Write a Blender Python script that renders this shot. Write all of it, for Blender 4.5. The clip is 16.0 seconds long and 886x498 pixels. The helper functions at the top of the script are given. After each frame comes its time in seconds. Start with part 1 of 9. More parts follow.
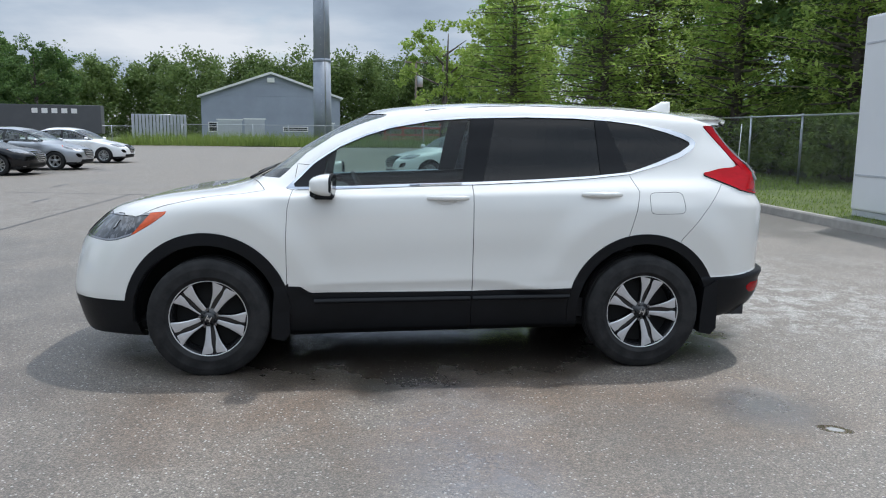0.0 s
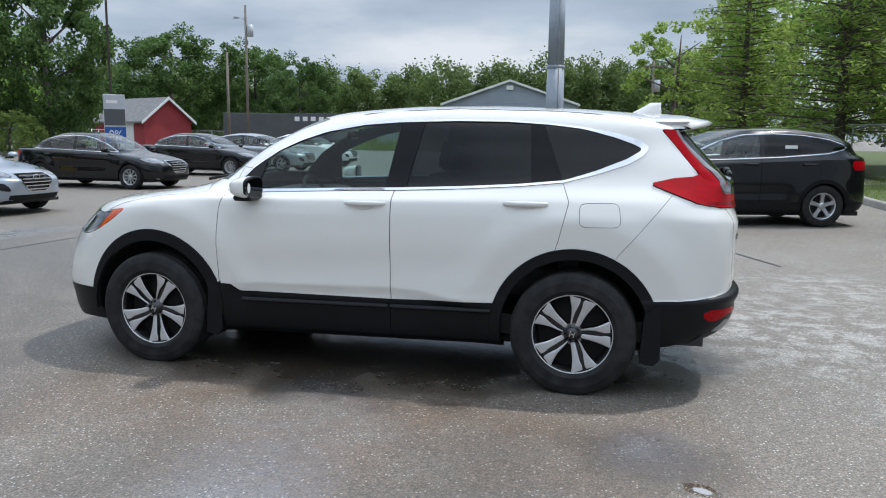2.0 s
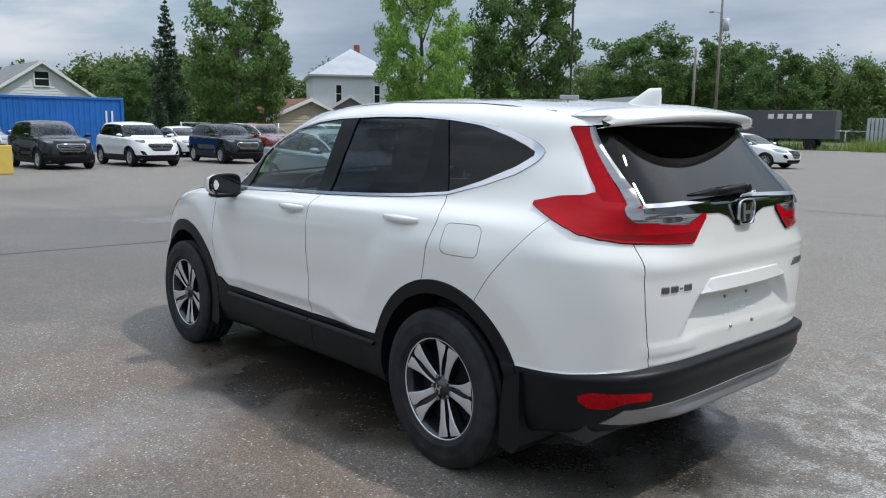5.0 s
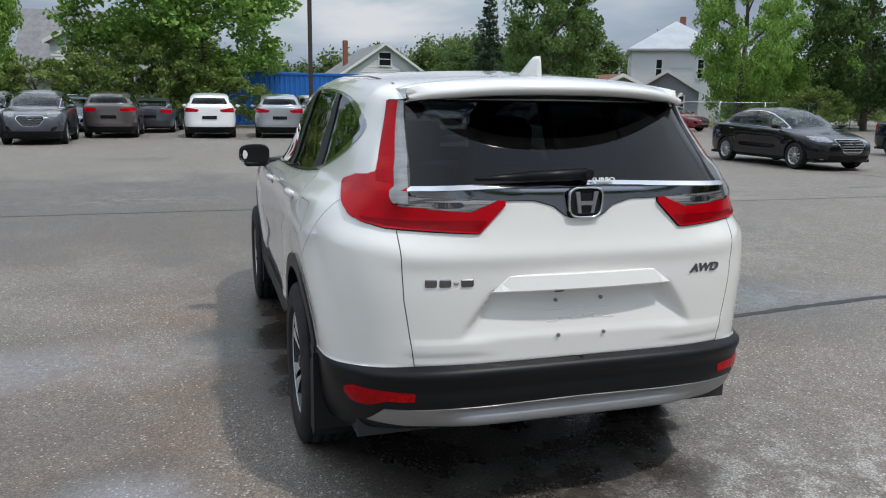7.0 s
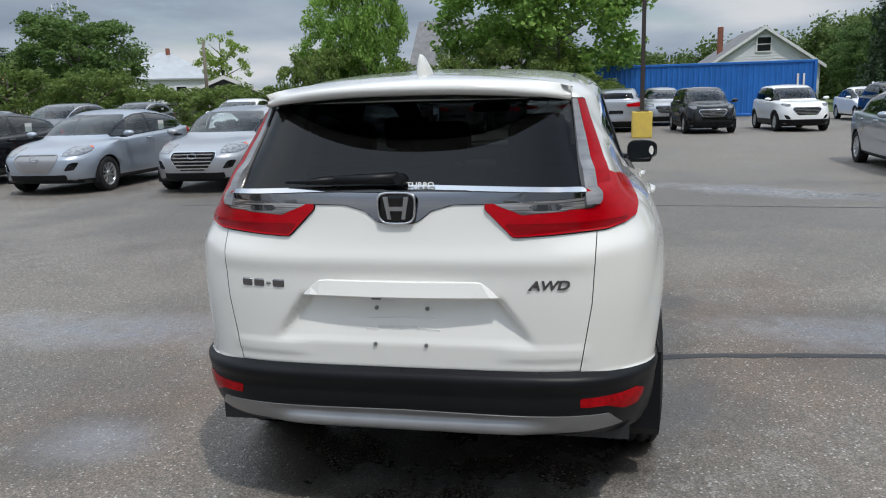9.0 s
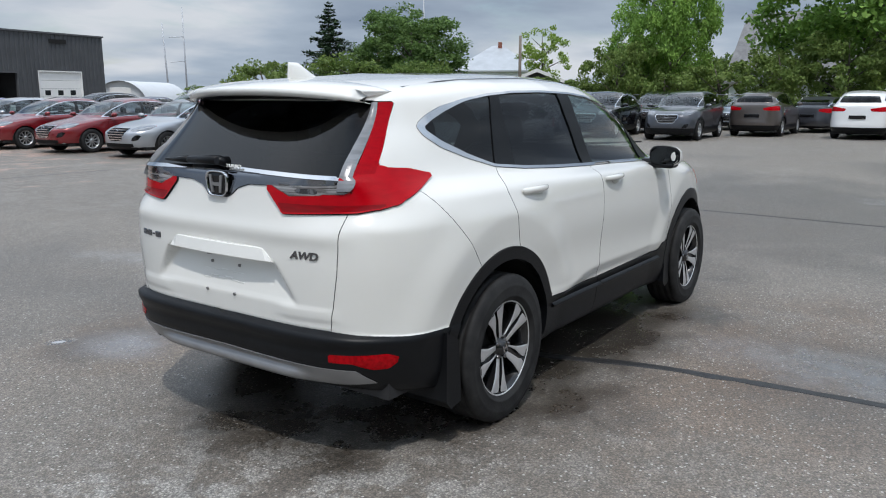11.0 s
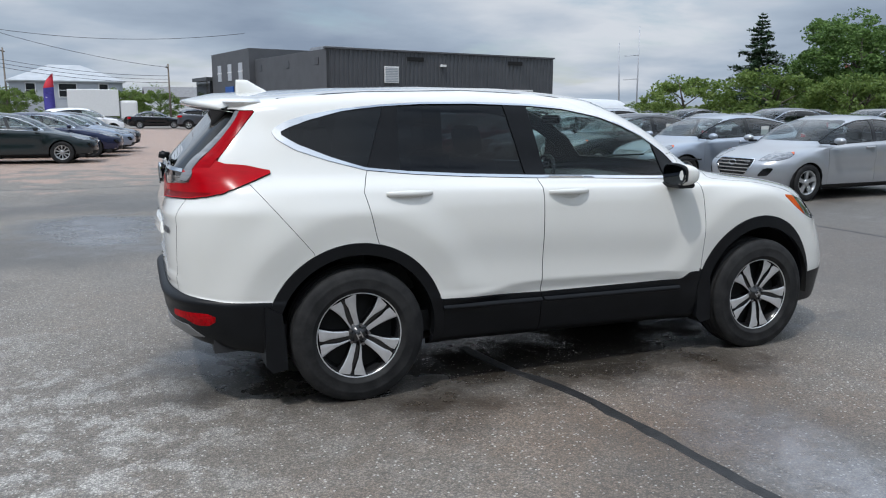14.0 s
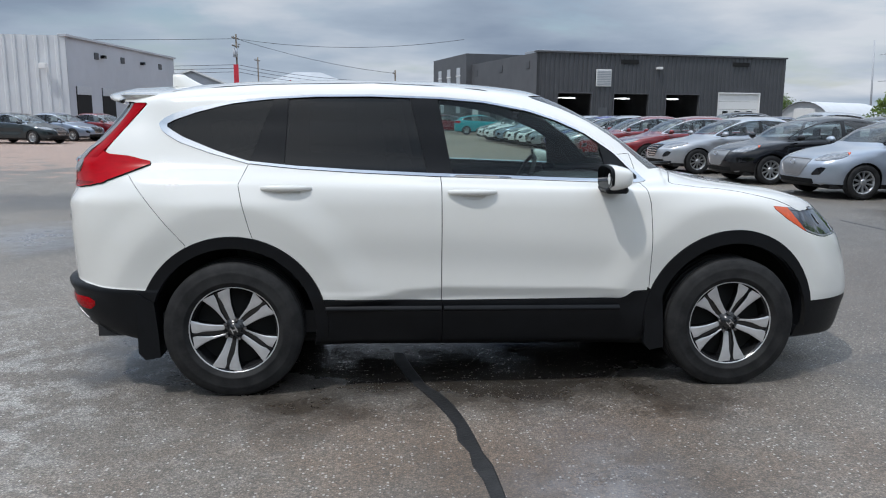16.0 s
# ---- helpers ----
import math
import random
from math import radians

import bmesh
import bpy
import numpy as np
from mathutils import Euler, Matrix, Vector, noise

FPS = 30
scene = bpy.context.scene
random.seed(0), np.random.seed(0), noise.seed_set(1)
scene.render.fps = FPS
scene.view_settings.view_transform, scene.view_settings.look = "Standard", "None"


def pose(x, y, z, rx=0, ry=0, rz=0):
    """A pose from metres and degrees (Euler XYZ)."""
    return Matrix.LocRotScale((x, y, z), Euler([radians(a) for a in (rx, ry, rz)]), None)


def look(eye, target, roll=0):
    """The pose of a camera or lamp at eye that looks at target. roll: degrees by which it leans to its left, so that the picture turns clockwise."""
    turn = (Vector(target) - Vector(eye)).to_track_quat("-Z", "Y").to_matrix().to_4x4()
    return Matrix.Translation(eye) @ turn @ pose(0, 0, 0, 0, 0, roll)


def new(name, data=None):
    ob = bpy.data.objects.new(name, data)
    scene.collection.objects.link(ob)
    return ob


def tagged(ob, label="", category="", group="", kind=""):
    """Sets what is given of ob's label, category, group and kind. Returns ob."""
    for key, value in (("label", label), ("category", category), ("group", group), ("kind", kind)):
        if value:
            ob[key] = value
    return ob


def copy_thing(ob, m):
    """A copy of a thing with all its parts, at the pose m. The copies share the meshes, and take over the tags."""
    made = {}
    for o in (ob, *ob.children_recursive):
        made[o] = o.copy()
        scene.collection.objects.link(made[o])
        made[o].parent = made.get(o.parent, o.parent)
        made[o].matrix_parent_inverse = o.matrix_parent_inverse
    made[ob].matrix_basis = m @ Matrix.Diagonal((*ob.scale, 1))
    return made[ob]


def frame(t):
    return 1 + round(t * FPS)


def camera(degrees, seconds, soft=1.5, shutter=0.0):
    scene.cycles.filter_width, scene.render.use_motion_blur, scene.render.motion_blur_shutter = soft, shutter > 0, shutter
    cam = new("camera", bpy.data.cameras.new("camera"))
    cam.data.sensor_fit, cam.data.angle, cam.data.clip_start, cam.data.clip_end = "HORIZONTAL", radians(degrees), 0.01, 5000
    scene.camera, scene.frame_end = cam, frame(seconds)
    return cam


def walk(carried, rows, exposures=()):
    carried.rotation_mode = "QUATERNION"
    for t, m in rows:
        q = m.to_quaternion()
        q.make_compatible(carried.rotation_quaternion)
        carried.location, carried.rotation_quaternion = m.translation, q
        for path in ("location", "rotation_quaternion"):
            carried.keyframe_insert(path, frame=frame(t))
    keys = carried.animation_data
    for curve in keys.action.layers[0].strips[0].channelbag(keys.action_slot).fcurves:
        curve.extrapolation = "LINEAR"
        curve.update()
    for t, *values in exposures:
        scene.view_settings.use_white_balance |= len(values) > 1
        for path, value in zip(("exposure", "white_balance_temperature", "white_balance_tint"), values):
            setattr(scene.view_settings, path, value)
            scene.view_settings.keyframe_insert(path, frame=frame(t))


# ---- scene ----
cam = camera(59.8, 16.0, soft=1.1)
PATH = [
    (0, (-0.375, -5.47, 1.458), (-0.182, -3.502, 1.155), 0.6),
    (0.5, (0.141, -5.53, 1.446), (0.195, -3.553, 1.145), 0.3),
    (1, (0.612, -5.512, 1.442), (0.5, -3.537, 1.149), 0.2),
    (1.5, (1.089, -5.36, 1.459), (0.801, -3.403, 1.159), 0.3),
    (2, (1.558, -5.21, 1.464), (1.118, -3.282, 1.171), 0.6),
    (2.5, (1.988, -4.932, 1.47), (1.399, -3.04, 1.202), 0.9),
    (3, (2.433, -4.601, 1.46), (1.638, -2.784, 1.207), 0.1),
    (3.5, (2.823, -4.259, 1.464), (1.832, -2.542, 1.201), -0.1),
    (4, (3.191, -3.876, 1.468), (2.026, -2.274, 1.192), 0.2),
    (4.2, (3.335, -3.727, 1.478), (2.097, -2.181, 1.196), 0.4),
    (6.3, (4.35, -1.871, 1.499), (2.583, -1.001, 1.151), 0.1),
    (6.5, (4.445, -1.693, 1.489), (2.641, -0.905, 1.137), 0.1),
    (7, (4.647, -1.264, 1.509), (2.771, -0.686, 1.129), 0.8),
    (7.5, (4.736, -0.807, 1.523), (2.809, -0.458, 1.117), 0.4),
    (8, (4.8, -0.318, 1.538), (2.841, -0.242, 1.141), -0.7),
    (8.5, (4.739, 0.152, 1.545), (2.78, -0.001, 1.169), -1.3),
    (9, (4.704, 0.644, 1.526), (2.78, 0.263, 1.137), -1.6),
    (9.5, (4.618, 1.129, 1.513), (2.755, 0.525, 1.108), -1.6),
    (9.7, (4.542, 1.307, 1.521), (2.707, 0.619, 1.119), -1.9),
    (11.8, (4.086, 3.419, 1.54), (2.664, 2.065, 1.162), -0.1),
    (12, (3.949, 3.559, 1.541), (2.577, 2.151, 1.174), -0.7),
    (12.5, (3.63, 3.96, 1.528), (2.4, 2.425, 1.166), -1.0),
    (13, (3.262, 4.273, 1.514), (2.197, 2.62, 1.153), 0.5),
    (13.5, (2.817, 4.5, 1.517), (1.917, 2.751, 1.157), 0.7),
    (14, (2.359, 4.668, 1.507), (1.632, 2.839, 1.154), 0.1),
    (14.5, (1.882, 4.731, 1.492), (1.325, 2.842, 1.147), -0.1),
    (15, (1.428, 4.802, 1.474), (1.023, 2.874, 1.125), 0.1),
    (15.5, (0.985, 4.815, 1.451), (0.709, 2.866, 1.095), 0.4),
    (16, (0.594, 4.828, 1.455), (0.422, 2.865, 1.111), 0.3),
]
walk(cam, [(t, look(eye, target, roll)) for t, eye, target, roll in PATH],
     [(0.0, 0.46, 6430, 10), (2.5, 0.46, 6430, 10), (4.2, 0.38, 6450, 10), (6.3, 0.30, 6600, 10), (8.5, 0.20, 6650, 10), (9.7, 0.20, 6620, 10), (11.8, 0.25, 6430, 10), (16.0, 0.22, 6380, 10)])

# ---- daylight: broken cloud with a hazy high sun ----
SUN_TRAVEL = Vector((-0.39, -0.33, -1.0)).normalized()
SUN_ELEV = math.asin(-SUN_TRAVEL.z)
SUN_AZ = math.atan2(-SUN_TRAVEL.x, -SUN_TRAVEL.y)


def build_world():
    world = bpy.data.worlds.new("sky")
    scene.world = world
    world.use_nodes = True
    nt = world.node_tree
    nt.nodes.clear()
    N = nt.nodes.new
    out = N("ShaderNodeOutputWorld")
    bg_sky = N("ShaderNodeBackground")
    bg_cloud = N("ShaderNodeBackground")
    mix = N("ShaderNodeMixShader")
    sky = N("ShaderNodeTexSky")
    sky.sky_type = "NISHITA"
    sky.sun_disc = False
    sky.sun_elevation = SUN_ELEV
    sky.sun_rotation = SUN_AZ
    bg_sky.inputs["Strength"].default_value = 0.085
    tc = N("ShaderNodeTexCoord")
    # project the direction on a flat cloud deck
    sep = N("ShaderNodeSeparateXYZ")
    zc = N("ShaderNodeMath"); zc.operation = "MAXIMUM"; zc.inputs[1].default_value = 0.0
    za = N("ShaderNodeMath"); za.operation = "ADD"; za.inputs[1].default_value = 0.16
    dx = N("ShaderNodeMath"); dx.operation = "DIVIDE"
    dy = N("ShaderNodeMath"); dy.operation = "DIVIDE"
    comb = N("ShaderNodeCombineXYZ")
    n1 = N("ShaderNodeTexNoise"); n1.inputs["Scale"].default_value = 0.85
    n1.inputs["Detail"].default_value = 9; n1.inputs["Roughness"].default_value = 0.55
    n1.inputs["Distortion"].default_value = 0.35
    n2 = N("ShaderNodeTexNoise"); n2.inputs["Scale"].default_value = 0.55
    n2.inputs["Detail"].default_value = 7; n2.inputs["Roughness"].default_value = 0.5
    off = N("ShaderNodeVectorMath"); off.operation = "ADD"; off.inputs[1].default_value = (7.3, 2.1, 0)
    cover = N("ShaderNodeMapRange"); cover.interpolation_type = "SMOOTHSTEP"
    cover.inputs["From Min"].default_value = 0.30; cover.inputs["From Max"].default_value = 0.50
    shade = N("ShaderNodeValToRGB")
    shade.color_ramp.elements[0].position = 0.36
    shade.color_ramp.elements[0].color = (0.34, 0.425, 0.555, 1)
    shade.color_ramp.elements[1].position = 0.63
    shade.color_ramp.elements[1].color = (0.88, 0.93, 1.0, 1)
    e = shade.color_ramp.elements.new(0.50); e.color = (0.535, 0.635, 0.765, 1)
    bg_cloud.inputs["Strength"].default_value = 0.74
    # the deck thins and brightens overhead
    lift = N("ShaderNodeMapRange"); lift.interpolation_type = "SMOOTHSTEP"
    lift.inputs["From Min"].default_value = 0.15; lift.inputs["From Max"].default_value = 0.85
    lift.inputs["To Min"].default_value = 0.63; lift.inputs["To Max"].default_value = 1.62
    L = nt.links.new
    L(tc.outputs["Generated"], sep.inputs[0])
    L(sep.outputs["Z"], zc.inputs[0]); L(zc.outputs[0], za.inputs[0])
    L(sep.outputs["X"], dx.inputs[0]); L(za.outputs[0], dx.inputs[1])
    L(sep.outputs["Y"], dy.inputs[0]); L(za.outputs[0], dy.inputs[1])
    L(dx.outputs[0], comb.inputs[0]); L(dy.outputs[0], comb.inputs[1])
    L(comb.outputs[0], n1.inputs["Vector"]); L(comb.outputs[0], off.inputs[0]); L(off.outputs[0], n2.inputs["Vector"])
    L(n1.outputs["Fac"], cover.inputs["Value"])
    L(n2.outputs["Fac"], shade.inputs["Fac"])
    L(sep.outputs["Z"], lift.inputs["Value"]); L(lift.outputs[0], bg_cloud.inputs["Strength"])
    L(sky.outputs[0], bg_sky.inputs["Color"]); L(shade.outputs[0], bg_cloud.inputs["Color"])
    L(cover.outputs[0], mix.inputs[0]); L(bg_sky.outputs[0], mix.inputs[1]); L(bg_cloud.outputs[0], mix.inputs[2])
    L(mix.outputs[0], out.inputs[0])


build_world()
sun = new("sun", bpy.data.lights.new("sun", "SUN"))
sun.data.energy, sun.data.angle, sun.data.color = 1.95, radians(2.0), (1.0, 0.98, 0.955)
sun.rotation_euler = SUN_TRAVEL.to_track_quat("-Z", "Y").to_euler()

# ---- materials ----
def material(name, base, rough=0.5, metal=0.0, coat=0.0, var=0.0, scale=6.0, bump=0.0, bscale=60.0, spec=0.5,
             rough_var=0.0, base2=None, trans=0.0, ior=1.45, per_object=0.0, coords="Object", flake=0.0, mix_lo=0.35, mix_hi=0.65,
             base3=None, scale3=40.0, stretch=None):
    m = bpy.data.materials.new(name)
    m.use_nodes = True
    nt = m.node_tree
    b = nt.nodes["Principled BSDF"]
    N, L = nt.nodes.new, nt.links.new
    b.inputs["Base Color"].default_value = (*base, 1)
    b.inputs["Roughness"].default_value = rough
    b.inputs["Metallic"].default_value = metal
    b.inputs["Coat Weight"].default_value = coat
    b.inputs["Coat Roughness"].default_value = 0.03
    b.inputs["Specular IOR Level"].default_value = spec
    b.inputs["Transmission Weight"].default_value = trans
    b.inputs["IOR"].default_value = ior
    tc = N("ShaderNodeTexCoord")
    vec = tc.outputs[coords]
    if stretch:
        mp = N("ShaderNodeMapping"); mp.inputs["Scale"].default_value = stretch
        L(vec, mp.inputs[0]); vec = mp.outputs[0]
    col = None
    if base2 is not None or var:
        n = N("ShaderNodeTexNoise"); n.inputs["Scale"].default_value = scale; n.inputs["Detail"].default_value = 6
        n.inputs["Roughness"].default_value = 0.6
        L(vec, n.inputs["Vector"])
        r = N("ShaderNodeMapRange"); r.inputs["From Min"].default_value = mix_lo; r.inputs["From Max"].default_value = mix_hi
        L(n.outputs["Fac"], r.inputs["Value"])
        mx = N("ShaderNodeMix"); mx.data_type = "RGBA"
        b2 = base2 if base2 is not None else tuple(min(1, c * (1 + var)) for c in base)
        b1 = base if base2 is not None else tuple(c * (1 - var) for c in base)
        mx.inputs["A"].default_value = (*b1, 1); mx.inputs["B"].default_value = (*b2, 1)
        L(r.outputs[0], mx.inputs["Factor"])
        col = mx.outputs["Result"]
        if base3 is not None:
            n3 = N("ShaderNodeTexNoise"); n3.inputs["Scale"].default_value = scale3; n3.inputs["Detail"].default_value = 4
            L(vec, n3.inputs["Vector"])
            r3 = N("ShaderNodeMapRange"); r3.inputs["From Min"].default_value = 0.5; r3.inputs["From Max"].default_value = 0.72
            L(n3.outputs["Fac"], r3.inputs["Value"])
            m3 = N("ShaderNodeMix"); m3.data_type = "RGBA"; m3.inputs["B"].default_value = (*base3, 1)
            L(col, m3.inputs["A"]); L(r3.outputs[0], m3.inputs["Factor"]); col = m3.outputs["Result"]
        if rough_var:
            rr = N("ShaderNodeMapRange"); rr.inputs["To Min"].default_value = max(0.02, rough - rough_var)
            rr.inputs["To Max"].default_value = min(1, rough + rough_var)
            L(n.outputs["Fac"], rr.inputs["Value"]); L(rr.outputs[0], b.inputs["Roughness"])
    if per_object:
        oi = N("ShaderNodeObjectInfo")
        mr = N("ShaderNodeMapRange"); mr.inputs["To Min"].default_value = 1 - per_object; mr.inputs["To Max"].default_value = 1 + per_object
        L(oi.outputs["Random"], mr.inputs["Value"])
        hv = N("ShaderNodeHueSaturation")
        if col is not None:
            L(col, hv.inputs["Color"])
        else:
            hv.inputs["Color"].default_value = (*base, 1)
        L(mr.outputs[0], hv.inputs["Value"]); col = hv.outputs["Color"]
    if col is not None:
        L(col, b.inputs["Base Color"])
    if bump:
        nb = N("ShaderNodeTexNoise"); nb.inputs["Scale"].default_value = bscale; nb.inputs["Detail"].default_value = 5
        L(vec, nb.inputs["Vector"])
        bp = N("ShaderNodeBump"); bp.inputs["Strength"].default_value = bump; bp.inputs["Distance"].default_value = 0.01
        L(nb.outputs["Fac"], bp.inputs["Height"]); L(bp.outputs[0], b.inputs["Normal"])
    return m


def glass(name, tint, ior=1.5):
    """Thin tinted pane: clear transmission with a Fresnel mirror on top."""
    m = bpy.data.materials.new(name)
    m.use_nodes = True
    nt = m.node_tree
    nt.nodes.clear()
    N, L = nt.nodes.new, nt.links.new
    out, mix, tr, gl = N("ShaderNodeOutputMaterial"), N("ShaderNodeMixShader"), N("ShaderNodeBsdfTransparent"), N("ShaderNodeBsdfGlossy")
    lw = N("ShaderNodeLayerWeight")
    pw, ml = N("ShaderNodeMath"), N("ShaderNodeMath")
    f0 = ((ior - 1) / (ior + 1)) ** 2 * 1.15
    lw.inputs["Blend"].default_value = 0.5
    pw.operation = "POWER"; pw.inputs[1].default_value = 4.6
    ml.operation = "MULTIPLY_ADD"; ml.inputs[1].default_value = 1.0 - f0; ml.inputs[2].default_value = f0
    tr.inputs["Color"].default_value = (*tint, 1)
    gl.inputs["Roughness"].default_value = 0.01
    gl.inputs["Color"].default_value = (1, 1, 1, 1)
    L(lw.outputs["Facing"], pw.inputs[0]); L(pw.outputs[0], ml.inputs[0]); L(ml.outputs[0], mix.inputs[0])
    L(tr.outputs[0], mix.inputs[1]); L(gl.outputs[0], mix.inputs[2]); L(mix.outputs[0], out.inputs[0])
    return m


PAINT = {
    "pearl": material("pearl_white_paint", (0.742, 0.735, 0.698), 0.22, coat=1.0, var=0.006, scale=3.0),
    "white": material("white_paint", (0.80, 0.81, 0.81), 0.28, coat=0.9, var=0.01),
    "silver": material("silver_paint", (0.37, 0.385, 0.41), 0.30, metal=0.6, coat=1.0, var=0.015),
    "steel": material("blue_grey_paint", (0.24, 0.29, 0.37), 0.30, metal=0.5, coat=1.0, var=0.015),
    "ice": material("ice_blue_silver_paint", (0.33, 0.37, 0.43), 0.30, metal=0.55, coat=1.0, var=0.015),
    "grey": material("dark_grey_paint", (0.06, 0.064, 0.076), 0.28, metal=0.4, coat=1.0, var=0.02),
    "black": material("black_paint", (0.0045, 0.0045, 0.006), 0.2, spec=0.10, coat=0.85, var=0.05),
    "navy": material("navy_paint", (0.012, 0.018, 0.055), 0.25, spec=0.1, metal=0.2, coat=0.9, var=0.03),
    "blue": material("blue_paint", (0.03, 0.03, 0.20), 0.25, metal=0.2, coat=1.0, var=0.03),
    "red": material("red_paint", (0.17, 0.006, 0.010), 0.25, metal=0.2, coat=1.0, var=0.03),
    "brown": material("bronze_paint", (0.10, 0.085, 0.078), 0.28, metal=0.4, coat=1.0, var=0.03),
    "teal": material("teal_paint", (0.02, 0.36, 0.42), 0.3, coat=0.9, var=0.03),
    "green": material("dark_green_paint", (0.017, 0.026, 0.029), 0.25, spec=0.1, metal=0.2, coat=0.9, var=0.03),
}
PLASTIC = material("black_plastic", (0.0062, 0.0068, 0.0082), 0.40, var=0.15, scale=9, bump=0.06, bscale=500, spec=0.24)
PLASTIC_IN = material("cabin_plastic", (0.020, 0.020, 0.022), 0.6, var=0.2, scale=5)
SEATCLOTH = material("grey_seat_cloth", (0.05, 0.05, 0.055), 0.9, var=0.2, scale=30, bump=0.2, bscale=200)
GLOSSBLACK = material("gloss_black_trim", (0.006, 0.006, 0.007), 0.12, var=0.1)
CHROME = material("chrome", (0.62, 0.63, 0.65), 0.09, metal=1.0, var=0.02)
DARKCHROME = material("dark_chrome", (0.20, 0.20, 0.21), 0.18, metal=1.0, var=0.05)
SATIN = material("satin_silver", (0.30, 0.30, 0.305), 0.36, metal=0.7, var=0.05)
MACHINED = material("machined_alloy", (0.60, 0.60, 0.61), 0.30, metal=0.6, var=0.06, scale=20)
DARKALLOY = material("black_alloy", (0.012, 0.012, 0.013), 0.22, coat=0.4, var=0.1)
SILVERALLOY = material("silver_alloy", (0.5, 0.51, 0.52), 0.32, metal=0.8, var=0.05)
RUBBER = material("tyre_rubber", (0.010, 0.010, 0.0108), 0.70, spec=0.3, base2=(0.026, 0.026, 0.026), scale=11, bump=0.12, bscale=120)
WELL = material("wheel_well_liner", (0.008, 0.008, 0.008), 0.85, var=0.2)
REDLENS = material("red_lens", (0.40, 0.0008, 0.006), 0.20, coat=0.16, var=0.10, scale=14, stretch=(1, 1, 4), spec=0.12)
REDCORE = material("deep_red_lens", (0.27, 0.0008, 0.005), 0.16, coat=0.06, base2=(0.34, 0.0008, 0.005), scale=26, stretch=(1, 0.4, 3), spec=0.08)
REDSHADED = material("shaded_red_lens", (0.17, 0.001, 0.003), 0.16, coat=0.2, base2=(0.25, 0.001, 0.005), scale=30, stretch=(1, 0.3, 3), spec=0.12)
STRIPLENS = material("clear_strip_lens", (0.17, 0.17, 0.175), 0.14, metal=0.3, coat=0.6, base2=(0.25, 0.25, 0.255), scale=9, stretch=(1, 1, 6))
REDREFLECTOR = material("red_reflector", (0.30, 0.001, 0.004), 0.15, coat=0.12, var=0.25, scale=60, spec=0.1)
CLEARLENS = material("clear_lens", (0.30, 0.305, 0.32), 0.16, metal=0.3, coat=1.0, var=0.06, scale=9)
SMOKELENS = material("smoked_lens", (0.09, 0.085, 0.085), 0.10, metal=0.4, coat=1.0, base2=(0.40, 0.39, 0.39), scale=26, stretch=(1, 0.08, 7), mix_lo=0.42, mix_hi=0.60)
BARCHROME = material("bar_chrome", (0.23, 0.235, 0.25), 0.10, metal=1.0, var=0.03)
AMBER = material("amber_lens", (0.66, 0.085, 0.010), 0.14, coat=0.6, var=0.15, scale=30)
GLASS_CLEAR = glass("windscreen_glass", (0.82, 0.90, 0.87))
HEADCORE = material("lamp_inside", (0.035, 0.037, 0.042), 0.12, metal=0.5, coat=1.0, base2=(0.16, 0.165, 0.18), scale=22, stretch=(1, 1, 0.4), mix_lo=0.5, mix_hi=0.56)
HEADLENS = material("head_lamp_lens", (0.10, 0.105, 0.115), 0.08, metal=0.35, coat=1.0, base2=(0.30, 0.31, 0.33), scale=14, stretch=(1, 1, 4), mix_lo=0.42, mix_hi=0.6)
GLASS_FRONT = glass("front_door_glass", (0.58, 0.69, 0.66), 1.36)
GLASS_DARK = glass("privacy_glass", (0.05, 0.054, 0.058), 1.37)
GLASS_CAR = glass("parked_car_glass", (0.66, 0.72, 0.71), 1.62)
HEADLINER = material("grey_headliner", (0.24, 0.24, 0.235), 0.9, var=0.1, scale=20)
GREYCLOTH = material("pale_seat_cloth", (0.15, 0.15, 0.15), 0.9, var=0.2, scale=30)
MIRRORGLASS = material("mirror_glass", (0.035, 0.038, 0.04), 0.03, metal=1.0, var=0.01)
STEELSCREW = material("screw_steel", (0.25, 0.25, 0.25), 0.4, metal=0.8, var=0.1)
PAPER = material("white_paper", (0.75, 0.75, 0.72), 0.8, var=0.04)

# ---- building tools ----
def mesh_object(name, verts, faces, mat, parent=None, label="", smooth=True, mats=None, midx=None):
    me = bpy.data.meshes.new(name)
    me.from_pydata([tuple(v) for v in verts], [], faces)
    for mm in (mats or [mat]):
        me.materials.append(mm)
    if midx is not None:
        me.polygons.foreach_set("material_index", midx)
    if smooth:
        me.polygons.foreach_set("use_smooth", [True] * len(me.polygons))
    ob = new(name, me)
    if parent is not None:
        ob.parent = parent
    if label:
        ob["label"] = label
    return ob


def part(name, bm, mat, parent, label="", smooth=False):
    me = bpy.data.meshes.new(name)
    bm.to_mesh(me)
    bm.free()
    me.materials.append(mat)
    if smooth:
        me.polygons.foreach_set("use_smooth", [True] * len(me.polygons))
    ob = new(name, me)
    ob.parent = parent
    if label:
        ob["label"] = label
    return ob


def empty(name, m, label, category, group="", kind=""):
    ob = new(name)
    ob.matrix_world = m
    ob.empty_display_size = 0.2
    return tagged(ob, label, category, group, kind)


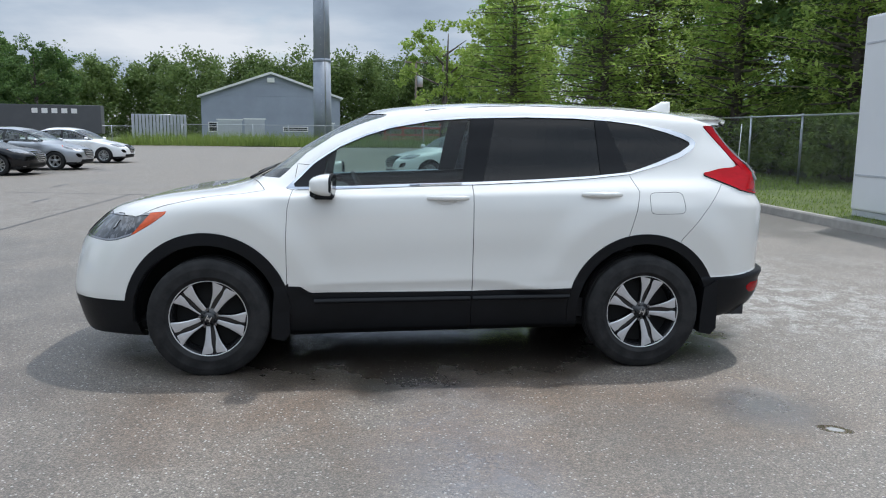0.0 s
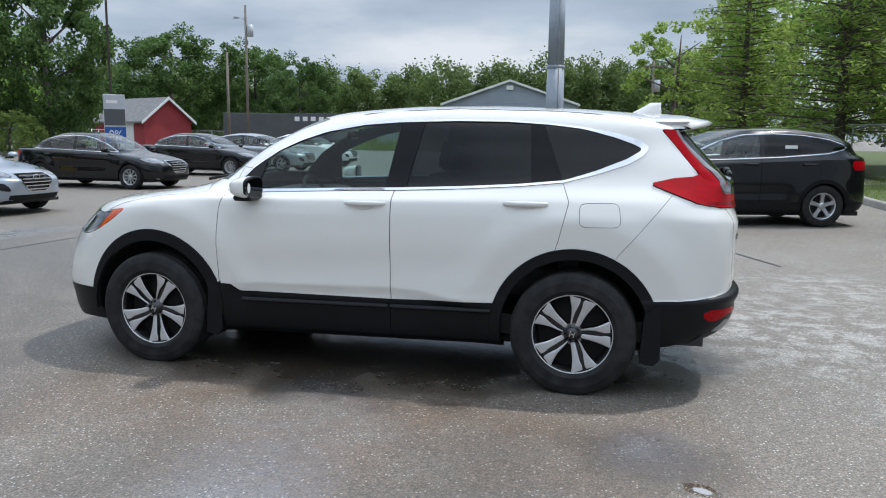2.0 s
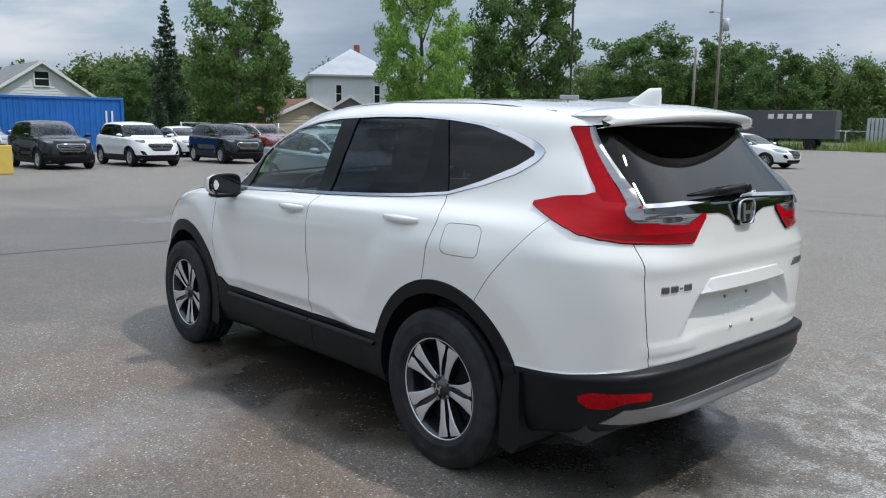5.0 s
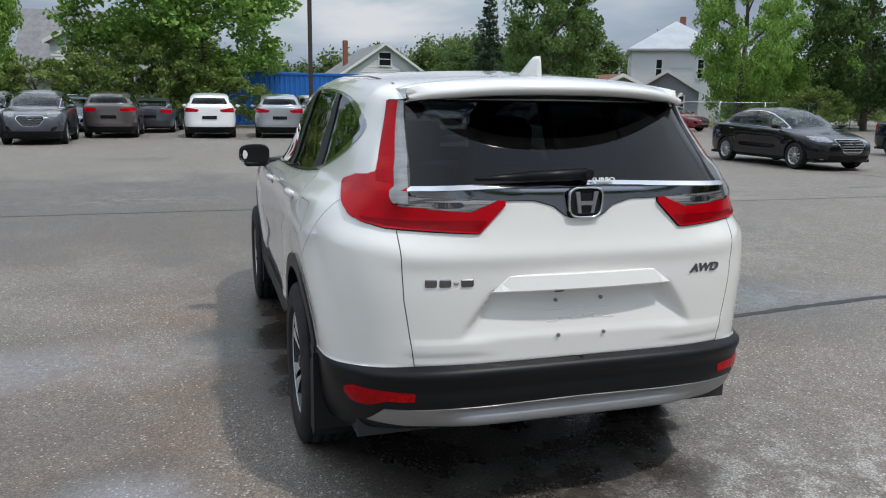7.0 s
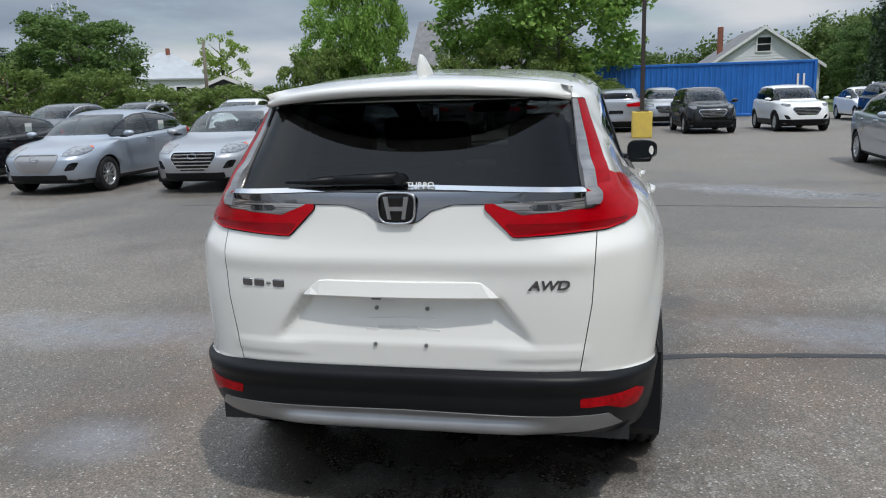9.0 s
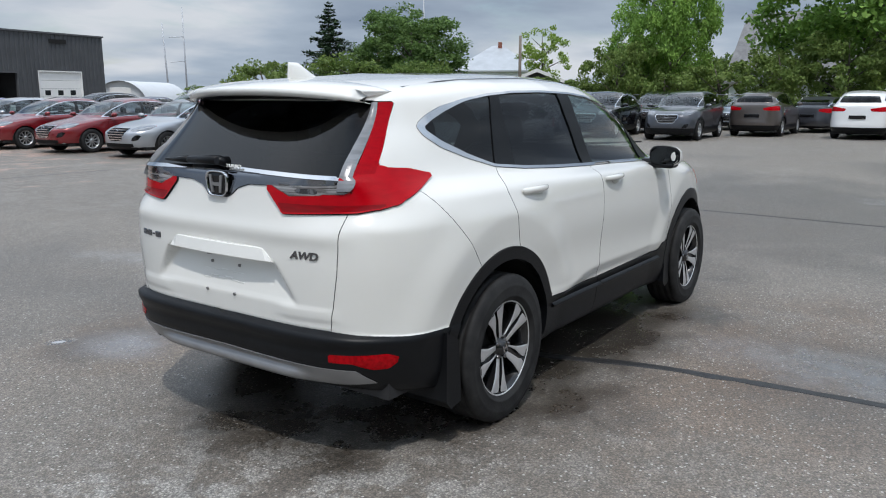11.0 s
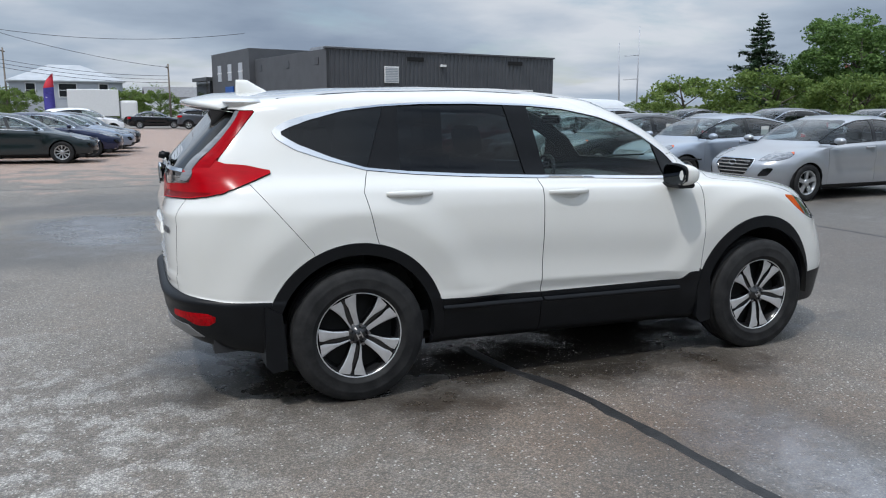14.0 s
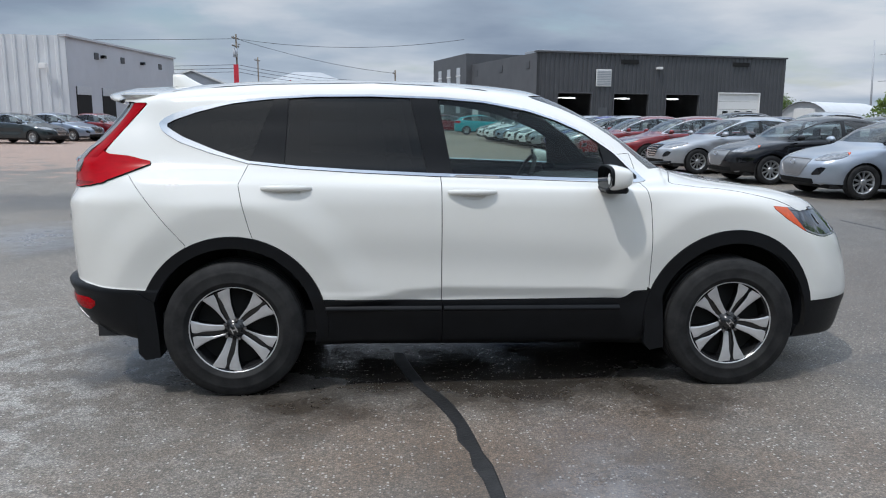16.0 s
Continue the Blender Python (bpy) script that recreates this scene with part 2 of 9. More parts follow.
def add_box(bm, lo, hi, bevel=0.0, m=None, seg=1):
    r = bmesh.ops.create_cube(bm, size=1.0)
    vs = r["verts"]
    c = [(a + b) / 2 for a, b in zip(lo, hi)]
    s = [max(1e-4, b - a) for a, b in zip(lo, hi)]
    bmesh.ops.scale(bm, verts=vs, vec=s)
    bmesh.ops.translate(bm, verts=vs, vec=c)
    if bevel:
        es = list({e for v in vs for e in v.link_edges})
        r2 = bmesh.ops.bevel(bm, geom=es, offset=bevel, segments=seg, affect="EDGES", profile=0.6)
        vs = list({v for f in r2["faces"] for v in f.verts} | {v for v in vs if v.is_valid})
    if m is not None:
        bmesh.ops.transform(bm, matrix=m, verts=[v for v in vs if v.is_valid])
    return vs


def box_bm(lo, hi, bevel=0.0, m=None, seg=1):
    bm = bmesh.new()
    add_box(bm, lo, hi, bevel, m, seg)
    return bm


def add_tube(bm, a, b, r0, r1=None, n=10, caps=True):
    r1 = r0 if r1 is None else r1
    a, b = Vector(a), Vector(b)
    d = b - a
    q = d.to_track_quat("Z", "Y").to_matrix()
    ra, rb = [], []
    for i in range(n):
        w = q @ Vector((math.cos(2 * math.pi * i / n), math.sin(2 * math.pi * i / n), 0))
        ra.append(bm.verts.new(a + w * r0)); rb.append(bm.verts.new(b + w * r1))
    for i in range(n):
        j = (i + 1) % n
        f = bm.faces.new((ra[i], ra[j], rb[j], rb[i])); f.smooth = True
    if caps:
        bm.faces.new(list(reversed(ra))); bm.faces.new(rb)


def lathe(profile, n, axis="y"):
    """Rings of (radius, offset along the axis); open ends."""
    verts, faces = [], []
    for r, o in profile:
        for i in range(n):
            a = 2 * math.pi * i / n
            verts.append((r * math.cos(a), o, r * math.sin(a)))
    for k in range(len(profile) - 1):
        for i in range(n):
            j = (i + 1) % n
            faces.append((k * n + i, k * n + j, (k + 1) * n + j, (k + 1) * n + i))
    return verts, faces


def sdf(P, poly):
    """Signed distance of 2D points to a closed polygon, negative inside."""
    P = np.asarray(P, float)
    A = np.asarray(poly, float)
    B = np.roll(A, -1, 0)
    best = np.full(len(P), 1e9)
    inside = np.zeros(len(P), bool)
    for a, b in zip(A, B):
        d = b - a
        t = np.clip(((P - a) @ d) / max(d @ d, 1e-12), 0, 1)
        q = P - a - t[:, None] * d
        best = np.minimum(best, (q * q).sum(1))
        cond = (a[1] > P[:, 1]) != (b[1] > P[:, 1])
        with np.errstate(divide="ignore", invalid="ignore"):
            xi = (b[0] - a[0]) * (P[:, 1] - a[1]) / (b[1] - a[1] if b[1] != a[1] else 1e-12) + a[0]
        inside ^= cond & (P[:, 0] < xi)
    return np.where(inside, -1, 1) * np.sqrt(best)


def rounded(poly, r=0.03, n=4):
    """A polygon with its corners rounded by short quadratic arcs."""
    out = []
    k = len(poly)
    for i in range(k):
        p0, p1, p2 = (np.array(poly[(i + j) % k], float) for j in (-1, 0, 1))
        l0, l2 = np.linalg.norm(p0 - p1), np.linalg.norm(p2 - p1)
        a = p1 + (p0 - p1) * min(0.45, r / max(l0, 1e-6))
        c = p1 + (p2 - p1) * min(0.45, r / max(l2, 1e-6))
        for j in range(n + 1):
            t = j / n
            out.append(tuple((1 - t) ** 2 * a + 2 * t * (1 - t) * p1 + t * t * c))
    return out


def smoothstep(a, b, x):
    t = np.clip((x - a) / (b - a), 0, 1)
    return t * t * (3 - 2 * t)


def ring_curve(R, n_front, n_side, n_rear):
    """Half plan outline of one level: front centre, round the corner, along the side, round the rear corner, rear centre."""
    xf, xr, W, nf, nr, mf, mr, xa, xb, bow = (R[k] for k in ("xf", "xr", "W", "nf", "nr", "mf", "mr", "xa", "xb", "bow"))
    th = np.linspace(0, math.pi / 2, 160)
    fx = mf - (mf - xf) * np.cos(th) ** (2 / nf); fy = np.sin(th) ** (2 / nf)
    rx = mr + (xr - mr) * np.cos(th[::-1]) ** (2 / nr); ry = np.sin(th[::-1]) ** (2 / nr)
    sx = np.linspace(mf, mr, 60)[1:-1]
    X = np.r_[fx, sx, rx]
    Y = np.r_[fy, np.ones(58), ry]
    mid = (mf + mr) / 2
    Y = Y * (W - bow * ((X - mid) / 2.0) ** 2)
    s = np.r_[0, np.cumsum(np.hypot(np.diff(X), np.diff(Y)))]
    half = len(X) // 2
    sa = np.interp(xa, X, s) if xa > xf else 0.0
    sb = np.interp(xb, X, s)
    target = np.r_[np.linspace(0, sa, n_front + 1), np.linspace(sa, sb, n_side + 1)[1:], np.linspace(sb, s[-1], n_rear + 1)[1:]]
    x, y = np.interp(target, s, X), np.interp(target, s, Y)
    y[0] = y[-1] = 0.0
    z = np.interp(x, *zip(*R["z"]))
    return np.stack([x, y, z], 1)


def pchip(P, counts):
    """Monotone cubic through the levels P[k, u, 3]; counts: steps between levels."""
    K = len(P)
    d = np.linalg.norm(np.diff(P, axis=0), axis=2, keepdims=True) + 1e-9
    sl = np.diff(P, axis=0) / d
    m = np.zeros_like(P)
    m[0], m[-1] = sl[0], sl[-1]
    for k in range(1, K - 1):
        a, b = sl[k - 1], sl[k]
        w1, w2 = 2 * d[k] + d[k - 1], d[k] + 2 * d[k - 1]
        with np.errstate(divide="ignore", invalid="ignore"):
            h = (w1 + w2) / (w1 / a + w2 / b)
        m[k] = np.where(a * b > 0, np.nan_to_num(h), 0)
    rows = []
    for k, c in enumerate(counts):
        for i in range(c):
            t = i / c
            h00, h10, h01, h11 = 2 * t**3 - 3 * t**2 + 1, t**3 - 2 * t**2 + t, -2 * t**3 + 3 * t**2, t**3 - t**2
            rows.append(h00 * P[k] + h10 * d[k] * m[k] + h01 * P[k + 1] + h11 * d[k] * m[k + 1])
    rows.append(P[-1])
    return np.array(rows)


class Shell:
    """Half of a car's skin as one mesh that can be cut along outlines into labelled panels."""

    def __init__(self, rings, counts, divisions):
        P = np.array([ring_curve(r, *divisions) for r in rings])
        G = pchip(P, counts)
        nv, nu = G.shape[:2]
        self.shape = (nv, nu)
        self.N0 = None
        self.V = [tuple(p) for p in G.reshape(-1, 3)]
        self.F, self.lab = [], []
        for j in range(nv - 1):
            for i in range(nu - 1):
                a = j * nu + i
                self.F.append((a, a + nu, a + nu + 1, a + 1))
                self.lab.append("body")

    def xyz(self):
        return np.array(self.V)

    def move(self, fn):
        self.V = [tuple(p) for p in fn(self.xyz())]
        G = self.xyz().reshape(*self.shape, 3)
        nrm = np.cross(np.gradient(G, axis=0), np.gradient(G, axis=1)).reshape(-1, 3)
        self.N0 = nrm / np.maximum(np.linalg.norm(nrm, axis=1, keepdims=True), 1e-12)

    def cut(self, phi, source, inside, where=None, snap=0.0045):
        """Faces labelled source that lie where phi < 0 become inside; faces on the border are split."""
        A = self.xyz()
        val = phi(A)
        ok = np.ones(len(A), bool) if where is None else where(A)
        # points that all but lie on the outline slide onto it, so that no slivers are left
        near = np.where((np.abs(val) < snap) & ok)[0]
        if self.N0 is not None:
            near = near[near < len(self.N0)]
        if len(near) and self.N0 is not None:
            e = 1e-4
            g = np.stack([(phi(A[near] + np.eye(3)[k] * e) - val[near]) / e for k in range(3)], 1)
            g = g - self.N0[near] * (g * self.N0[near]).sum(1, keepdims=True)
            g2 = (g * g).sum(1)
            fine = (g2 > 0.2) & (g2 < 4) & (np.abs(A[near, 1]) > 1e-6)
            for i, gi, q in zip(near[fine], g[fine], g2[fine]):
                A[i] = A[i] - gi * val[i] / q
                self.V[i] = tuple(A[i])
                val[i] = 0.0
        src = (source,) if isinstance(source, str) else source
        F, lab, made = [], [], {}
        V = self.V
        sign = np.sign(val).astype(int)
        for f, l in zip(self.F, self.lab):
            if l not in src or not all(ok[i] for i in f):
                F.append(f); lab.append(l)
                continue
            s = [sign[i] for i in f]
            if 1 not in s:
                F.append(f); lab.append(inside)
            elif -1 not in s:
                F.append(f); lab.append(l)
            else:
                pin, pout = [], []
                for k in range(len(f)):
                    i, j = f[k], f[(k + 1) % len(f)]
                    if s[k] <= 0:
                        pin.append(i)
                    if s[k] >= 0:
                        pout.append(i)
                    if s[k] * s[(k + 1) % len(f)] < 0:
                        key = (min(i, j), max(i, j))
                        if key not in made:
                            t = val[i] / (val[i] - val[j])
                            t = min(0.98, max(0.02, t))
                            made[key] = len(V)
                            V.append(tuple(a + (b - a) * t for a, b in zip(V[i], V[j])))
                        pin.append(made[key]); pout.append(made[key])
                if len(pin) > 2:
                    F.append(tuple(pin)); lab.append(inside)
                if len(pout) > 2:
                    F.append(tuple(pout)); lab.append(l)
        # borders shared with faces outside the mask get the same vertices
        if made:
            for n, f in enumerate(F):
                g = []
                for k in range(len(f)):
                    i, j = f[k], f[(k + 1) % len(f)]
                    g.append(i)
                    w = made.get((min(i, j), max(i, j)))
                    if w is not None and w not in f:
                        g.append(w)
                if len(g) != len(f):
                    F[n] = tuple(g)
        self.F, self.lab = F, lab

    def full(self, sided=()):
        """Mirrors the half; labels in sided get _l (y < 0) and _r."""
        A = self.xyz()
        n = len(A)
        centre = np.abs(A[:, 1]) < 1e-6
        back = np.where(centre, np.arange(n), np.arange(n) + n)
        V = np.r_[A, A * (1, -1, 1)]
        F = [tuple(f) for f in self.F] + [tuple(int(back[i]) for i in reversed(f)) for f in self.F]
        lab = [l + "_r" if l in sided else l for l in self.lab] + [l + "_l" if l in sided else l for l in self.lab]
        self.V, self.F, self.lab = [tuple(v) for v in V], F, lab
        self.normals()

    def normals(self):
        A = self.xyz()
        nrm = np.zeros_like(A)
        for f in self.F:
            c = np.cross(A[f[2]] - A[f[0]], A[f[-1]] - A[f[1]])
            for i in f:
                nrm[i] += c
        ln = np.linalg.norm(nrm, axis=1, keepdims=True)
        self.N = nrm / np.maximum(ln, 1e-12)

    def panel(self, label, name, mat, parent, offset=0.0, gap=0.0, rim=0.012, text="", rim_mat=None):
        """The faces of a label as a part of their own, shrunk by gap, moved out by offset, with a turned-in edge."""
        faces = [f for f, l in zip(self.F, self.lab) if l == label]
        if not faces:
            return None
        used = sorted({i for f in faces for i in f})
        new_i = {o: k for k, o in enumerate(used)}
        V = [np.array(self.V[i]) + self.N[i] * offset for i in used]
        Nn = [self.N[i] for i in used]
        faces = [tuple(new_i[i] for i in f) for f in faces]
        count, pull = {}, {}
        for f in faces:
            c = sum(V[i] for i in f) / len(f)
            for k in range(len(f)):
                e = (f[k], f[(k + 1) % len(f)])
                if (e[1], e[0]) in count:
                    count[(e[1], e[0])] = None
                else:
                    count[e] = c
        border = [e for e, c in count.items() if c is not None]
        if gap:
            for e in border:
                d = V[e[1]] - V[e[0]]
                inn = np.cross(Nn[e[0]], d)
                ln = np.linalg.norm(inn)
                if ln > 1e-9:
                    inn = inn / ln
                    if inn @ (count[e] - (V[e[0]] + V[e[1]]) / 2) < 0:
                        inn = -inn
                    for i in e:
                        pull.setdefault(i, []).append(inn)
            for i, ds in pull.items():
                d = sum(ds)
                ln = np.linalg.norm(d)
                if ln > 1e-6:
                    V[i] = V[i] + d / ln * gap
        face_count = len(faces)
        if rim:
            dup = {}
            for e in border:
                for i in e:
                    if i not in dup:
                        dup[i] = (len(V), len(V) + 1)
                        V.append(V[i].copy()); Nn.append(Nn[i])
                        V.append(V[i] - Nn[i] * rim); Nn.append(Nn[i])
            for a, b in border:
                faces.append((dup[b][0], dup[a][0], dup[a][1], dup[b][1]))
        if rim_mat is not None:
            return mesh_object(name, V, faces, mat, parent, text, mats=[mat, rim_mat], midx=[0] * face_count + [1] * (len(faces) - face_count))
        return mesh_object(name, V, faces, mat, parent, text)

def strip_lenses(sh, sy, lamp):
    """The upright arm of a tail lamp: a red outer strip and a clear inner strip that ends in a small foot."""
    S = sh.xyz()
    near = (S[:, 0] > 1.6) & (S[:, 2] > 1.1) & (S[:, 2] < 1.56) & (S[:, 1] * sy > 0.4)
    T = np.array([(f[0], f[k], f[k + 1]) for f in sh.F if all(near[i] for i in f) for k in range(1, len(f) - 1)])
    def skin(v, z, u, w):
        """The outermost point of the skin at v, z on axis u, measured along axis w."""
        P = S[T][:, :, [u, 2]] - np.array((v, z))
        cr = lambda a, b: a[:, 0] * b[:, 1] - a[:, 1] * b[:, 0]
        c = np.stack([cr(P[:, 1], P[:, 2]), cr(P[:, 2], P[:, 0]), cr(P[:, 0], P[:, 1])], 1)
        tot = c.sum(1)
        c = c / np.where(np.abs(tot) < 1e-12, 1e-12, tot)[:, None]
        val = (c * S[T][:, :, w]).sum(1)[(c > -1e-6).all(1)]
        return val[np.argmax(np.abs(val))]
    def fit(zs, edge):
        """A smooth line over the skin; edge gives (axis, value) at a height."""
        pts = []
        for z in zs:
            axis, v = edge(z)
            pts.append((skin(sy * v, z, 1, 0), sy * v, z) if axis == "y" else (v, skin(v, z, 0, 1), z))
        P = np.array(pts)
        t = (zs - zs.mean()) / 0.15
        for k in (0, 1):
            P[:, k] = np.polyval(np.polyfit(t, P[:, k], 3), t) if edge(zs[0])[0] == "y" or k == 1 else P[:, k]
        return P
    inner = lambda z: ("y", float(np.interp(z, [1.15, 1.219, 1.508], [0.618, 0.608, 0.564])))
    bound = lambda z: ("y", float(np.interp(z, [1.15, 1.24, 1.31, 1.40, 1.508], [0.656, 0.646, 0.630, 0.610, 0.581])))
    outer = lambda z: ("x", float(np.interp(z, [1.22, 1.257, 1.320, 1.405, 1.5], [2.020, 1.990, 1.935, 1.865, 1.786])))
    for name, mat, z0, a, b, out, text in (("strip_lens", REDCORE, 1.215, outer, bound, 0.0045, "upright red strip lens"), ("clear_lens", STRIPLENS, 1.158, bound, inner, 0.0040, "clear upright strip lens")):
        zs = np.linspace(z0, 1.503, 26)
        A, B = fit(zs, a), fit(zs, b)
        if name == "clear_lens":
            foot = smoothstep(1.216, 1.194, zs) * smoothstep(1.145, 1.180, zs)
            A[:, 1] += sy * 0.016 * foot
            A[:, 0] -= 0.012 * foot
        rows, m = [], 6
        for p, q in zip(A, B):
            n = np.array((q[1] - p[1], -(q[0] - p[0]), 0.0)) * (1 if sy < 0 else -1)
            n = n / np.linalg.norm(n)
            n = -n if n[0] < 0 else n
            n = n + np.array((0, 0, 0.45)); n /= np.linalg.norm(n)
            o = out + (0.0115 if name == "clear_lens" else 0.006) * float(smoothstep(1.310, 1.262, p[2]))
            line = [p - n * 0.012] + [p + (q - p) * k / m + n * (o + 0.003 * math.sin(math.pi * k / m)) for k in range(m + 1)] + [q - n * 0.012]
            rows.append(line)
        w = len(rows[0])
        V = [tuple(v) for r in rows for v in r]
        F = [(i * w + k, i * w + k + 1, (i + 1) * w + k + 1, (i + 1) * w + k) for i in range(len(rows) - 1) for k in range(w - 1)]
        F += [tuple(range(w)), tuple((len(rows) - 1) * w + k for k in range(w))]
        bm = bmesh.new()
        vs = [bm.verts.new(v) for v in V]
        for f in F:
            bm.faces.new([vs[k] for k in f])
        bmesh.ops.recalc_face_normals(bm, faces=bm.faces)
        part(name, bm, mat, lamp, text)


# ---- wheels ----
def build_tyre(R, w, rim_r, name, parent, n=56):
    prof = [(rim_r - 0.012, w * 0.36), (rim_r + 0.008, w * 0.43), (rim_r + 0.022, w * 0.470), (rim_r + 0.026, w * 0.486), (rim_r + 0.032, w * 0.486), (rim_r + 0.036, w * 0.478), (rim_r + (R - rim_r) * 0.55, w * 0.5), (rim_r + (R - rim_r) * 0.62, w * 0.5), (rim_r + (R - rim_r) * 0.64, w * 0.494),
            (R - 0.035, w * 0.485), (R - 0.016, w * 0.455), (R - 0.005, w * 0.41)]
    g = []
    for c in (0.30, 0.10, -0.10, -0.30):
        g += [(R, w * (c + 0.045)), (R - 0.009, w * (c + 0.030)), (R - 0.009, w * (c - 0.030)), (R, w * (c - 0.045))]
    prof = prof + g + [(r, -o) for r, o in reversed(prof)]
    v, f = lathe(prof, n)
    return mesh_object(name, v, f, RUBBER, parent)


def build_wheel(parent, x, y, R, w, rim_r, side, kind="twin", n=48, z=None, tilt=0.0):
    """side: +1 faces +y, -1 faces -y. Parts: tyre, rim (> barrel, spokes, cap)."""
    hub = new("wheel")
    hub.parent = parent
    hub.location = (x, y, R if z is None else z)
    hub.rotation_euler = (0, math.radians(tilt), 0 if side > 0 else math.pi)
    build_tyre(R, w, rim_r, "tyre", hub, n)
    face = w * 0.40
    dark = kind == "twin"
    v, f = lathe([(rim_r + 0.004, -w * 0.40), (rim_r - 0.018, -w * 0.34), (rim_r - 0.028, 0), (rim_r - 0.014, face - 0.012),
                  (rim_r - 0.003, face)], n)
    mesh_object("barrel", v, f, DARKALLOY if dark else SILVERALLOY, hub)
    v, f = lathe([(rim_r - 0.016, face - 0.010), (rim_r - 0.008, face), (rim_r - 0.001, face + 0.004), (rim_r + 0.007, face + 0.001)] if not dark else [(rim_r - 0.004, face - 0.004), (rim_r - 0.002, face + 0.002), (rim_r + 0.001, face + 0.004), (rim_r + 0.006, face + 0.001)], n)
    mesh_object("rim_lip", v, f, MACHINED if dark else SILVERALLOY, hub)
    v, f = lathe([(rim_r - 0.02, face - 0.085), (0.12, face - 0.075), (0.05, face - 0.06), (0.001, face - 0.06)], n)
    mesh_object("brake_disc", v, f, WELL, hub)
    if kind == "twin":
        # five twin spokes: a broad leg and a leg that is thin at the hub, bright faces on dark flanks
        radii = (0.046, 0.085, 0.125, 0.160, 0.190, rim_r - 0.003)
        drop = (0.022, 0.015, 0.009, 0.004, 0.001, 0.0)
        legs = (((0.002, 0.004, 0.007, 0.010, 0.006, 0.012), (0.027, 0.034, 0.043, 0.055, 0.068, 0.079)),
                ((-0.017, -0.021, -0.021, -0.014, -0.009, -0.012), (-0.025, -0.032, -0.040, -0.052, -0.067, -0.079)))
        bm = bmesh.new()
        bd = bmesh.new()
        for k in range(5):
            a0 = math.radians(90 + 72 * k)
            c, sn = math.cos(a0), math.sin(a0)
            P = lambda r, t, d: (r * c - t * sn, d, r * sn + t * c)
            for inner, outer in legs:
                tops, lows = [], []
                for r, dp, t0, t1 in zip(radii, drop, inner, outer):
                    rr = math.sqrt(max(1e-6, r * r - (t1 * 0.85) ** 2)) if r > 0.2 else r
                    d = face - dp
                    tops.append([bm.verts.new(P(rr, t0, d - 0.002)), bm.verts.new(P(rr, t0 * 0.8 + t1 * 0.2, d)), bm.verts.new(P(rr, t1 * 0.85 + t0 * 0.15, d)), bm.verts.new(P(rr, t1, d - 0.003))])
                    lows.append([bd.verts.new(P(rr, t0, d - 0.002)), bd.verts.new(P(rr, t0, d - 0.022)), bd.verts.new(P(rr, t1 * 1.03, d - 0.045)), bd.verts.new(P(rr, t1, d - 0.003))])
                for i in range(len(radii) - 1):
                    for q in range(3):
                        bm.faces.new((tops[i][q], tops[i][q + 1], tops[i + 1][q + 1], tops[i + 1][q]))
                    for q in (0, 1, 2):
                        bd.faces.new((lows[i][q], lows[i][q + 1], lows[i + 1][q + 1], lows[i + 1][q]))
            # dark web between the two legs
            q = [bd.verts.new(P(r, t, d)) for r, t, d in ((0.05, -0.022, face - 0.032), (0.05, 0.012, face - 0.032), (rim_r - 0.015, 0.012, face - 0.016), (rim_r - 0.015, -0.016, face - 0.016))]
            bd.faces.new(q)
        bmesh.ops.recalc_face_normals(bm, faces=bm.faces)
        bmesh.ops.recalc_face_normals(bd, faces=bd.faces)
        part("spokes", bm, MACHINED, hub, "machined silver spoke faces")
        part("spoke_web", bd, DARKALLOY, hub, "gloss black spoke sides")
        v, f = lathe([(0.062, face - 0.03), (0.054, face - 0.022), (0.036, face - 0.014), (0.034, face - 0.004), (0.001, face - 0.002)], 24)
        mesh_object("hub_cap", v, f, DARKALLOY, hub)
        bm = bmesh.new()
        add_box(bm, (-0.015, face - 0.003, -0.018), (-0.009, face + 0.001, 0.018))
        add_box(bm, (0.009, face - 0.003, -0.018), (0.015, face + 0.001, 0.018))
        add_box(bm, (-0.010, face - 0.003, -0.004), (0.010, face + 0.001, 0.004))
        part("cap_mark", bm, CHROME, hub)
        for k in range(5):
            a = math.radians(54 + 72 * k)
            bm = bmesh.new()
            add_tube(bm, (0.054 * math.cos(a), face - 0.03, 0.054 * math.sin(a)), (0.054 * math.cos(a), face - 0.010, 0.054 * math.sin(a)), 0.009, n=6)
            part("lug_nut", bm, DARKCHROME, hub)
    else:
        count = {"ten": 10, "five": 5, "seven": 7}[kind]
        bm = bmesh.new()
        wo = {"ten": 0.016, "five": 0.036, "seven": 0.022}[kind]
        for k in range(count):
            a0 = 2 * math.pi * k / count + 0.3
            c, sn = math.cos(a0), math.sin(a0)
            rows = []
            for r, o, d in ((0.04, wo * 0.9, face - 0.02), (0.12, wo * 0.75, face - 0.012), (rim_r - 0.014, wo, face - 0.002)):
                rows.append([bm.verts.new((r * c - t * sn, dd, r * sn + t * c)) for t, dd in ((-o - 0.006, d - 0.03), (-o, d), (o, d), (o + 0.006, d - 0.03))])
            for i in range(2):
                for q in range(3):
                    bm.faces.new((rows[i][q + 1], rows[i][q], rows[i + 1][q], rows[i + 1][q + 1]))
        bmesh.ops.recalc_face_normals(bm, faces=bm.faces)
        part("spokes", bm, SILVERALLOY, hub)
        v, f = lathe([(0.06, face - 0.03), (0.055, face - 0.008), (0.03, face - 0.004), (0.001, face - 0.003)], 18)
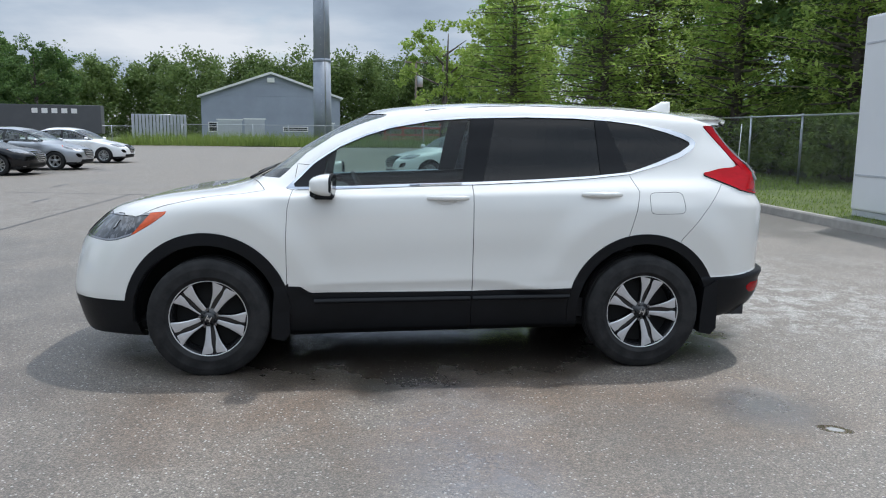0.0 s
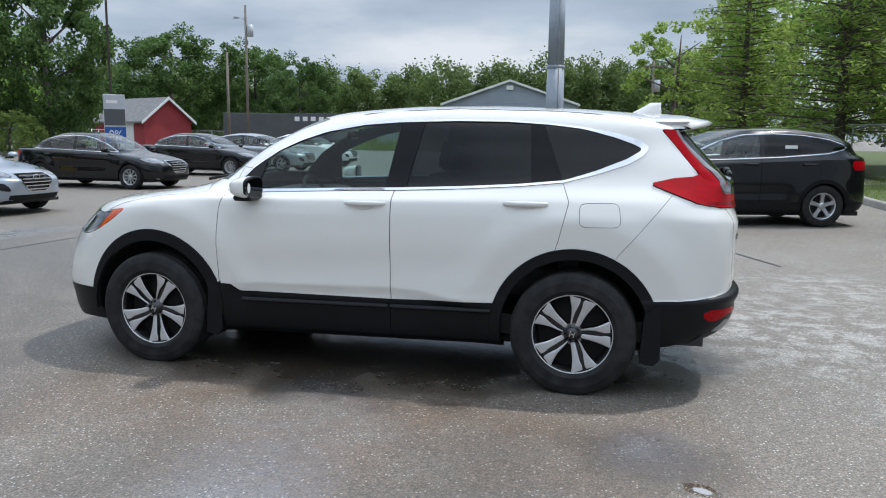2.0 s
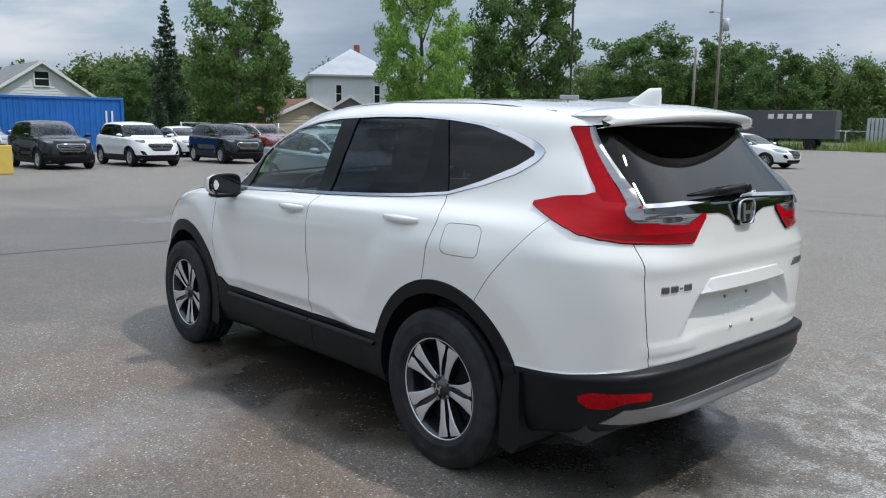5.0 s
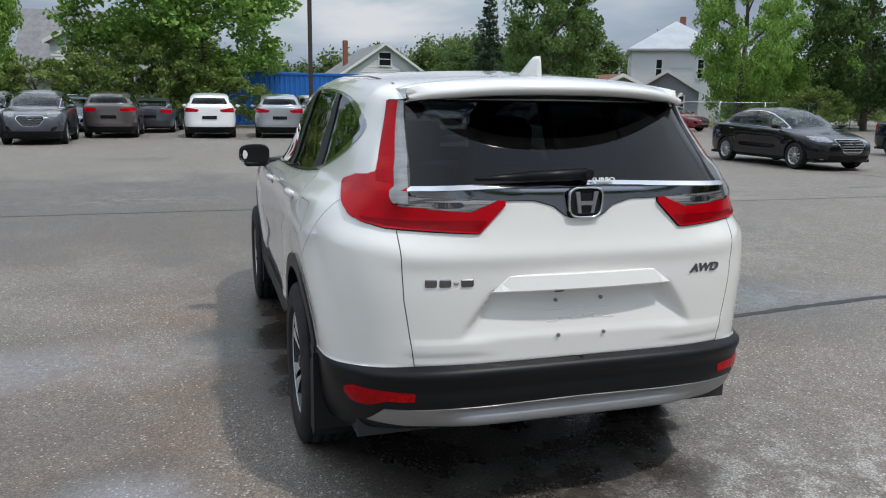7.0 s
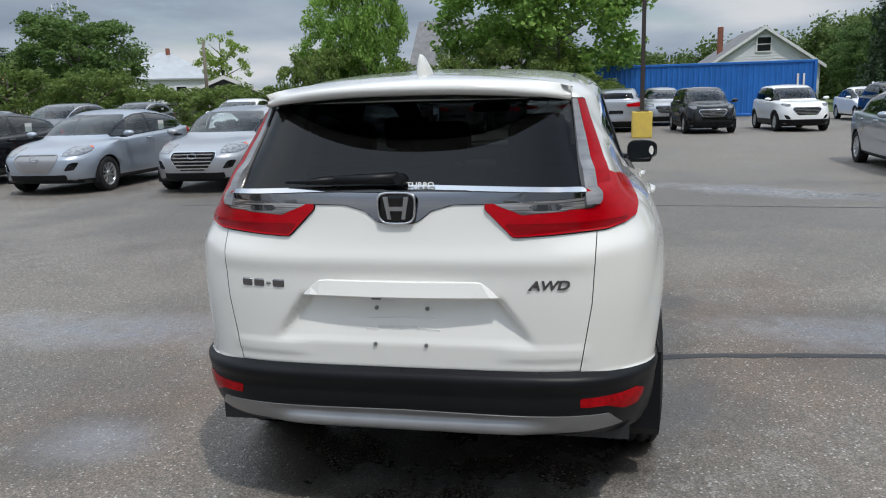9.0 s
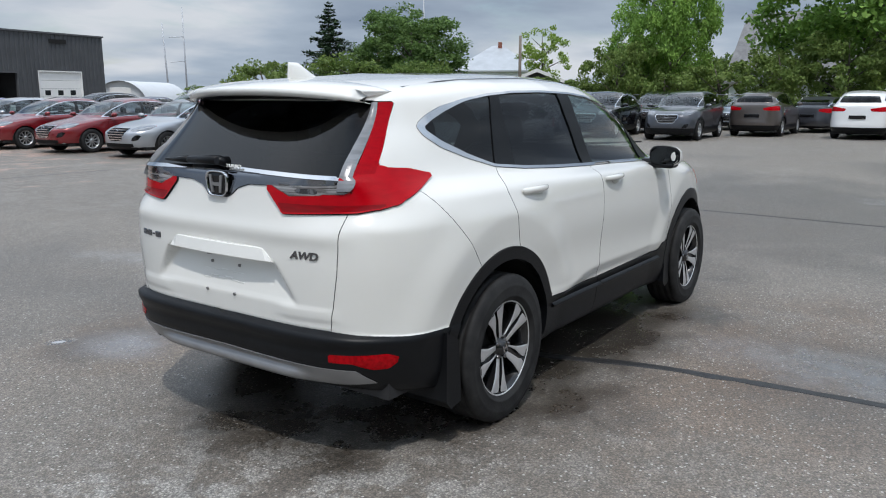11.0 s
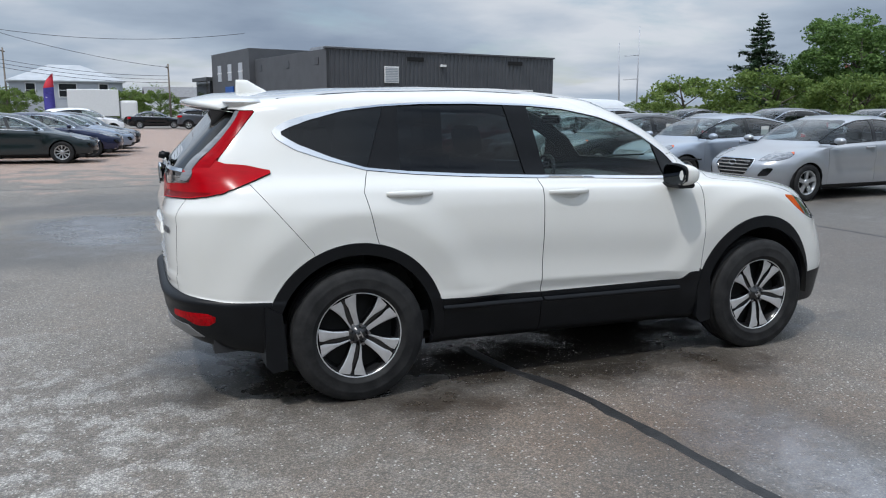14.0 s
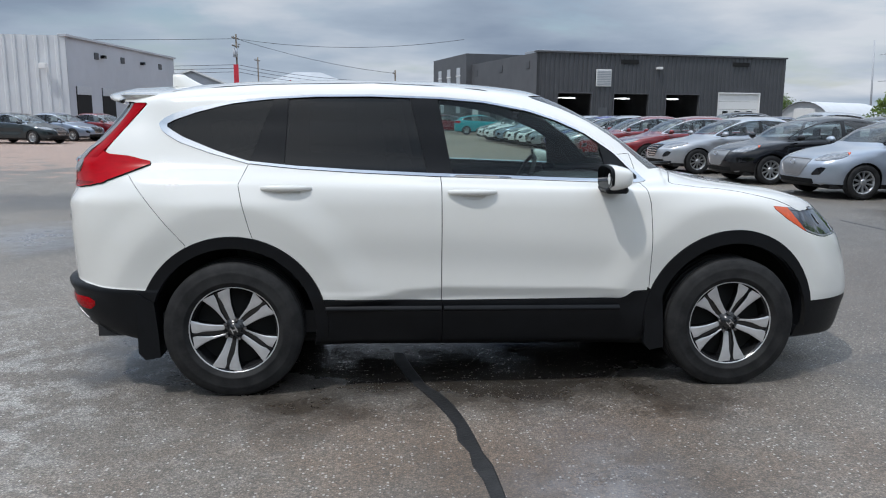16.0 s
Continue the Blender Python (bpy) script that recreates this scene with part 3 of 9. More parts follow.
        mesh_object("hub_cap", v, f, SILVERALLOY, hub)
    return hub


# ---- the white sport utility car ----
def ring(xf, xr, W, z, nf=4.3, nr=4.6, mf=-0.9, mr=1.2, xa=-0.95, xb=1.75, bow=0.02):
    return dict(xf=xf, xr=xr, W=W, z=z, nf=nf, nr=nr, mf=mf, mr=mr, xa=xa, xb=xb, bow=bow)


AXF, AXR, HUBZ = -1.33, 1.33, 0.362


def build_hero():
    car = empty("white_suv", Matrix(), "pearl white sport utility car with black lower cladding on damp asphalt", "car")
    rings = [
        ring(-2.05, 2.10, 0.80, [(-2, 0.205), (-1.6, 0.20), (1.7, 0.25), (2.1, 0.33)]),
        ring(-2.16, 2.185, 0.872, [(-2.1, 0.218), (-1.6, 0.25), (1.75, 0.285), (2.2, 0.362)]),
        ring(-2.245, 2.252, 0.905, [(-2.2, 0.37), (0, 0.43), (1.8, 0.44), (2.25, 0.47)], nf=3.7, nr=4.9),
        ring(-2.265, 2.276, 0.908, [(-2.2, 0.46), (-1.4, 0.50), (0, 0.50), (1.75, 0.553), (2.0, 0.562), (2.15, 0.574), (2.28, 0.585)], nf=3.7, nr=4.9),
        ring(-2.262, 2.242, 0.905, [(-2.2, 0.50), (-1.4, 0.53), (0, 0.53), (1.75, 0.568), (2.0, 0.580), (2.15, 0.596), (2.24, 0.606)], nf=3.7),
        ring(-2.22, 2.250, 0.918, [(-2.2, 0.74), (0, 0.84), (2.3, 0.86)], nf=3.2),
        ring(-2.115, 2.242, 0.914, [(-2.2, 0.865), (-1.5, 0.93), (0, 0.97), (2.3, 1.00)], nf=3.0),
        ring(-1.985, 2.225, 0.894, [(-2.08, 0.953), (-1.8, 1.000), (-1.3, 1.042), (-0.9, 1.060), (1.2, 1.092), (2.3, 1.10)], nf=2.8, nr=4.0, bow=0.03),
        ring(-1.13, 2.203, 0.816, [(-1.2, 1.145), (-0.9, 1.118), (-0.8, 1.108), (0.28, 1.138), (1.25, 1.188), (2.3, 1.208)], nf=4.4, mf=-0.35, mr=1.3, xa=-0.90, xb=1.76, bow=0.12, nr=6.0),
        ring(-0.745, 2.034, 0.730, [(-0.8, 1.385), (-0.45, 1.38), (1.8, 1.385), (2.2, 1.385)], nf=4.4, mf=0.0, mr=1.3, xa=-0.575, xb=1.74, bow=0.150, nr=9.0),
        ring(-0.385, 1.910, 0.650, [(-0.4, 1.565), (-0.1, 1.545), (0.5, 1.575), (1.0, 1.568), (1.6, 1.53), (2.0, 1.515)], nf=3.8, mf=0.4, xa=-0.16, xb=1.70, bow=0.07, nr=9.0),
        ring(-0.33, 1.895, 0.572, [(-0.3, 1.590), (0, 1.595), (0.6, 1.618), (1.2, 1.605), (1.95, 1.552)], nf=2.8, mf=0.4, xa=-0.02, xb=1.62, bow=0.05, nr=4.2),
        ring(-0.15, 1.86, 0.33, [(-0.15, 1.617), (0.3, 1.641), (0.8, 1.645), (1.3, 1.630), (1.9, 1.585)], nf=2.4, mf=0.4, mr=1.3, xa=0.15, xb=1.5, bow=0.02, nr=3.0),
        ring(0.05, 1.75, 0.001, [(0.05, 1.640), (0.4, 1.652), (0.85, 1.654), (1.3, 1.642), (1.75, 1.612)], nf=2.0, mf=0.4, mr=1.3, xa=0.3, xb=1.45, bow=0.0, nr=2.0),
    ]
    sh = Shell(rings, [2, 10, 6, 2, 26, 10, 7, 9, 10, 9, 4, 7, 5], (58, 124, 76))

    def sculpt(A):
        # the rear window is straight from its lower to its upper edge
        G = A.reshape(*sh.shape, 3).copy()
        low_row, high_row = 72, 91
        a, b = G[low_row].copy(), G[high_row].copy()
        w = smoothstep(1.90, 2.04, a[:, 0])[:, None]
        for r in range(low_row + 1, high_row):
            t = ((G[r, :, 2] - a[:, 2]) / (b[:, 2] - a[:, 2]))[:, None]
            G[r] = G[r] * (1 - w) + (a + (b - a) * t) * w
        A = G.reshape(-1, 3)
        x, y, z = A[:, 0], A[:, 1], A[:, 2]
        side = smoothstep(0.55, 0.8, y)
        # arch flares: the panel swells to a crisp ridge, then turns in towards the trim
        for cx in (AXF, AXR):
            r = np.hypot(x - cx, z - HUBZ)
            swell = np.where(r > 0.622, smoothstep(0.80, 0.622, r), 1 - np.clip((0.622 - r) / 0.12, 0, 1) * 0.75)
            y = y + side * 0.017 * swell * smoothstep(0.42, 0.62, z) * smoothstep(1.12, 0.98, z)
        # doors: shallow hollow above a crease near the cladding, tucked in under it
        lower = smoothstep(-0.9, -0.6, x) * smoothstep(0.95, 0.7, x)
        y = y - side * lower * 0.009 * np.exp(-((z - 0.68 - 0.05 * x) / 0.12) ** 2)
        crease = np.interp(x, [-0.85, -0.6, 0.25, 0.45, 0.75], [0.53, 0.548, 0.565, 0.552, 0.49])
        y = y - side * lower * np.clip(0.42 * (crease - z), 0, 0.024)
        # tailgate: soft shoulder under the lamps, pressed-in wedge for the plate
        rear = smoothstep(2.05, 2.15, x)
        x = x + rear * 0.010 * np.exp(-((z - 0.985) / 0.035) ** 2) * smoothstep(0.75, 0.60, y)
        d = sdf(np.stack([y, z], 1), [(-0.9, 0.872), (0.335, 0.872), (0.472, 0.690), (-0.9, 0.690)])
        x = x - rear * 0.052 * smoothstep(0.002, -0.020, d) * np.clip((z - 0.685) / 0.165, 0, 1)
        x = x + rear * 0.005 * smoothstep(0.700, 0.682, z) * smoothstep(0.632, 0.655, z) * smoothstep(0.30, 0.42, y) * smoothstep(0.66, 0.60, y)
        # bumper face falls back under its lip
        back_ = smoothstep(1.95, 2.10, x)
        x = x - back_ * 0.014 * np.exp(-((z - 0.525) / 0.022) ** 2)
        # rear roof pillars lean in towards the roof
        y = y - 0.028 * smoothstep(1.27, 1.49, z) * smoothstep(1.62, 1.80, x) * smoothstep(0.48, 0.60, y)
        # skid plate: recess under its upper edge, then a lip that stands out
        mid_ = back_ * smoothstep(0.56, 0.38, y)
        x = x + mid_ * (0.026 * np.exp(-((z - 0.386) / 0.020) ** 2) - 0.016 * np.exp(-((z - 0.430) / 0.015) ** 2))
        return np.stack([x, y, z], 1)

    sh.move(sculpt)
    XZ = lambda A: A[:, [0, 2]]
    YZ = lambda A: A[:, [1, 2]]
    XY = lambda A: A[:, [0, 1]]
    side = lambda A: A[:, 1] > 0.50
    low = lambda A: (A[:, 1] > 0.55) & (A[:, 2] < 1.0)

    # wheel openings, arch trim and lower cladding
    for cx, tag, ro in ((AXF, "f", 0.492), (AXR, "r", 0.480)):
        sh.cut(lambda A: np.hypot(A[:, 0] - cx, A[:, 2] - HUBZ) - 0.420, "body", "hole", low)
        sh.cut(lambda A: np.maximum(np.hypot((A[:, 0] - cx), A[:, 2] - HUBZ) - ro, 0.30 - A[:, 2]), "body", "arch_" + tag, low)
    sill_top = lambda A: A[:, 2] - np.interp(A[:, 0], [-0.90, -0.78, -0.72, 0.24, 0.9], [0.532, 0.530, 0.488, 0.490, 0.506])
    sh.cut(lambda A: np.maximum(sill_top(A), np.abs(A[:, 0]) - 0.95), "body", "sill", low)
    sh.cut(lambda A: A[:, 0] - 0.25, "sill", "sill_front", low)
    sh.cut(lambda A: np.maximum(A[:, 2] - 0.440, A[:, 0] + 1.4), "body", "front_lower")
    sh.cut(lambda A: np.maximum(A[:, 2] - np.interp(A[:, 0], [1.72, 2.0, 2.15, 2.2, 2.26], [0.560, 0.574, 0.592, 0.602, 0.608]), 1.4 - A[:, 0]), "body", "rear_lower")
    skid = [(-1, 0.458), (0, 0.458), (0.38, 0.452), (0.62, 0.450), (0.705, 0.448), (0.752, 0.388), (0.62, 0.376), (0.45, 0.374), (0, 0.368), (-1, 0.368)]
    sh.cut(lambda A: sdf(YZ(A), skid), "rear_lower", "skid", lambda A: A[:, 0] > 1.9)
    sh.cut(lambda A: sdf(YZ(A), rounded([(0.606, 0.482), (0.606, 0.513), (0.80, 0.515), (0.835, 0.492), (0.800, 0.452), (0.755, 0.453), (0.700, 0.480)], 0.008)), "rear_lower", "reflector", lambda A: A[:, 0] > 1.9)

    # side windows
    win = [(-0.87, 1.104), (-0.71, 1.258), (-0.545, 1.364), (-0.39, 1.431), (-0.23, 1.482), (0.02, 1.527), (0.25, 1.545), (0.60, 1.555), (0.90, 1.552),
           (1.13, 1.539), (1.34, 1.516), (1.53, 1.484), (1.63, 1.454), (1.69, 1.424), (1.712, 1.397), (1.685, 1.358), (1.60, 1.308), (1.44, 1.253),
           (1.25, 1.202), (1.00, 1.176), (0.68, 1.155), (0.28, 1.136), (-0.08, 1.124), (-0.41, 1.110), (-0.68, 1.100), (-0.80, 1.096)]
    upper = lambda A: (A[:, 1] > 0.45) & (A[:, 2] > 1.02) & (A[:, 2] < 1.60) & (A[:, 0] < 1.9) & (A[:, 0] > -1.1)
    sh.cut(lambda A: sdf(XZ(A), win), "body", "window_trim", upper)
    thick = lambda A: 0.010 + 0.022 * smoothstep(1.2, 1.65, A[:, 0]) * smoothstep(1.55, 1.45, A[:, 2]) + 0.006 * smoothstep(1.3, 1.1, A[:, 2])
    sh.cut(lambda A: sdf(XZ(A), win) + thick(A), "window_trim", "pane_front", upper)
    line = lambda a, b: (lambda A: (A[:, 0] - (a[0] + (b[0] - a[0]) * (A[:, 2] - a[1]) / (b[1] - a[1]))))
    neg = lambda f: (lambda A: -f(A))
    sh.cut(neg(line((0.192, 1.155), (0.262, 1.54))), "pane_front", "b_pillar", upper)
    sh.cut(neg(line((0.325, 1.153), (0.413, 1.544))), "b_pillar", "pane_rear", upper)
    sh.cut(neg(line((1.062, 1.19), (1.040, 1.54))), "pane_rear", "c_pillar", upper)
    sh.cut(neg(line((1.247, 1.20), (1.114, 1.54))), "c_pillar", "pane_quarter", upper)
    sh.cut(line((-0.66, 1.10), (-0.60, 1.40)), "pane_front", "sail", upper)

    # windscreen and rear glass
    def screen(A):
        return np.maximum(sdf(YZ(A), rounded([(-2, 1.155), (0.74, 1.165), (0.79, 1.185), (0.70, 1.40), (0.60, 1.53), (0.52, 1.56), (-2, 1.575)], 0.04)), 0.072 - sdf(XZ(A), win))
    sh.cut(screen, "body", "windscreen", lambda A: (A[:, 0] < -0.05) & (A[:, 2] > 1.12) & (A[:, 0] > -1.3))
    tailglass = rounded([(-2, 1.229), (0.10, 1.229), (0.610, 1.215), (0.620, 1.228), (0.588, 1.46), (0.568, 1.508), (-2, 1.513)], 0.015)
    sh.cut(lambda A: sdf(YZ(A), tailglass), "body", "rear_glass", lambda A: A[:, 0] > 1.70)

    # tail lamps
    lamp_side = [(1.712, 1.205), (1.765, 1.215), (1.85, 1.236), (1.965, 1.246), (1.990, 1.257), (1.935, 1.320), (1.865, 1.405), (1.782, 1.500), (1.885, 1.512), (2.5, 1.50), (2.5, 1.060), (2.115, 1.076), (2.015, 1.095), (1.92, 1.125), (1.81, 1.166)]
    lamp_rear = [(0.283, 1.170), (0.388, 1.064), (0.66, 1.076), (1.1, 1.08), (1.1, 1.262), (0.745, 1.262), (0.63, 1.508), (0.572, 1.508), (0.624, 1.219), (0.618, 1.187)]
    def lamp(A):
        a = np.maximum(sdf(XZ(A), lamp_side), 0.62 - A[:, 1] - 0.20 * smoothstep(1.25, 1.5, A[:, 2]))
        b = np.maximum(sdf(YZ(A), lamp_rear), np.interp(A[:, 2], [1.0, 1.07, 1.088, 1.112, 1.246, 1.257, 1.320, 1.405, 1.5], [2.3, 2.16, 2.085, 1.95, 1.95, 1.990, 1.935, 1.865, 1.782]) - A[:, 0])
        return np.minimum(a, np.maximum(b, 1.7 - A[:, 0]))
    sh.cut(lamp, "body", "lamp", lambda A: (A[:, 0] > 1.65) & (A[:, 2] > 1.0) & (A[:, 2] < 1.54))
    sh.cut(lambda A: 1.260 - A[:, 2], "lamp", "lamp_arm", lambda A: (A[:, 0] > 1.65) & (A[:, 2] > 1.15))
    sh.cut(lambda A: sdf(YZ(A), [(0.335, 1.168), (0.415, 1.136), (0.652, 1.152), (0.652, 1.192), (0.3, 1.178)]), "lamp", "lamp_smoke", lambda A: A[:, 0] > 2.0)
    sh.cut(lambda A: np.maximum(np.abs(A[:, 1] - 0.490) - 0.052, np.abs(A[:, 2] - 1.160) - 0.009), "lamp_smoke", "lamp_bulb", lambda A: A[:, 0] > 2.0, snap=0.002)
    # below the lens crease a darker red paints in the facet's shade
    sh.cut(lambda A: np.maximum(A[:, 2] - 1.108, lamp(A) + 0.006), "lamp", "lamp_low", lambda A: (A[:, 0] > 1.95) & (A[:, 2] > 1.0) & (A[:, 2] < 1.30))
    sh.cut(lambda A: np.maximum(np.abs(A[:, 1] - 0.658) - 0.0028, A[:, 2] - 1.17), ("lamp", "lamp_low"), "lamp_seam", lambda A: (A[:, 0] > 1.95) & (A[:, 2] > 1.0) & (A[:, 2] < 1.25), snap=0.0012)

    # bright bar under the rear glass, tailgate and its seam
    bar = [(-2, 1.228), (0.10, 1.228), (0.615, 1.214), (0.618, 1.188), (0.30, 1.174), (0.185, 1.172), (0.115, 1.152), (0.075, 1.120), (0.05, 1.110), (-0.05, 1.110), (-2, 1.110)]
    sh.cut(lambda A: sdf(YZ(A), bar), "body", "chrome_bar", lambda A: A[:, 0] > 2.0)
    sh.cut(lambda A: np.interp(A[:, 1], [0.10, 0.615], [1.214, 1.202]) - A[:, 2], "chrome_bar", "chrome_line", lambda A: A[:, 0] > 2.0)
    gate = [(-2, 0.2), (0.586, 0.2), (0.607, 0.60), (0.645, 0.84), (0.659, 1.08), (0.645, 1.26), (0.56, 1.56), (-2, 1.60)]
    sh.cut(lambda A: np.maximum(sdf(YZ(A), gate), 1.90 - A[:, 0]), "body", "tailgate", lambda A: A[:, 0] > 1.80)

    # bonnet, head lamps, doors
    bonnet = rounded([(-1.16, -2), (-1.16, 0.0), (-1.10, 0.45), (-0.985, 0.775), (-1.12, 0.825), (-1.5, 0.825), (-1.74, 0.78), (-1.92, 0.62), (-2.01, 0.35), (-2.03, 0.0), (-2.03, -2)], 0.03)
    sh.cut(lambda A: sdf(XY(A), bonnet), "body", "bonnet", lambda A: (A[:, 2] > 0.93) & (A[:, 0] < -0.9) & (A[:, 2] < 1.2))
    head = [(-1.535, 0.978), (-1.70, 0.958), (-1.80, 0.949), (-2.4, 0.935), (-2.4, 0.80), (-1.93, 0.788), (-1.86, 0.798), (-1.76, 0.832), (-1.64, 0.902)]
    sh.cut(lambda A: np.maximum(sdf(XZ(A), head), 0.36 - A[:, 1]), "body", "head_lamp", lambda A: (A[:, 0] < -1.4) & (A[:, 1] > 0.3))
    sh.cut(lambda A: np.maximum(sdf(XZ(A), head) + 0.013, 0.38 - A[:, 1]), "head_lamp", "head_core", lambda A: (A[:, 0] < -1.4) & (A[:, 1] > 0.3))
    for x0 in (-1.80, -1.88):
        sh.cut(lambda A: np.abs(A[:, 0] - x0 + 0.5 * (0.88 - A[:, 2])) - 0.007, "head_core", "head_lamp")
    sh.cut(lambda A: -1.66 - 0.895 * (0.95 - A[:, 2]) - A[:, 0], ("head_lamp", "head_core"), "turn_lamp")
    grille = [(-2, 0.62), (0.34, 0.62), (0.40, 0.70), (0.36, 0.90), (-2, 0.93)]
    sh.cut(lambda A: sdf(YZ(A), grille), "body", "grille", lambda A: A[:, 0] < -1.95)
    fdoor = [(-0.80, 1.30), (-0.825, 1.10), (-0.850, 1.00), (-0.858, 0.85), (-0.862, 0.2), (0.255, 0.2), (0.258, 1.60), (-0.3, 1.60)]
    sh.cut(lambda A: sdf(XZ(A), fdoor), "body", "front_door", lambda A: (A[:, 1] > 0.5) & (A[:, 2] < 1.25))
    rdoor = [(0.255, 0.2), (0.258, 1.60), (1.2, 1.60), (1.24, 1.21), (1.287, 1.10), (1.262, 0.99), (1.235, 0.88), (1.21, 0.80), (0.98, 0.62), (0.86, 0.2)]
    sh.cut(lambda A: sdf(XZ(A), rdoor), "body", "rear_door", lambda A: (A[:, 1] > 0.5) & (A[:, 2] < 1.25))
    # seam between quarter panel and rear bumper skin
    sh.cut(lambda A: sdf(XZ(A), [(1.845, 1.15), (1.555, 0.80), (1.555, 0.3), (2.6, 0.3), (2.6, 1.15)]), "body", "bumper_skin", lambda A: A[:, 0] > 1.4)

    sided = {"arch_f", "arch_r", "sill", "sill_front", "reflector", "window_trim", "pane_front", "b_pillar", "pane_rear", "c_pillar", "pane_quarter", "sail",
             "lamp", "lamp_arm", "lamp_low", "lamp_smoke", "lamp_bulb", "lamp_seam", "head_lamp", "head_core", "turn_lamp", "front_door", "rear_door", "bumper_skin"}
    sh.full(sided)
    sh.cut(lambda A: sdf(XZ(A), rounded([(1.345, 1.095), (1.56, 1.10), (1.575, 0.97), (1.35, 0.965)], 0.035)), "body", "fuel_flap", lambda A: A[:, 1] < -0.6)
    sh.normals()

    paint = PAINT["pearl"]
    sh.panel("body", "body", paint, car, gap=0.0012, rim=0.006, rim_mat=PLASTIC, text="pearl white painted body shell")
    sh.panel("bonnet", "bonnet", paint, car, gap=0.0034, rim=0.008, rim_mat=PLASTIC)
    gate_ob = sh.panel("tailgate", "tailgate", paint, car, gap=0.0022, rim=0.006, rim_mat=PLASTIC)
    sh.panel("fuel_flap", "fuel_flap", paint, car, gap=0.0015, rim=0.012, rim_mat=PLASTIC)
    sh.panel("chrome_bar", "chrome_bar", BARCHROME, gate_ob, offset=0.005, rim=0.014, text="dark chrome bar across the tailgate")
    sh.panel("chrome_line", "chrome_strip", CHROME, gate_ob, offset=0.013, rim=0.014, text="bright chrome strip under the rear window")
    sh.panel("rear_glass", "rear_glass", GLASS_DARK, gate_ob, offset=-0.004, rim=0.0, text="dark tinted rear window")
    sh.panel("windscreen", "windscreen", GLASS_CLEAR, car, offset=-0.003, rim=0.0)
    sh.panel("front_lower", "front_bumper_cladding", PLASTIC, car, rim=0.03, text="black plastic front bumper cladding")
    rb = sh.panel("rear_lower", "rear_bumper", PLASTIC, car, offset=0.002, rim=0.03, text="black plastic rear bumper")
    sh.panel("skid", "skid_plate", SATIN, rb, offset=0.006, rim=0.02, text="satin silver skid plate")
    sh.panel("grille", "grille", GLOSSBLACK, car, offset=-0.01, rim=0.02)
    for s in ("l", "r"):
        sy = -1 if s == "l" else 1
        sh.panel("arch_f_" + s, "wheel_arch_trim", PLASTIC, car, offset=0.008, rim=0.045)
        sh.panel("arch_r_" + s, "wheel_arch_trim", PLASTIC, car, offset=0.008, rim=0.045)
        fd = sh.panel("front_door_" + s, "front_door", paint, car, gap=0.0022, rim=0.006, rim_mat=PLASTIC)
        rd = sh.panel("rear_door_" + s, "rear_door", paint, car, gap=0.0022, rim=0.006, rim_mat=PLASTIC)
        sh.panel("sill_front_" + s, "door_cladding", PLASTIC, fd, offset=0.006, gap=0.002, rim=0.03)
        sh.panel("sill_" + s, "door_cladding", PLASTIC, rd, offset=0.006, gap=0.002, rim=0.03)
        sh.panel("reflector_" + s, "reflector", REDREFLECTOR, rb, offset=0.004, rim=0.012, text="red rear reflector")
        sh.panel("window_trim_" + s, "window_trim", CHROME, car, offset=0.004, rim=0.012, text="chrome window surround")
        sh.panel("pane_front_" + s, "front_window", GLASS_FRONT, fd, offset=-0.006, rim=0.0)
        sh.panel("pane_rear_" + s, "rear_window", GLASS_DARK, rd, offset=-0.006, rim=0.0)
        sh.panel("pane_quarter_" + s, "quarter_window", GLASS_DARK, car, offset=-0.004, rim=0.0)
        sh.panel("b_pillar_" + s, "pillar_trim", PLASTIC, car, offset=0.001, gap=0.002, rim=0.012)
        sh.panel("c_pillar_" + s, "pillar_trim", PLASTIC, car, offset=0.001, gap=0.002, rim=0.012)
        sh.panel("sail_" + s, "mirror_sail", PLASTIC, car, offset=0.000, rim=0.012)
        tl = sh.panel("lamp_" + s, "tail_lamp", REDLENS, car, offset=0.010, rim=0.030, rim_mat=PLASTIC, text="red tail lamp")
        sh.panel("lamp_low_" + s, "lower_lens", REDSHADED, tl, offset=0.010, rim=0.0, text="lower lens band in a darker red that paints in its shade")
        sh.panel("lamp_smoke_" + s, "reverse_lens", SMOKELENS, tl, offset=0.007, gap=0.001, rim=0.01, text="smoked clear reversing lens")
        sh.panel("lamp_bulb_" + s, "reflector_bowl", HEADCORE, tl, offset=0.006, rim=0.006, text="dark reflector behind the reversing lens")
        strip_lenses(sh, sy, tl)
        hl = sh.panel("head_lamp_" + s, "head_lamp", CLEARLENS, car, offset=0.002, gap=0.002, rim=0.03, rim_mat=PLASTIC, text="clear head lamp with bright edge")
        sh.panel("head_core_" + s, "lamp_inside", HEADCORE, hl, offset=-0.002, rim=0.02, text="dark lamp housing behind the lens")
        sh.panel("turn_lamp_" + s, "turn_lamp", AMBER, hl, offset=0.002, gap=0.001, rim=0.02, text="amber side marker")
        sh.panel("bumper_skin_" + s, "bumper_side", paint, car, gap=0.0014, rim=0.012, rim_mat=PLASTIC)

    # dark inner skin behind the panels
    keep = ("body", "bonnet", "tailgate", "fuel_flap", "chrome_bar", "chrome_line", "front_lower", "rear_lower", "skid", "grille")
    pref = ("arch", "sill", "front_door", "rear_door", "reflector", "lamp", "head", "turn", "bumper", "window_trim", "b_pillar", "c_pillar", "sail")
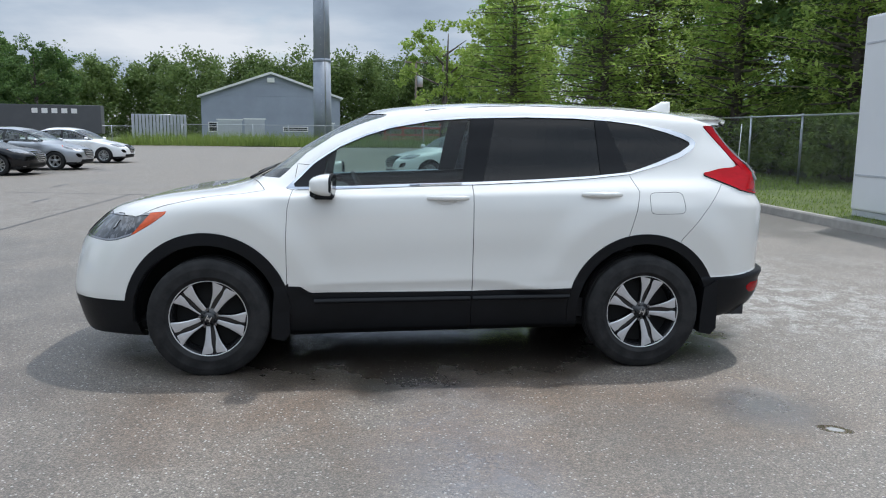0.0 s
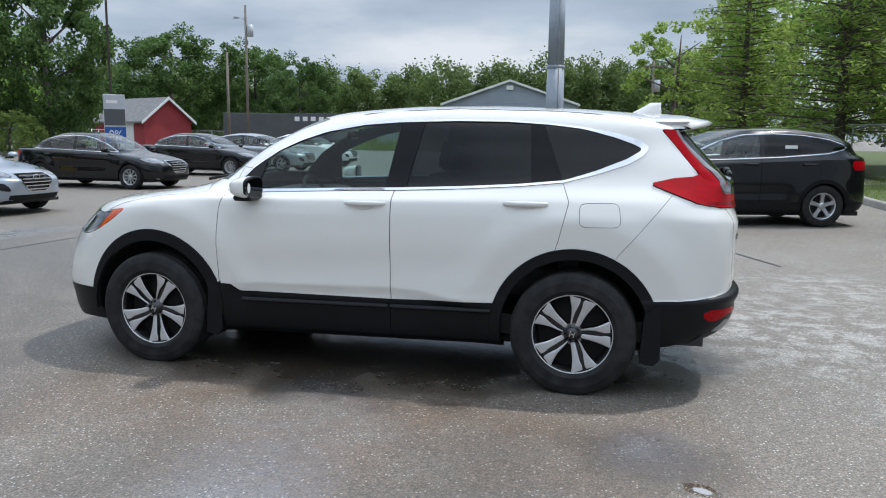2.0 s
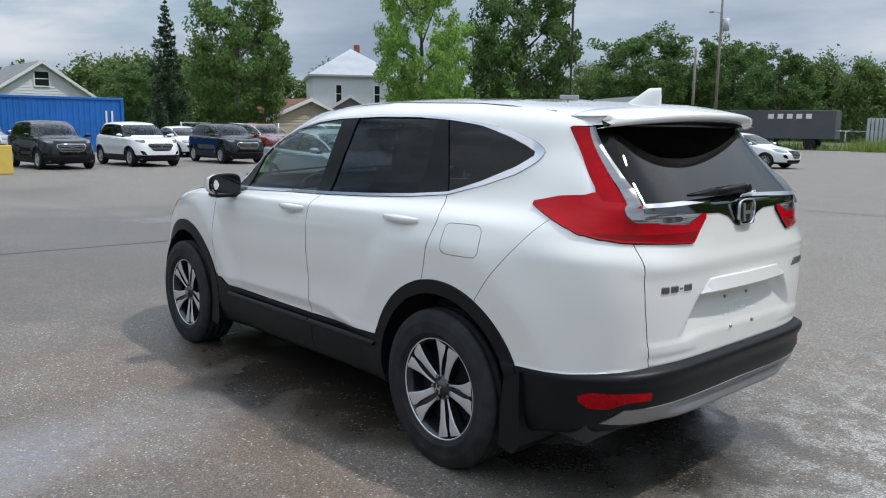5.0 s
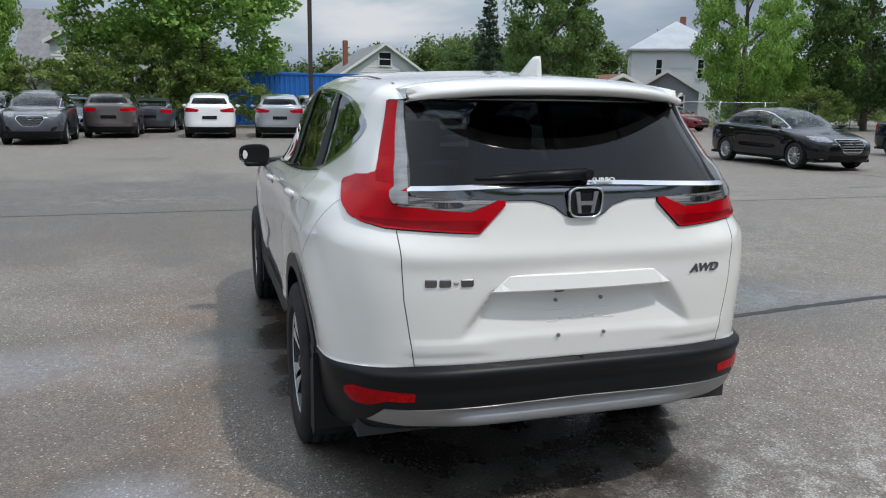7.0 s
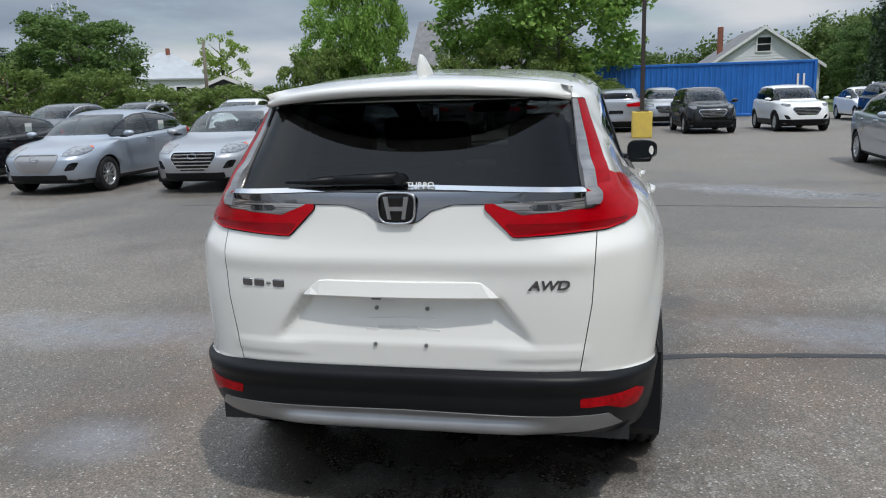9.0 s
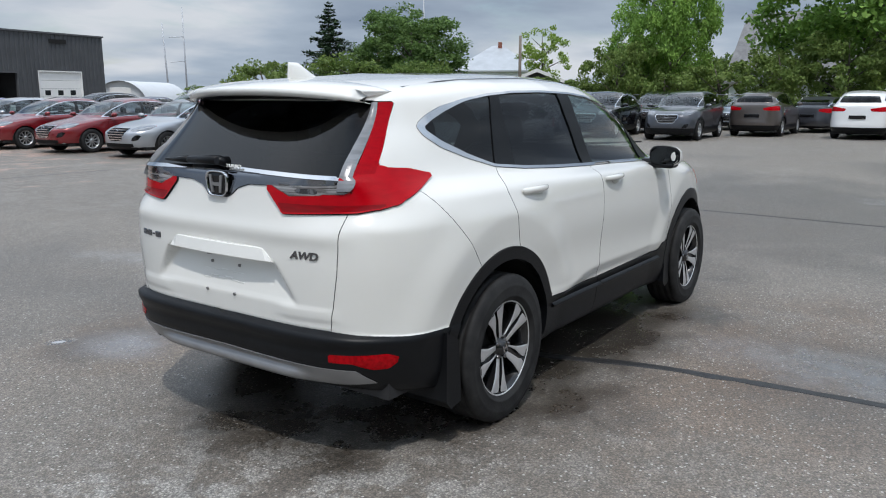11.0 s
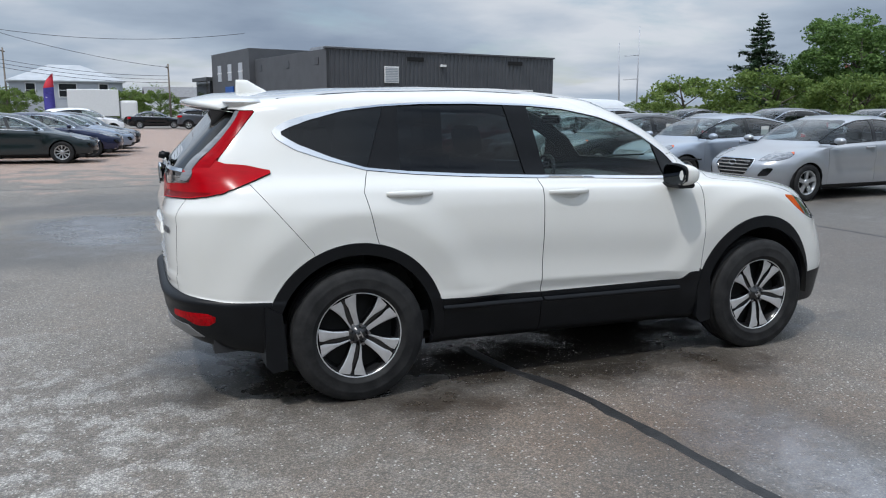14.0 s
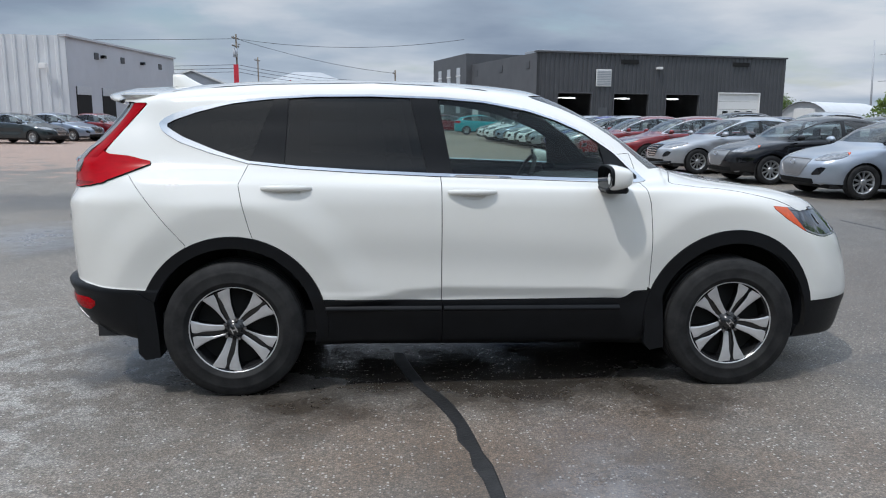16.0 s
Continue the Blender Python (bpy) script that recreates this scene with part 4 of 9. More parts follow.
    idx, V, F = {}, [], []
    for f, l in zip(sh.F, sh.lab):
        if l in keep or l.startswith(pref):
            g = []
            for i in f:
                if i not in idx:
                    idx[i] = len(V)
                    V.append(np.array(sh.V[i]) - sh.N[i] * 0.008)
                g.append(idx[i])
            F.append(tuple(g))
    mesh_object("inner_skin", V, F, PLASTIC_IN, car)

    # underbody and wheel wells
    bm = bmesh.new()
    add_box(bm, (-1.95, -0.74, 0.235), (1.72, 0.74, 0.30), 0.02)
    part("underbody", bm, WELL, car)
    for cx in (AXF, AXR):
        for s in (-1, 1):
            prof = []
            n = 18
            for k in range(n + 1):
                a = math.radians(-6 + 192 * k / n)
                prof.append((cx + 0.432 * math.cos(a), HUBZ + 0.432 * math.sin(a)))
            v = [(x, s * 0.885, z) for x, z in prof] + [(x, s * 0.56, z) for x, z in prof]
            f = [(k, k + 1, n + 2 + k, n + 1 + k) for k in range(n)]
            f.append(tuple(range(n + 1, 2 * n + 2)))
            mesh_object("wheel_well", v, f, WELL, car)
            build_wheel(car, cx + (0.012 if cx < 0 else 0.0), s * (0.824 if cx < 0 else 0.812), 0.358, 0.235, 0.226, s, "twin", z=0.346 if cx < 0 else 0.353, tilt={(-1, -1): -28, (-1, 1): 43, (1, -1): -15, (1, 1): 24}[(1 if cx > 0 else -1, s)])
            # mud flap behind the wheel
            bm = bmesh.new()
            x0 = cx + 0.43
            pts = [(x0 - 0.035, 0.50), (x0 + 0.05, 0.55), (x0 + 0.055, 0.24), (x0 + 0.02, 0.20), (x0 - 0.055, 0.215), (x0 - 0.05, 0.33)]
            a = [bm.verts.new((x, s * 0.905, z)) for x, z in pts]
            b = [bm.verts.new((x, s * 0.66, z)) for x, z in pts]
            bm.faces.new(a); bm.faces.new(list(reversed(b)))
            for k in range(len(pts)):
                j = (k + 1) % len(pts)
                bm.faces.new((a[j], a[k], b[k], b[j]))
            bmesh.ops.recalc_face_normals(bm, faces=bm.faces)
            part("mud_flap", bm, PLASTIC, car, "black moulded mud flap")

    roof = sh.xyz()
    roof = roof[(roof[:, 2] > 1.5) & (roof[:, 1] >= 0.0)]
    # roof spoiler: a lip that carries the roof past the rear glass
    rows = []
    for y in np.linspace(-0.566, 0.566, 31):
        k = abs(y) / 0.566
        x1 = 2.105 - 0.185 * k ** 2.6
        z1 = 1.566 - 0.040 * k ** 2.6
        zr = 1.600 - 0.05 * k ** 2.2
        zf = float(np.mean(roof[np.argsort((roof[:, 0] - 1.74) ** 2 + (roof[:, 1] - abs(y)) ** 2)[:4], 2]))
        zr = min(zr, zf)
        th = 1 - k ** 3
        rows.append([(1.74, y, zf + 0.001), (1.93, y, 0.45 * zf + 0.55 * z1 + 0.016 - 0.004 * k), (x1 - 0.02, y, z1 + 0.004), (x1, y, z1 - 0.006), (x1 - 0.004, y, z1 - 0.024),
                     (x1 - 0.05, y, z1 - 0.030 - 0.006 * th), (1.95, y, zr - 0.035 - 0.040 * th), (1.86, y, zr - 0.035 - 0.060 * th)])
    V = [p for r in rows for p in r]
    nr_ = len(rows[0])
    F = [(i * nr_ + j, i * nr_ + j + 1, (i + 1) * nr_ + j + 1, (i + 1) * nr_ + j) for i in range(len(rows) - 1) for j in range(nr_ - 1)]
    F += [tuple(range(nr_)), tuple((len(rows) - 1) * nr_ + j for j in reversed(range(nr_)))]
    sp = mesh_object("roof_spoiler", V, F, paint, car, "white roof spoiler")
    mats = [paint, PLASTIC]
    sp.data.materials.append(PLASTIC)
    for k, p in enumerate(sp.data.polygons):
        if k < (len(rows) - 1) * (nr_ - 1) and k % (nr_ - 1) >= 5 and 2 <= k // (nr_ - 1) < len(rows) - 3:
            p.material_index = 1
    # shark-fin aerial
    bm = bmesh.new()
    rings_ = []
    for t in np.linspace(0, 1, 7):
        z = 1.590 + 0.092 * t
        x0, x1 = 1.530 + 0.200 * t ** 0.75, 1.800 - 0.006 * t
        w = 0.030 * (1 - t) ** 0.7 + 0.006
        rings_.append([bm.verts.new((x0 + (x1 - x0) * (0.5 - 0.5 * math.cos(a)), w * math.sin(a) * (1 if a < math.pi else 1), z)) for a in np.linspace(0, 2 * math.pi, 17)[:-1]])
    for i in range(6):
        for k in range(16):
            j = (k + 1) % 16
            bm.faces.new((rings_[i][k], rings_[i][j], rings_[i + 1][j], rings_[i + 1][k]))
    bm.faces.new(rings_[-1])
    bmesh.ops.recalc_face_normals(bm, faces=bm.faces)
    part("aerial_fin", bm, paint, car, "white shark-fin aerial", smooth=True)
    # roof rails' drip moulding
    for s in (-1, 1):
        V, F = [], []
        xs = np.linspace(-0.02, 1.66, 34)
        for x in xs:
            y = 0.565 - 0.045 * ((x - 0.8) / 2) ** 2
            near = np.argsort((roof[:, 0] - x) ** 2 + (roof[:, 1] - y) ** 2)[:6]
            z = float(np.mean(roof[near, 2])) + 0.004
            V += [(x, s * (y - 0.005), z - 0.001), (x, s * (y + 0.005), z - 0.006), (x, s * (y + 0.005), z - 0.016), (x, s * (y - 0.005), z - 0.014)]
        F = [(4 * i + k, 4 * i + (k + 1) % 4, 4 * i + 4 + (k + 1) % 4, 4 * i + 4 + k) for i in range(len(xs) - 1) for k in range(4)]
        mesh_object("roof_moulding", V, F, PLASTIC, car)

    # door mirrors
    for s in (-1, 1):
        bm = bmesh.new()
        r = bmesh.ops.create_uvsphere(bm, u_segments=24, v_segments=14, radius=1)
        for v in bm.verts:
            x, y, z = v.co
            sg = lambda t, p: math.copysign(abs(t) ** p, t)
            x, y, z = sg(x, 0.7), sg(y, 0.62), sg(z, 0.6)
            if x > 0.25:
                x = 0.25 + (x - 0.25) * 0.25
            taper = 1 - 0.25 * max(0, -x)
            v.co = (-0.62 + x * 0.095, s * (0.962 + y * 0.094), 1.142 + z * 0.064 * taper - 0.004 * y)
        ho = part("door_mirror", bm, paint, car, "white door mirror with black base", smooth=True)
        for name, mat, ry, rz, x0, x1, soft in (("mirror_surround", PLASTIC, 0.097, 0.066, -0.588, -0.577, 0.005), ("mirror_glass", MIRRORGLASS, 0.087, 0.056, -0.580, -0.574, 0.001)):
            bm = bmesh.new()
            loops, n = [], 40
            for x, shrink in ((x0, 0.0), (x1 - soft, 0.0), (x1, soft)):
                loops.append([])
                for k in range(n):
                    c, q = math.cos(2 * math.pi * k / n), math.sin(2 * math.pi * k / n)
                    y = math.copysign(abs(c) ** 0.55, c) * (ry - shrink)
                    z = math.copysign(abs(q) ** 0.60, q) * (rz - shrink) * (1 - 0.13 * max(0, y) / ry)
                    loops[-1].append(bm.verts.new((x - 0.12 * y, s * (0.960 + y), 1.142 + z)))
            for a, b in zip(loops, loops[1:]):
                for k in range(n):
                    bm.faces.new((a[k], a[(k + 1) % n], b[(k + 1) % n], b[k]))
            bm.faces.new(loops[-1])
            bm.faces.new(loops[0])
            bmesh.ops.recalc_face_normals(bm, faces=bm.faces)
            part(name, bm, mat, ho)
        bm = bmesh.new()
        add_box(bm, (-0.72, -0.09, -0.033), (-0.60, 0.085, 0.0), 0.012, Matrix.Translation((0.03, s * 0.935, 1.095)))
        add_box(bm, (-0.745, -0.085, -0.02), (-0.655, 0.085, 0.028), 0.012, Matrix.Translation((0.03, s * 0.845, 1.085)))
        part("mirror_base", bm, PLASTIC, ho)

    # door handles with their finger recess
    for s in (-1, 1):
        for xa, z, ysurf in ((0.10, 1.063, 0.906), (1.045, 1.085, 0.894)):
            bm = bmesh.new()
            n = 14
            prev = None
            for k in range(n + 1):
                t = k / n
                x = xa - 0.128 + 0.256 * t
                lift = 0.030 * math.sin(math.pi * min(1, max(0, t))) ** 0.55 + 0.004
                h = 0.016 * (0.55 + 0.45 * math.sin(math.pi * t) ** 0.5)
                row = [bm.verts.new((x, s * (ysurf + o * lift), z + q * h)) for o, q in ((0.2, 1.0), (0.75, 0.95), (1.0, 0.45), (1.0, -0.5), (0.7, -1.0), (0.1, -0.9))]
                if prev:
                    for j in range(5):
                        bm.faces.new((prev[j], prev[j + 1], row[j + 1], row[j]))
                prev = row
            bmesh.ops.recalc_face_normals(bm, faces=bm.faces)
            part("door_handle", bm, paint, car, smooth=True)
            v, f = [], []
            for k, (rr, dp) in enumerate(((1.0, 0.0025), (0.75, -0.004), (0.4, -0.010), (0.02, -0.012))):
                for i in range(20):
                    a = 2 * math.pi * i / 20
                    v.append((xa - 0.01 + 0.062 * rr * math.cos(a), s * (ysurf + 0.004 + dp), z - 0.016 + 0.024 * rr * math.sin(a)))
            for k in range(3):
                for i in range(20):
                    j = (i + 1) % 20
                    q = (k * 20 + i, k * 20 + j, (k + 1) * 20 + j, (k + 1) * 20 + i)
                    f.append(q if s > 0 else tuple(reversed(q)))
            mesh_object("handle_cup", v, f, paint, car)

    # tailgate furniture: emblem, lettering, wiper, screws, tape marks
    bm = bmesh.new()
    add_box(bm, (2.222, -0.062, 1.113), (2.236, 0.062, 1.215), 0.018, seg=2)
    em = part("emblem", bm, GLOSSBLACK, gate_ob, "black emblem plate with a bright letter-like mark")
    for nm, lo, hi in (("emblem_frame", 0, 0),):
        V, F = [], []
        for k, (a, b) in enumerate(((0.066, 0.055), (0.060, 0.049))):
            for i in range(28):
                t = 2 * math.pi * i / 28
                c, s_ = math.copysign(abs(math.cos(t)) ** 0.5, math.cos(t)), math.copysign(abs(math.sin(t)) ** 0.5, math.sin(t))
                V.append((2.240, a * c * (1.0 + 0.06 * s_), 1.164 + b * s_))
        V += [(2.228, y, z) for _, y, z in V]
        for i in range(28):
            j = (i + 1) % 28
            F += [(i, j, 28 + j, 28 + i), (56 + i, 56 + j, j, i), (28 + i, 28 + j, 84 + j, 84 + i)]
        mesh_object(nm, V, F, CHROME, em)
    bm = bmesh.new()
    for s in (-1, 1):
        q = [(s * 0.044, 1.202), (s * 0.028, 1.202), (s * 0.018, 1.127), (s * 0.030, 1.127)]
        a = [bm.verts.new((2.242, y, z)) for y, z in q]; b = [bm.verts.new((2.234, y, z)) for y, z in q]
        bm.faces.new(a)
        for k in range(4):
            bm.faces.new((a[k], b[k], b[(k + 1) % 4], a[(k + 1) % 4]))
    add_box(bm, (2.234, -0.027, 1.155), (2.242, 0.027, 1.169))
    bmesh.ops.recalc_face_normals(bm, faces=bm.faces)
    part("emblem_mark", bm, SATIN, em)
    A_ = sh.xyz()
    back = A_[(A_[:, 0] > 1.9) & (A_[:, 2] < 1.18)]

    def skin(y, z):
        d = (back[:, 1] - y) ** 2 + (back[:, 2] - z) ** 2
        k = np.argsort(d)[:5]
        w = 1 / (d[k] + 1e-6)
        return float((back[k, 0] * w).sum() / w.sum())

    def turn_at(y, z):
        return math.degrees(math.atan2(skin(y - 0.04, z) - skin(y + 0.04, z), 0.08))

    # model badge as plain bars
    for k, (y0, y1) in enumerate(((-0.578, -0.538), (-0.530, -0.490), (-0.482, -0.464), (-0.456, -0.412))):
        h = 0.0135 if k != 2 else 0.004
        ym = (y0 + y1) / 2
        m_ = Matrix.Translation((skin(ym, 0.900), ym, 0.900)) @ pose(0, 0, 0, 0, 0, turn_at(ym, 0.900))
        bm = bmesh.new()
        add_box(bm, (-0.004, -(y1 - y0) / 2, -h), (0.005, (y1 - y0) / 2, h), 0.003, m_)
        part("badge_bar", bm, DARKCHROME, gate_ob, "chrome bar of the model badge")
    yl = 0.438
    letters("AWD", (skin(0.50, 0.905) + 0.002, yl, 0.893), 0.043, DARKCHROME, gate_ob, "all_wheel_badge", shear=0.25, width=1.25, yaw=turn_at(0.50, 0.905), pivot=0.50)
    letters("TURBO", (2.208, 0.030, 1.234), 0.020, PAPER, gate_ob, "turbo_sticker", width=1.45, lean=28, bold=0.0)
    bm = bmesh.new()
    a, b = Vector((2.214, 0.005, 1.262)), Vector((2.196, -0.40, 1.248))
    for k, (p, q, r0, r1) in enumerate(((a, a.lerp(b, 0.55), 0.021, 0.017), (a.lerp(b, 0.55), b, 0.017, 0.005))):
        add_tube(bm, p, q, r0, r1, 8)
    add_tube(bm, (2.180, 0.010, 1.252), (2.236, 0.010, 1.262), 0.024, 0.017, 12)
    part("rear_wiper", bm, PLASTIC, gate_ob, "black rear wiper arm")
    for y in (-0.09, 0.09):
        for z in (0.812, 0.692):
            bm = bmesh.new()
            xx = skin(y, z) + 0.002
            add_tube(bm, (xx - 0.02, y, z), (xx + 0.004, y, z), 0.007, n=10)
            part("plate_screw", bm, STEELSCREW, gate_ob)
    for y, z, w_, h in ((-0.08, 0.780, 0.05, 0.0022), (0.0, 0.784, 0.022, 0.003), (0.075, 0.781, 0.05, 0.002), (-0.105, 0.738, 0.022, 0.006), (-0.06, 0.748, 0.024, 0.008),
                        (-0.012, 0.745, 0.022, 0.006), (0.035, 0.751, 0.024, 0.007), (0.075, 0.744, 0.020, 0.005), (0.115, 0.741, 0.022, 0.005)):
        part("tape_mark", box_bm((skin(y, z) - 0.004, y - w_, z - h), (skin(y, z) + 0.0012, y + w_, z + h), 0.001), PAPER, gate_ob, "torn white tape mark")
    # painted ledge over the plate recess
    rows = []
    bm = bmesh.new()
    ys = np.linspace(-0.344, 0.344, 23)
    for y in ys:
        k = abs(y) / 0.344
        top = 0.919 - 0.053 * max(0.0, (k - 0.80) / 0.20) ** 1.3
        xs_ = 2.270 - 0.020 * k * k
        rows.append([bm.verts.new(q) for q in ((2.19, y, top - 0.002), (xs_ - 0.010, y, top), (xs_ - 0.004, y, top - 0.003), (xs_ + 0.009, y, 0.868), (xs_ + 0.006, y, 0.863), (2.17, y, 0.857))])
    for r0, r1 in zip(rows, rows[1:]):
        for j in range(5):
            bm.faces.new((r0[j], r0[j + 1], r1[j + 1], r1[j]))
    bm.faces.new(rows[0]); bm.faces.new(list(reversed(rows[-1])))
    bmesh.ops.recalc_face_normals(bm, faces=bm.faces)
    part("plate_ledge", bm, paint, gate_ob, "white ledge over the plate recess")
    bm = bmesh.new()
    add_box(bm, (2.19, -0.105, 0.846), (2.235, -0.065, 0.862), 0.005)
    part("reverse_camera", bm, GLOSSBLACK, gate_ob, "small black reversing camera")
    for s in (-1, 1):
        for x0, x1 in ((-0.70, 0.243), (0.257, 0.86)):
            V, F = [], []
            xs = np.linspace(x0, x1, 16)
            for x in xs:
                z = 0.447 + 0.010 * x
                V += [(x, s * 0.900, z - 0.014), (x, s * 0.921, z - 0.006), (x, s * 0.923, z + 0.003), (x, s * 0.905, z + 0.016)]
            F = [(4 * i + k, 4 * i + k + 1, 4 * i + 5 + k, 4 * i + 4 + k) for i in range(15) for k in range(3)]
            mesh_object("cladding_ridge", V, F, PLASTIC, car)
    bm = bmesh.new()
    add_tube(bm, (1.80, -0.50, 0.345), (2.10, -0.50, 0.338), 0.020, n=16, caps=False)
    part("exhaust_tip", bm, SATIN, car)

    # cabin: dashboard, wheel, seats, rear-view mirror
    bm = bmesh.new()
    add_box(bm, (-1.05, -0.74, 0.62), (-0.52, 0.74, 1.06), 0.08, seg=2)
    add_box(bm, (-0.66, -0.16, 0.5), (0.05, 0.16, 0.72), 0.04)
    part("dashboard", bm, PLASTIC_IN, car)
    ring_v, ring_f = [], []
    for i in range(28):
        a = 2 * math.pi * i / 28
        for j in range(8):
            b = 2 * math.pi * j / 8
            r = 0.18 + 0.014 * math.cos(b)
            ring_v.append((0.014 * math.sin(b), r * math.cos(a), r * math.sin(a)))
    for i in range(28):
        for j in range(8):
            ring_f.append((i * 8 + j, ((i + 1) % 28) * 8 + j, ((i + 1) % 28) * 8 + (j + 1) % 8, i * 8 + (j + 1) % 8))
    st = mesh_object("steering_wheel", ring_v, ring_f, PLASTIC_IN, car)
    st.matrix_basis = pose(-0.40, -0.37, 1.02, 0, -25, 0)
    bm = bmesh.new()
    add_box(bm, (-0.02, -0.17, -0.03), (0.0, 0.17, 0.03), 0.01)
    add_box(bm, (-0.03, -0.06, -0.07), (0.01, 0.06, 0.05), 0.02)
    part("wheel_spoke", bm, PLASTIC_IN, st)
    for x0, ys in ((0.10, (-0.37, 0.37)), (1.02, (-0.42, 0.0, 0.42))):
        for y in ys:
            bm = bmesh.new()
            w = 0.25 if x0 < 0.5 else 0.21
            add_box(bm, (x0 - 0.28, y - w, 0.50), (x0 + 0.26, y + w, 0.68), 0.06, seg=2)
            add_box(bm, (-0.07, -w, 0), (0.08, w, 0.62), 0.06, Matrix.Translation((x0 + 0.24, y, 0.62)) @ pose(0, 0, 0, 0, 12, 0), seg=2)
            add_box(bm, (-0.05, -0.13, 0.66), (0.06, 0.13, 0.84), 0.05, Matrix.Translation((x0 + 0.24, y, 0.60)) @ pose(0, 0, 0, 0, 12, 0), seg=2)
            part("seat", bm, SEATCLOTH, car)
    bm = bmesh.new()
    add_box(bm, (-0.30, -0.12, 1.42), (-0.27, 0.12, 1.48), 0.02)
    part("inner_mirror", bm, PLASTIC_IN, car)
    bm = bmesh.new()
    add_box(bm, (-0.90, -0.78, 0.30), (2.05, 0.78, 0.42))
    part("cabin_floor", bm, PLASTIC_IN, car)
    # wiper cowl
    for a, b in (((-1.10, -0.55, 1.16), (-1.02, 0.05, 1.205)), ((-1.13, 0.05, 1.16), (-1.05, 0.62, 1.20))):
        bm = bmesh.new()
        add_tube(bm, a, b, 0.010, 0.006, 6)
        part("windscreen_wiper", bm, PLASTIC, car)
    return car


def letters(text, at, size, mat, parent, name, shear=0.0, width=1.0, lean=0.0, yaw=0.0, pivot=None, bold=0.03):
    """Raised lettering that faces +x, converted to a mesh."""
    cu = bpy.data.curves.new(name, "FONT")
    cu.body = text
    cu.size = size
    cu.extrude = 0.002
    cu.shear = shear
    cu.offset = size * bold
    tmp = bpy.data.objects.new(name, cu)
    scene.collection.objects.link(tmp)
    dg = bpy.context.evaluated_depsgraph_get()
    me = bpy.data.meshes.new_from_object(tmp.evaluated_get(dg))
    bpy.data.objects.remove(tmp)
    me.materials.clear()
    me.materials.append(mat)
    ob = new(name, me)
    ob.parent = parent
    # text x runs along +y, text up along +z, normal to +x
    pv = Vector((0, (at[1] - pivot) if pivot is not None else 0, 0))
    ob.matrix_basis = Matrix.Translation(Vector(at) - pv) @ pose(0, 0, 0, 0, 0, yaw) @ Matrix.Translation(pv) @ pose(0, 0, 0, 0, -lean, 0) @ Matrix(((0, 0, 1, 0), (width, 0, 0, 0), (0, 1, 0, 0), (0, 0, 0, 1)))
    return ob


build_hero()

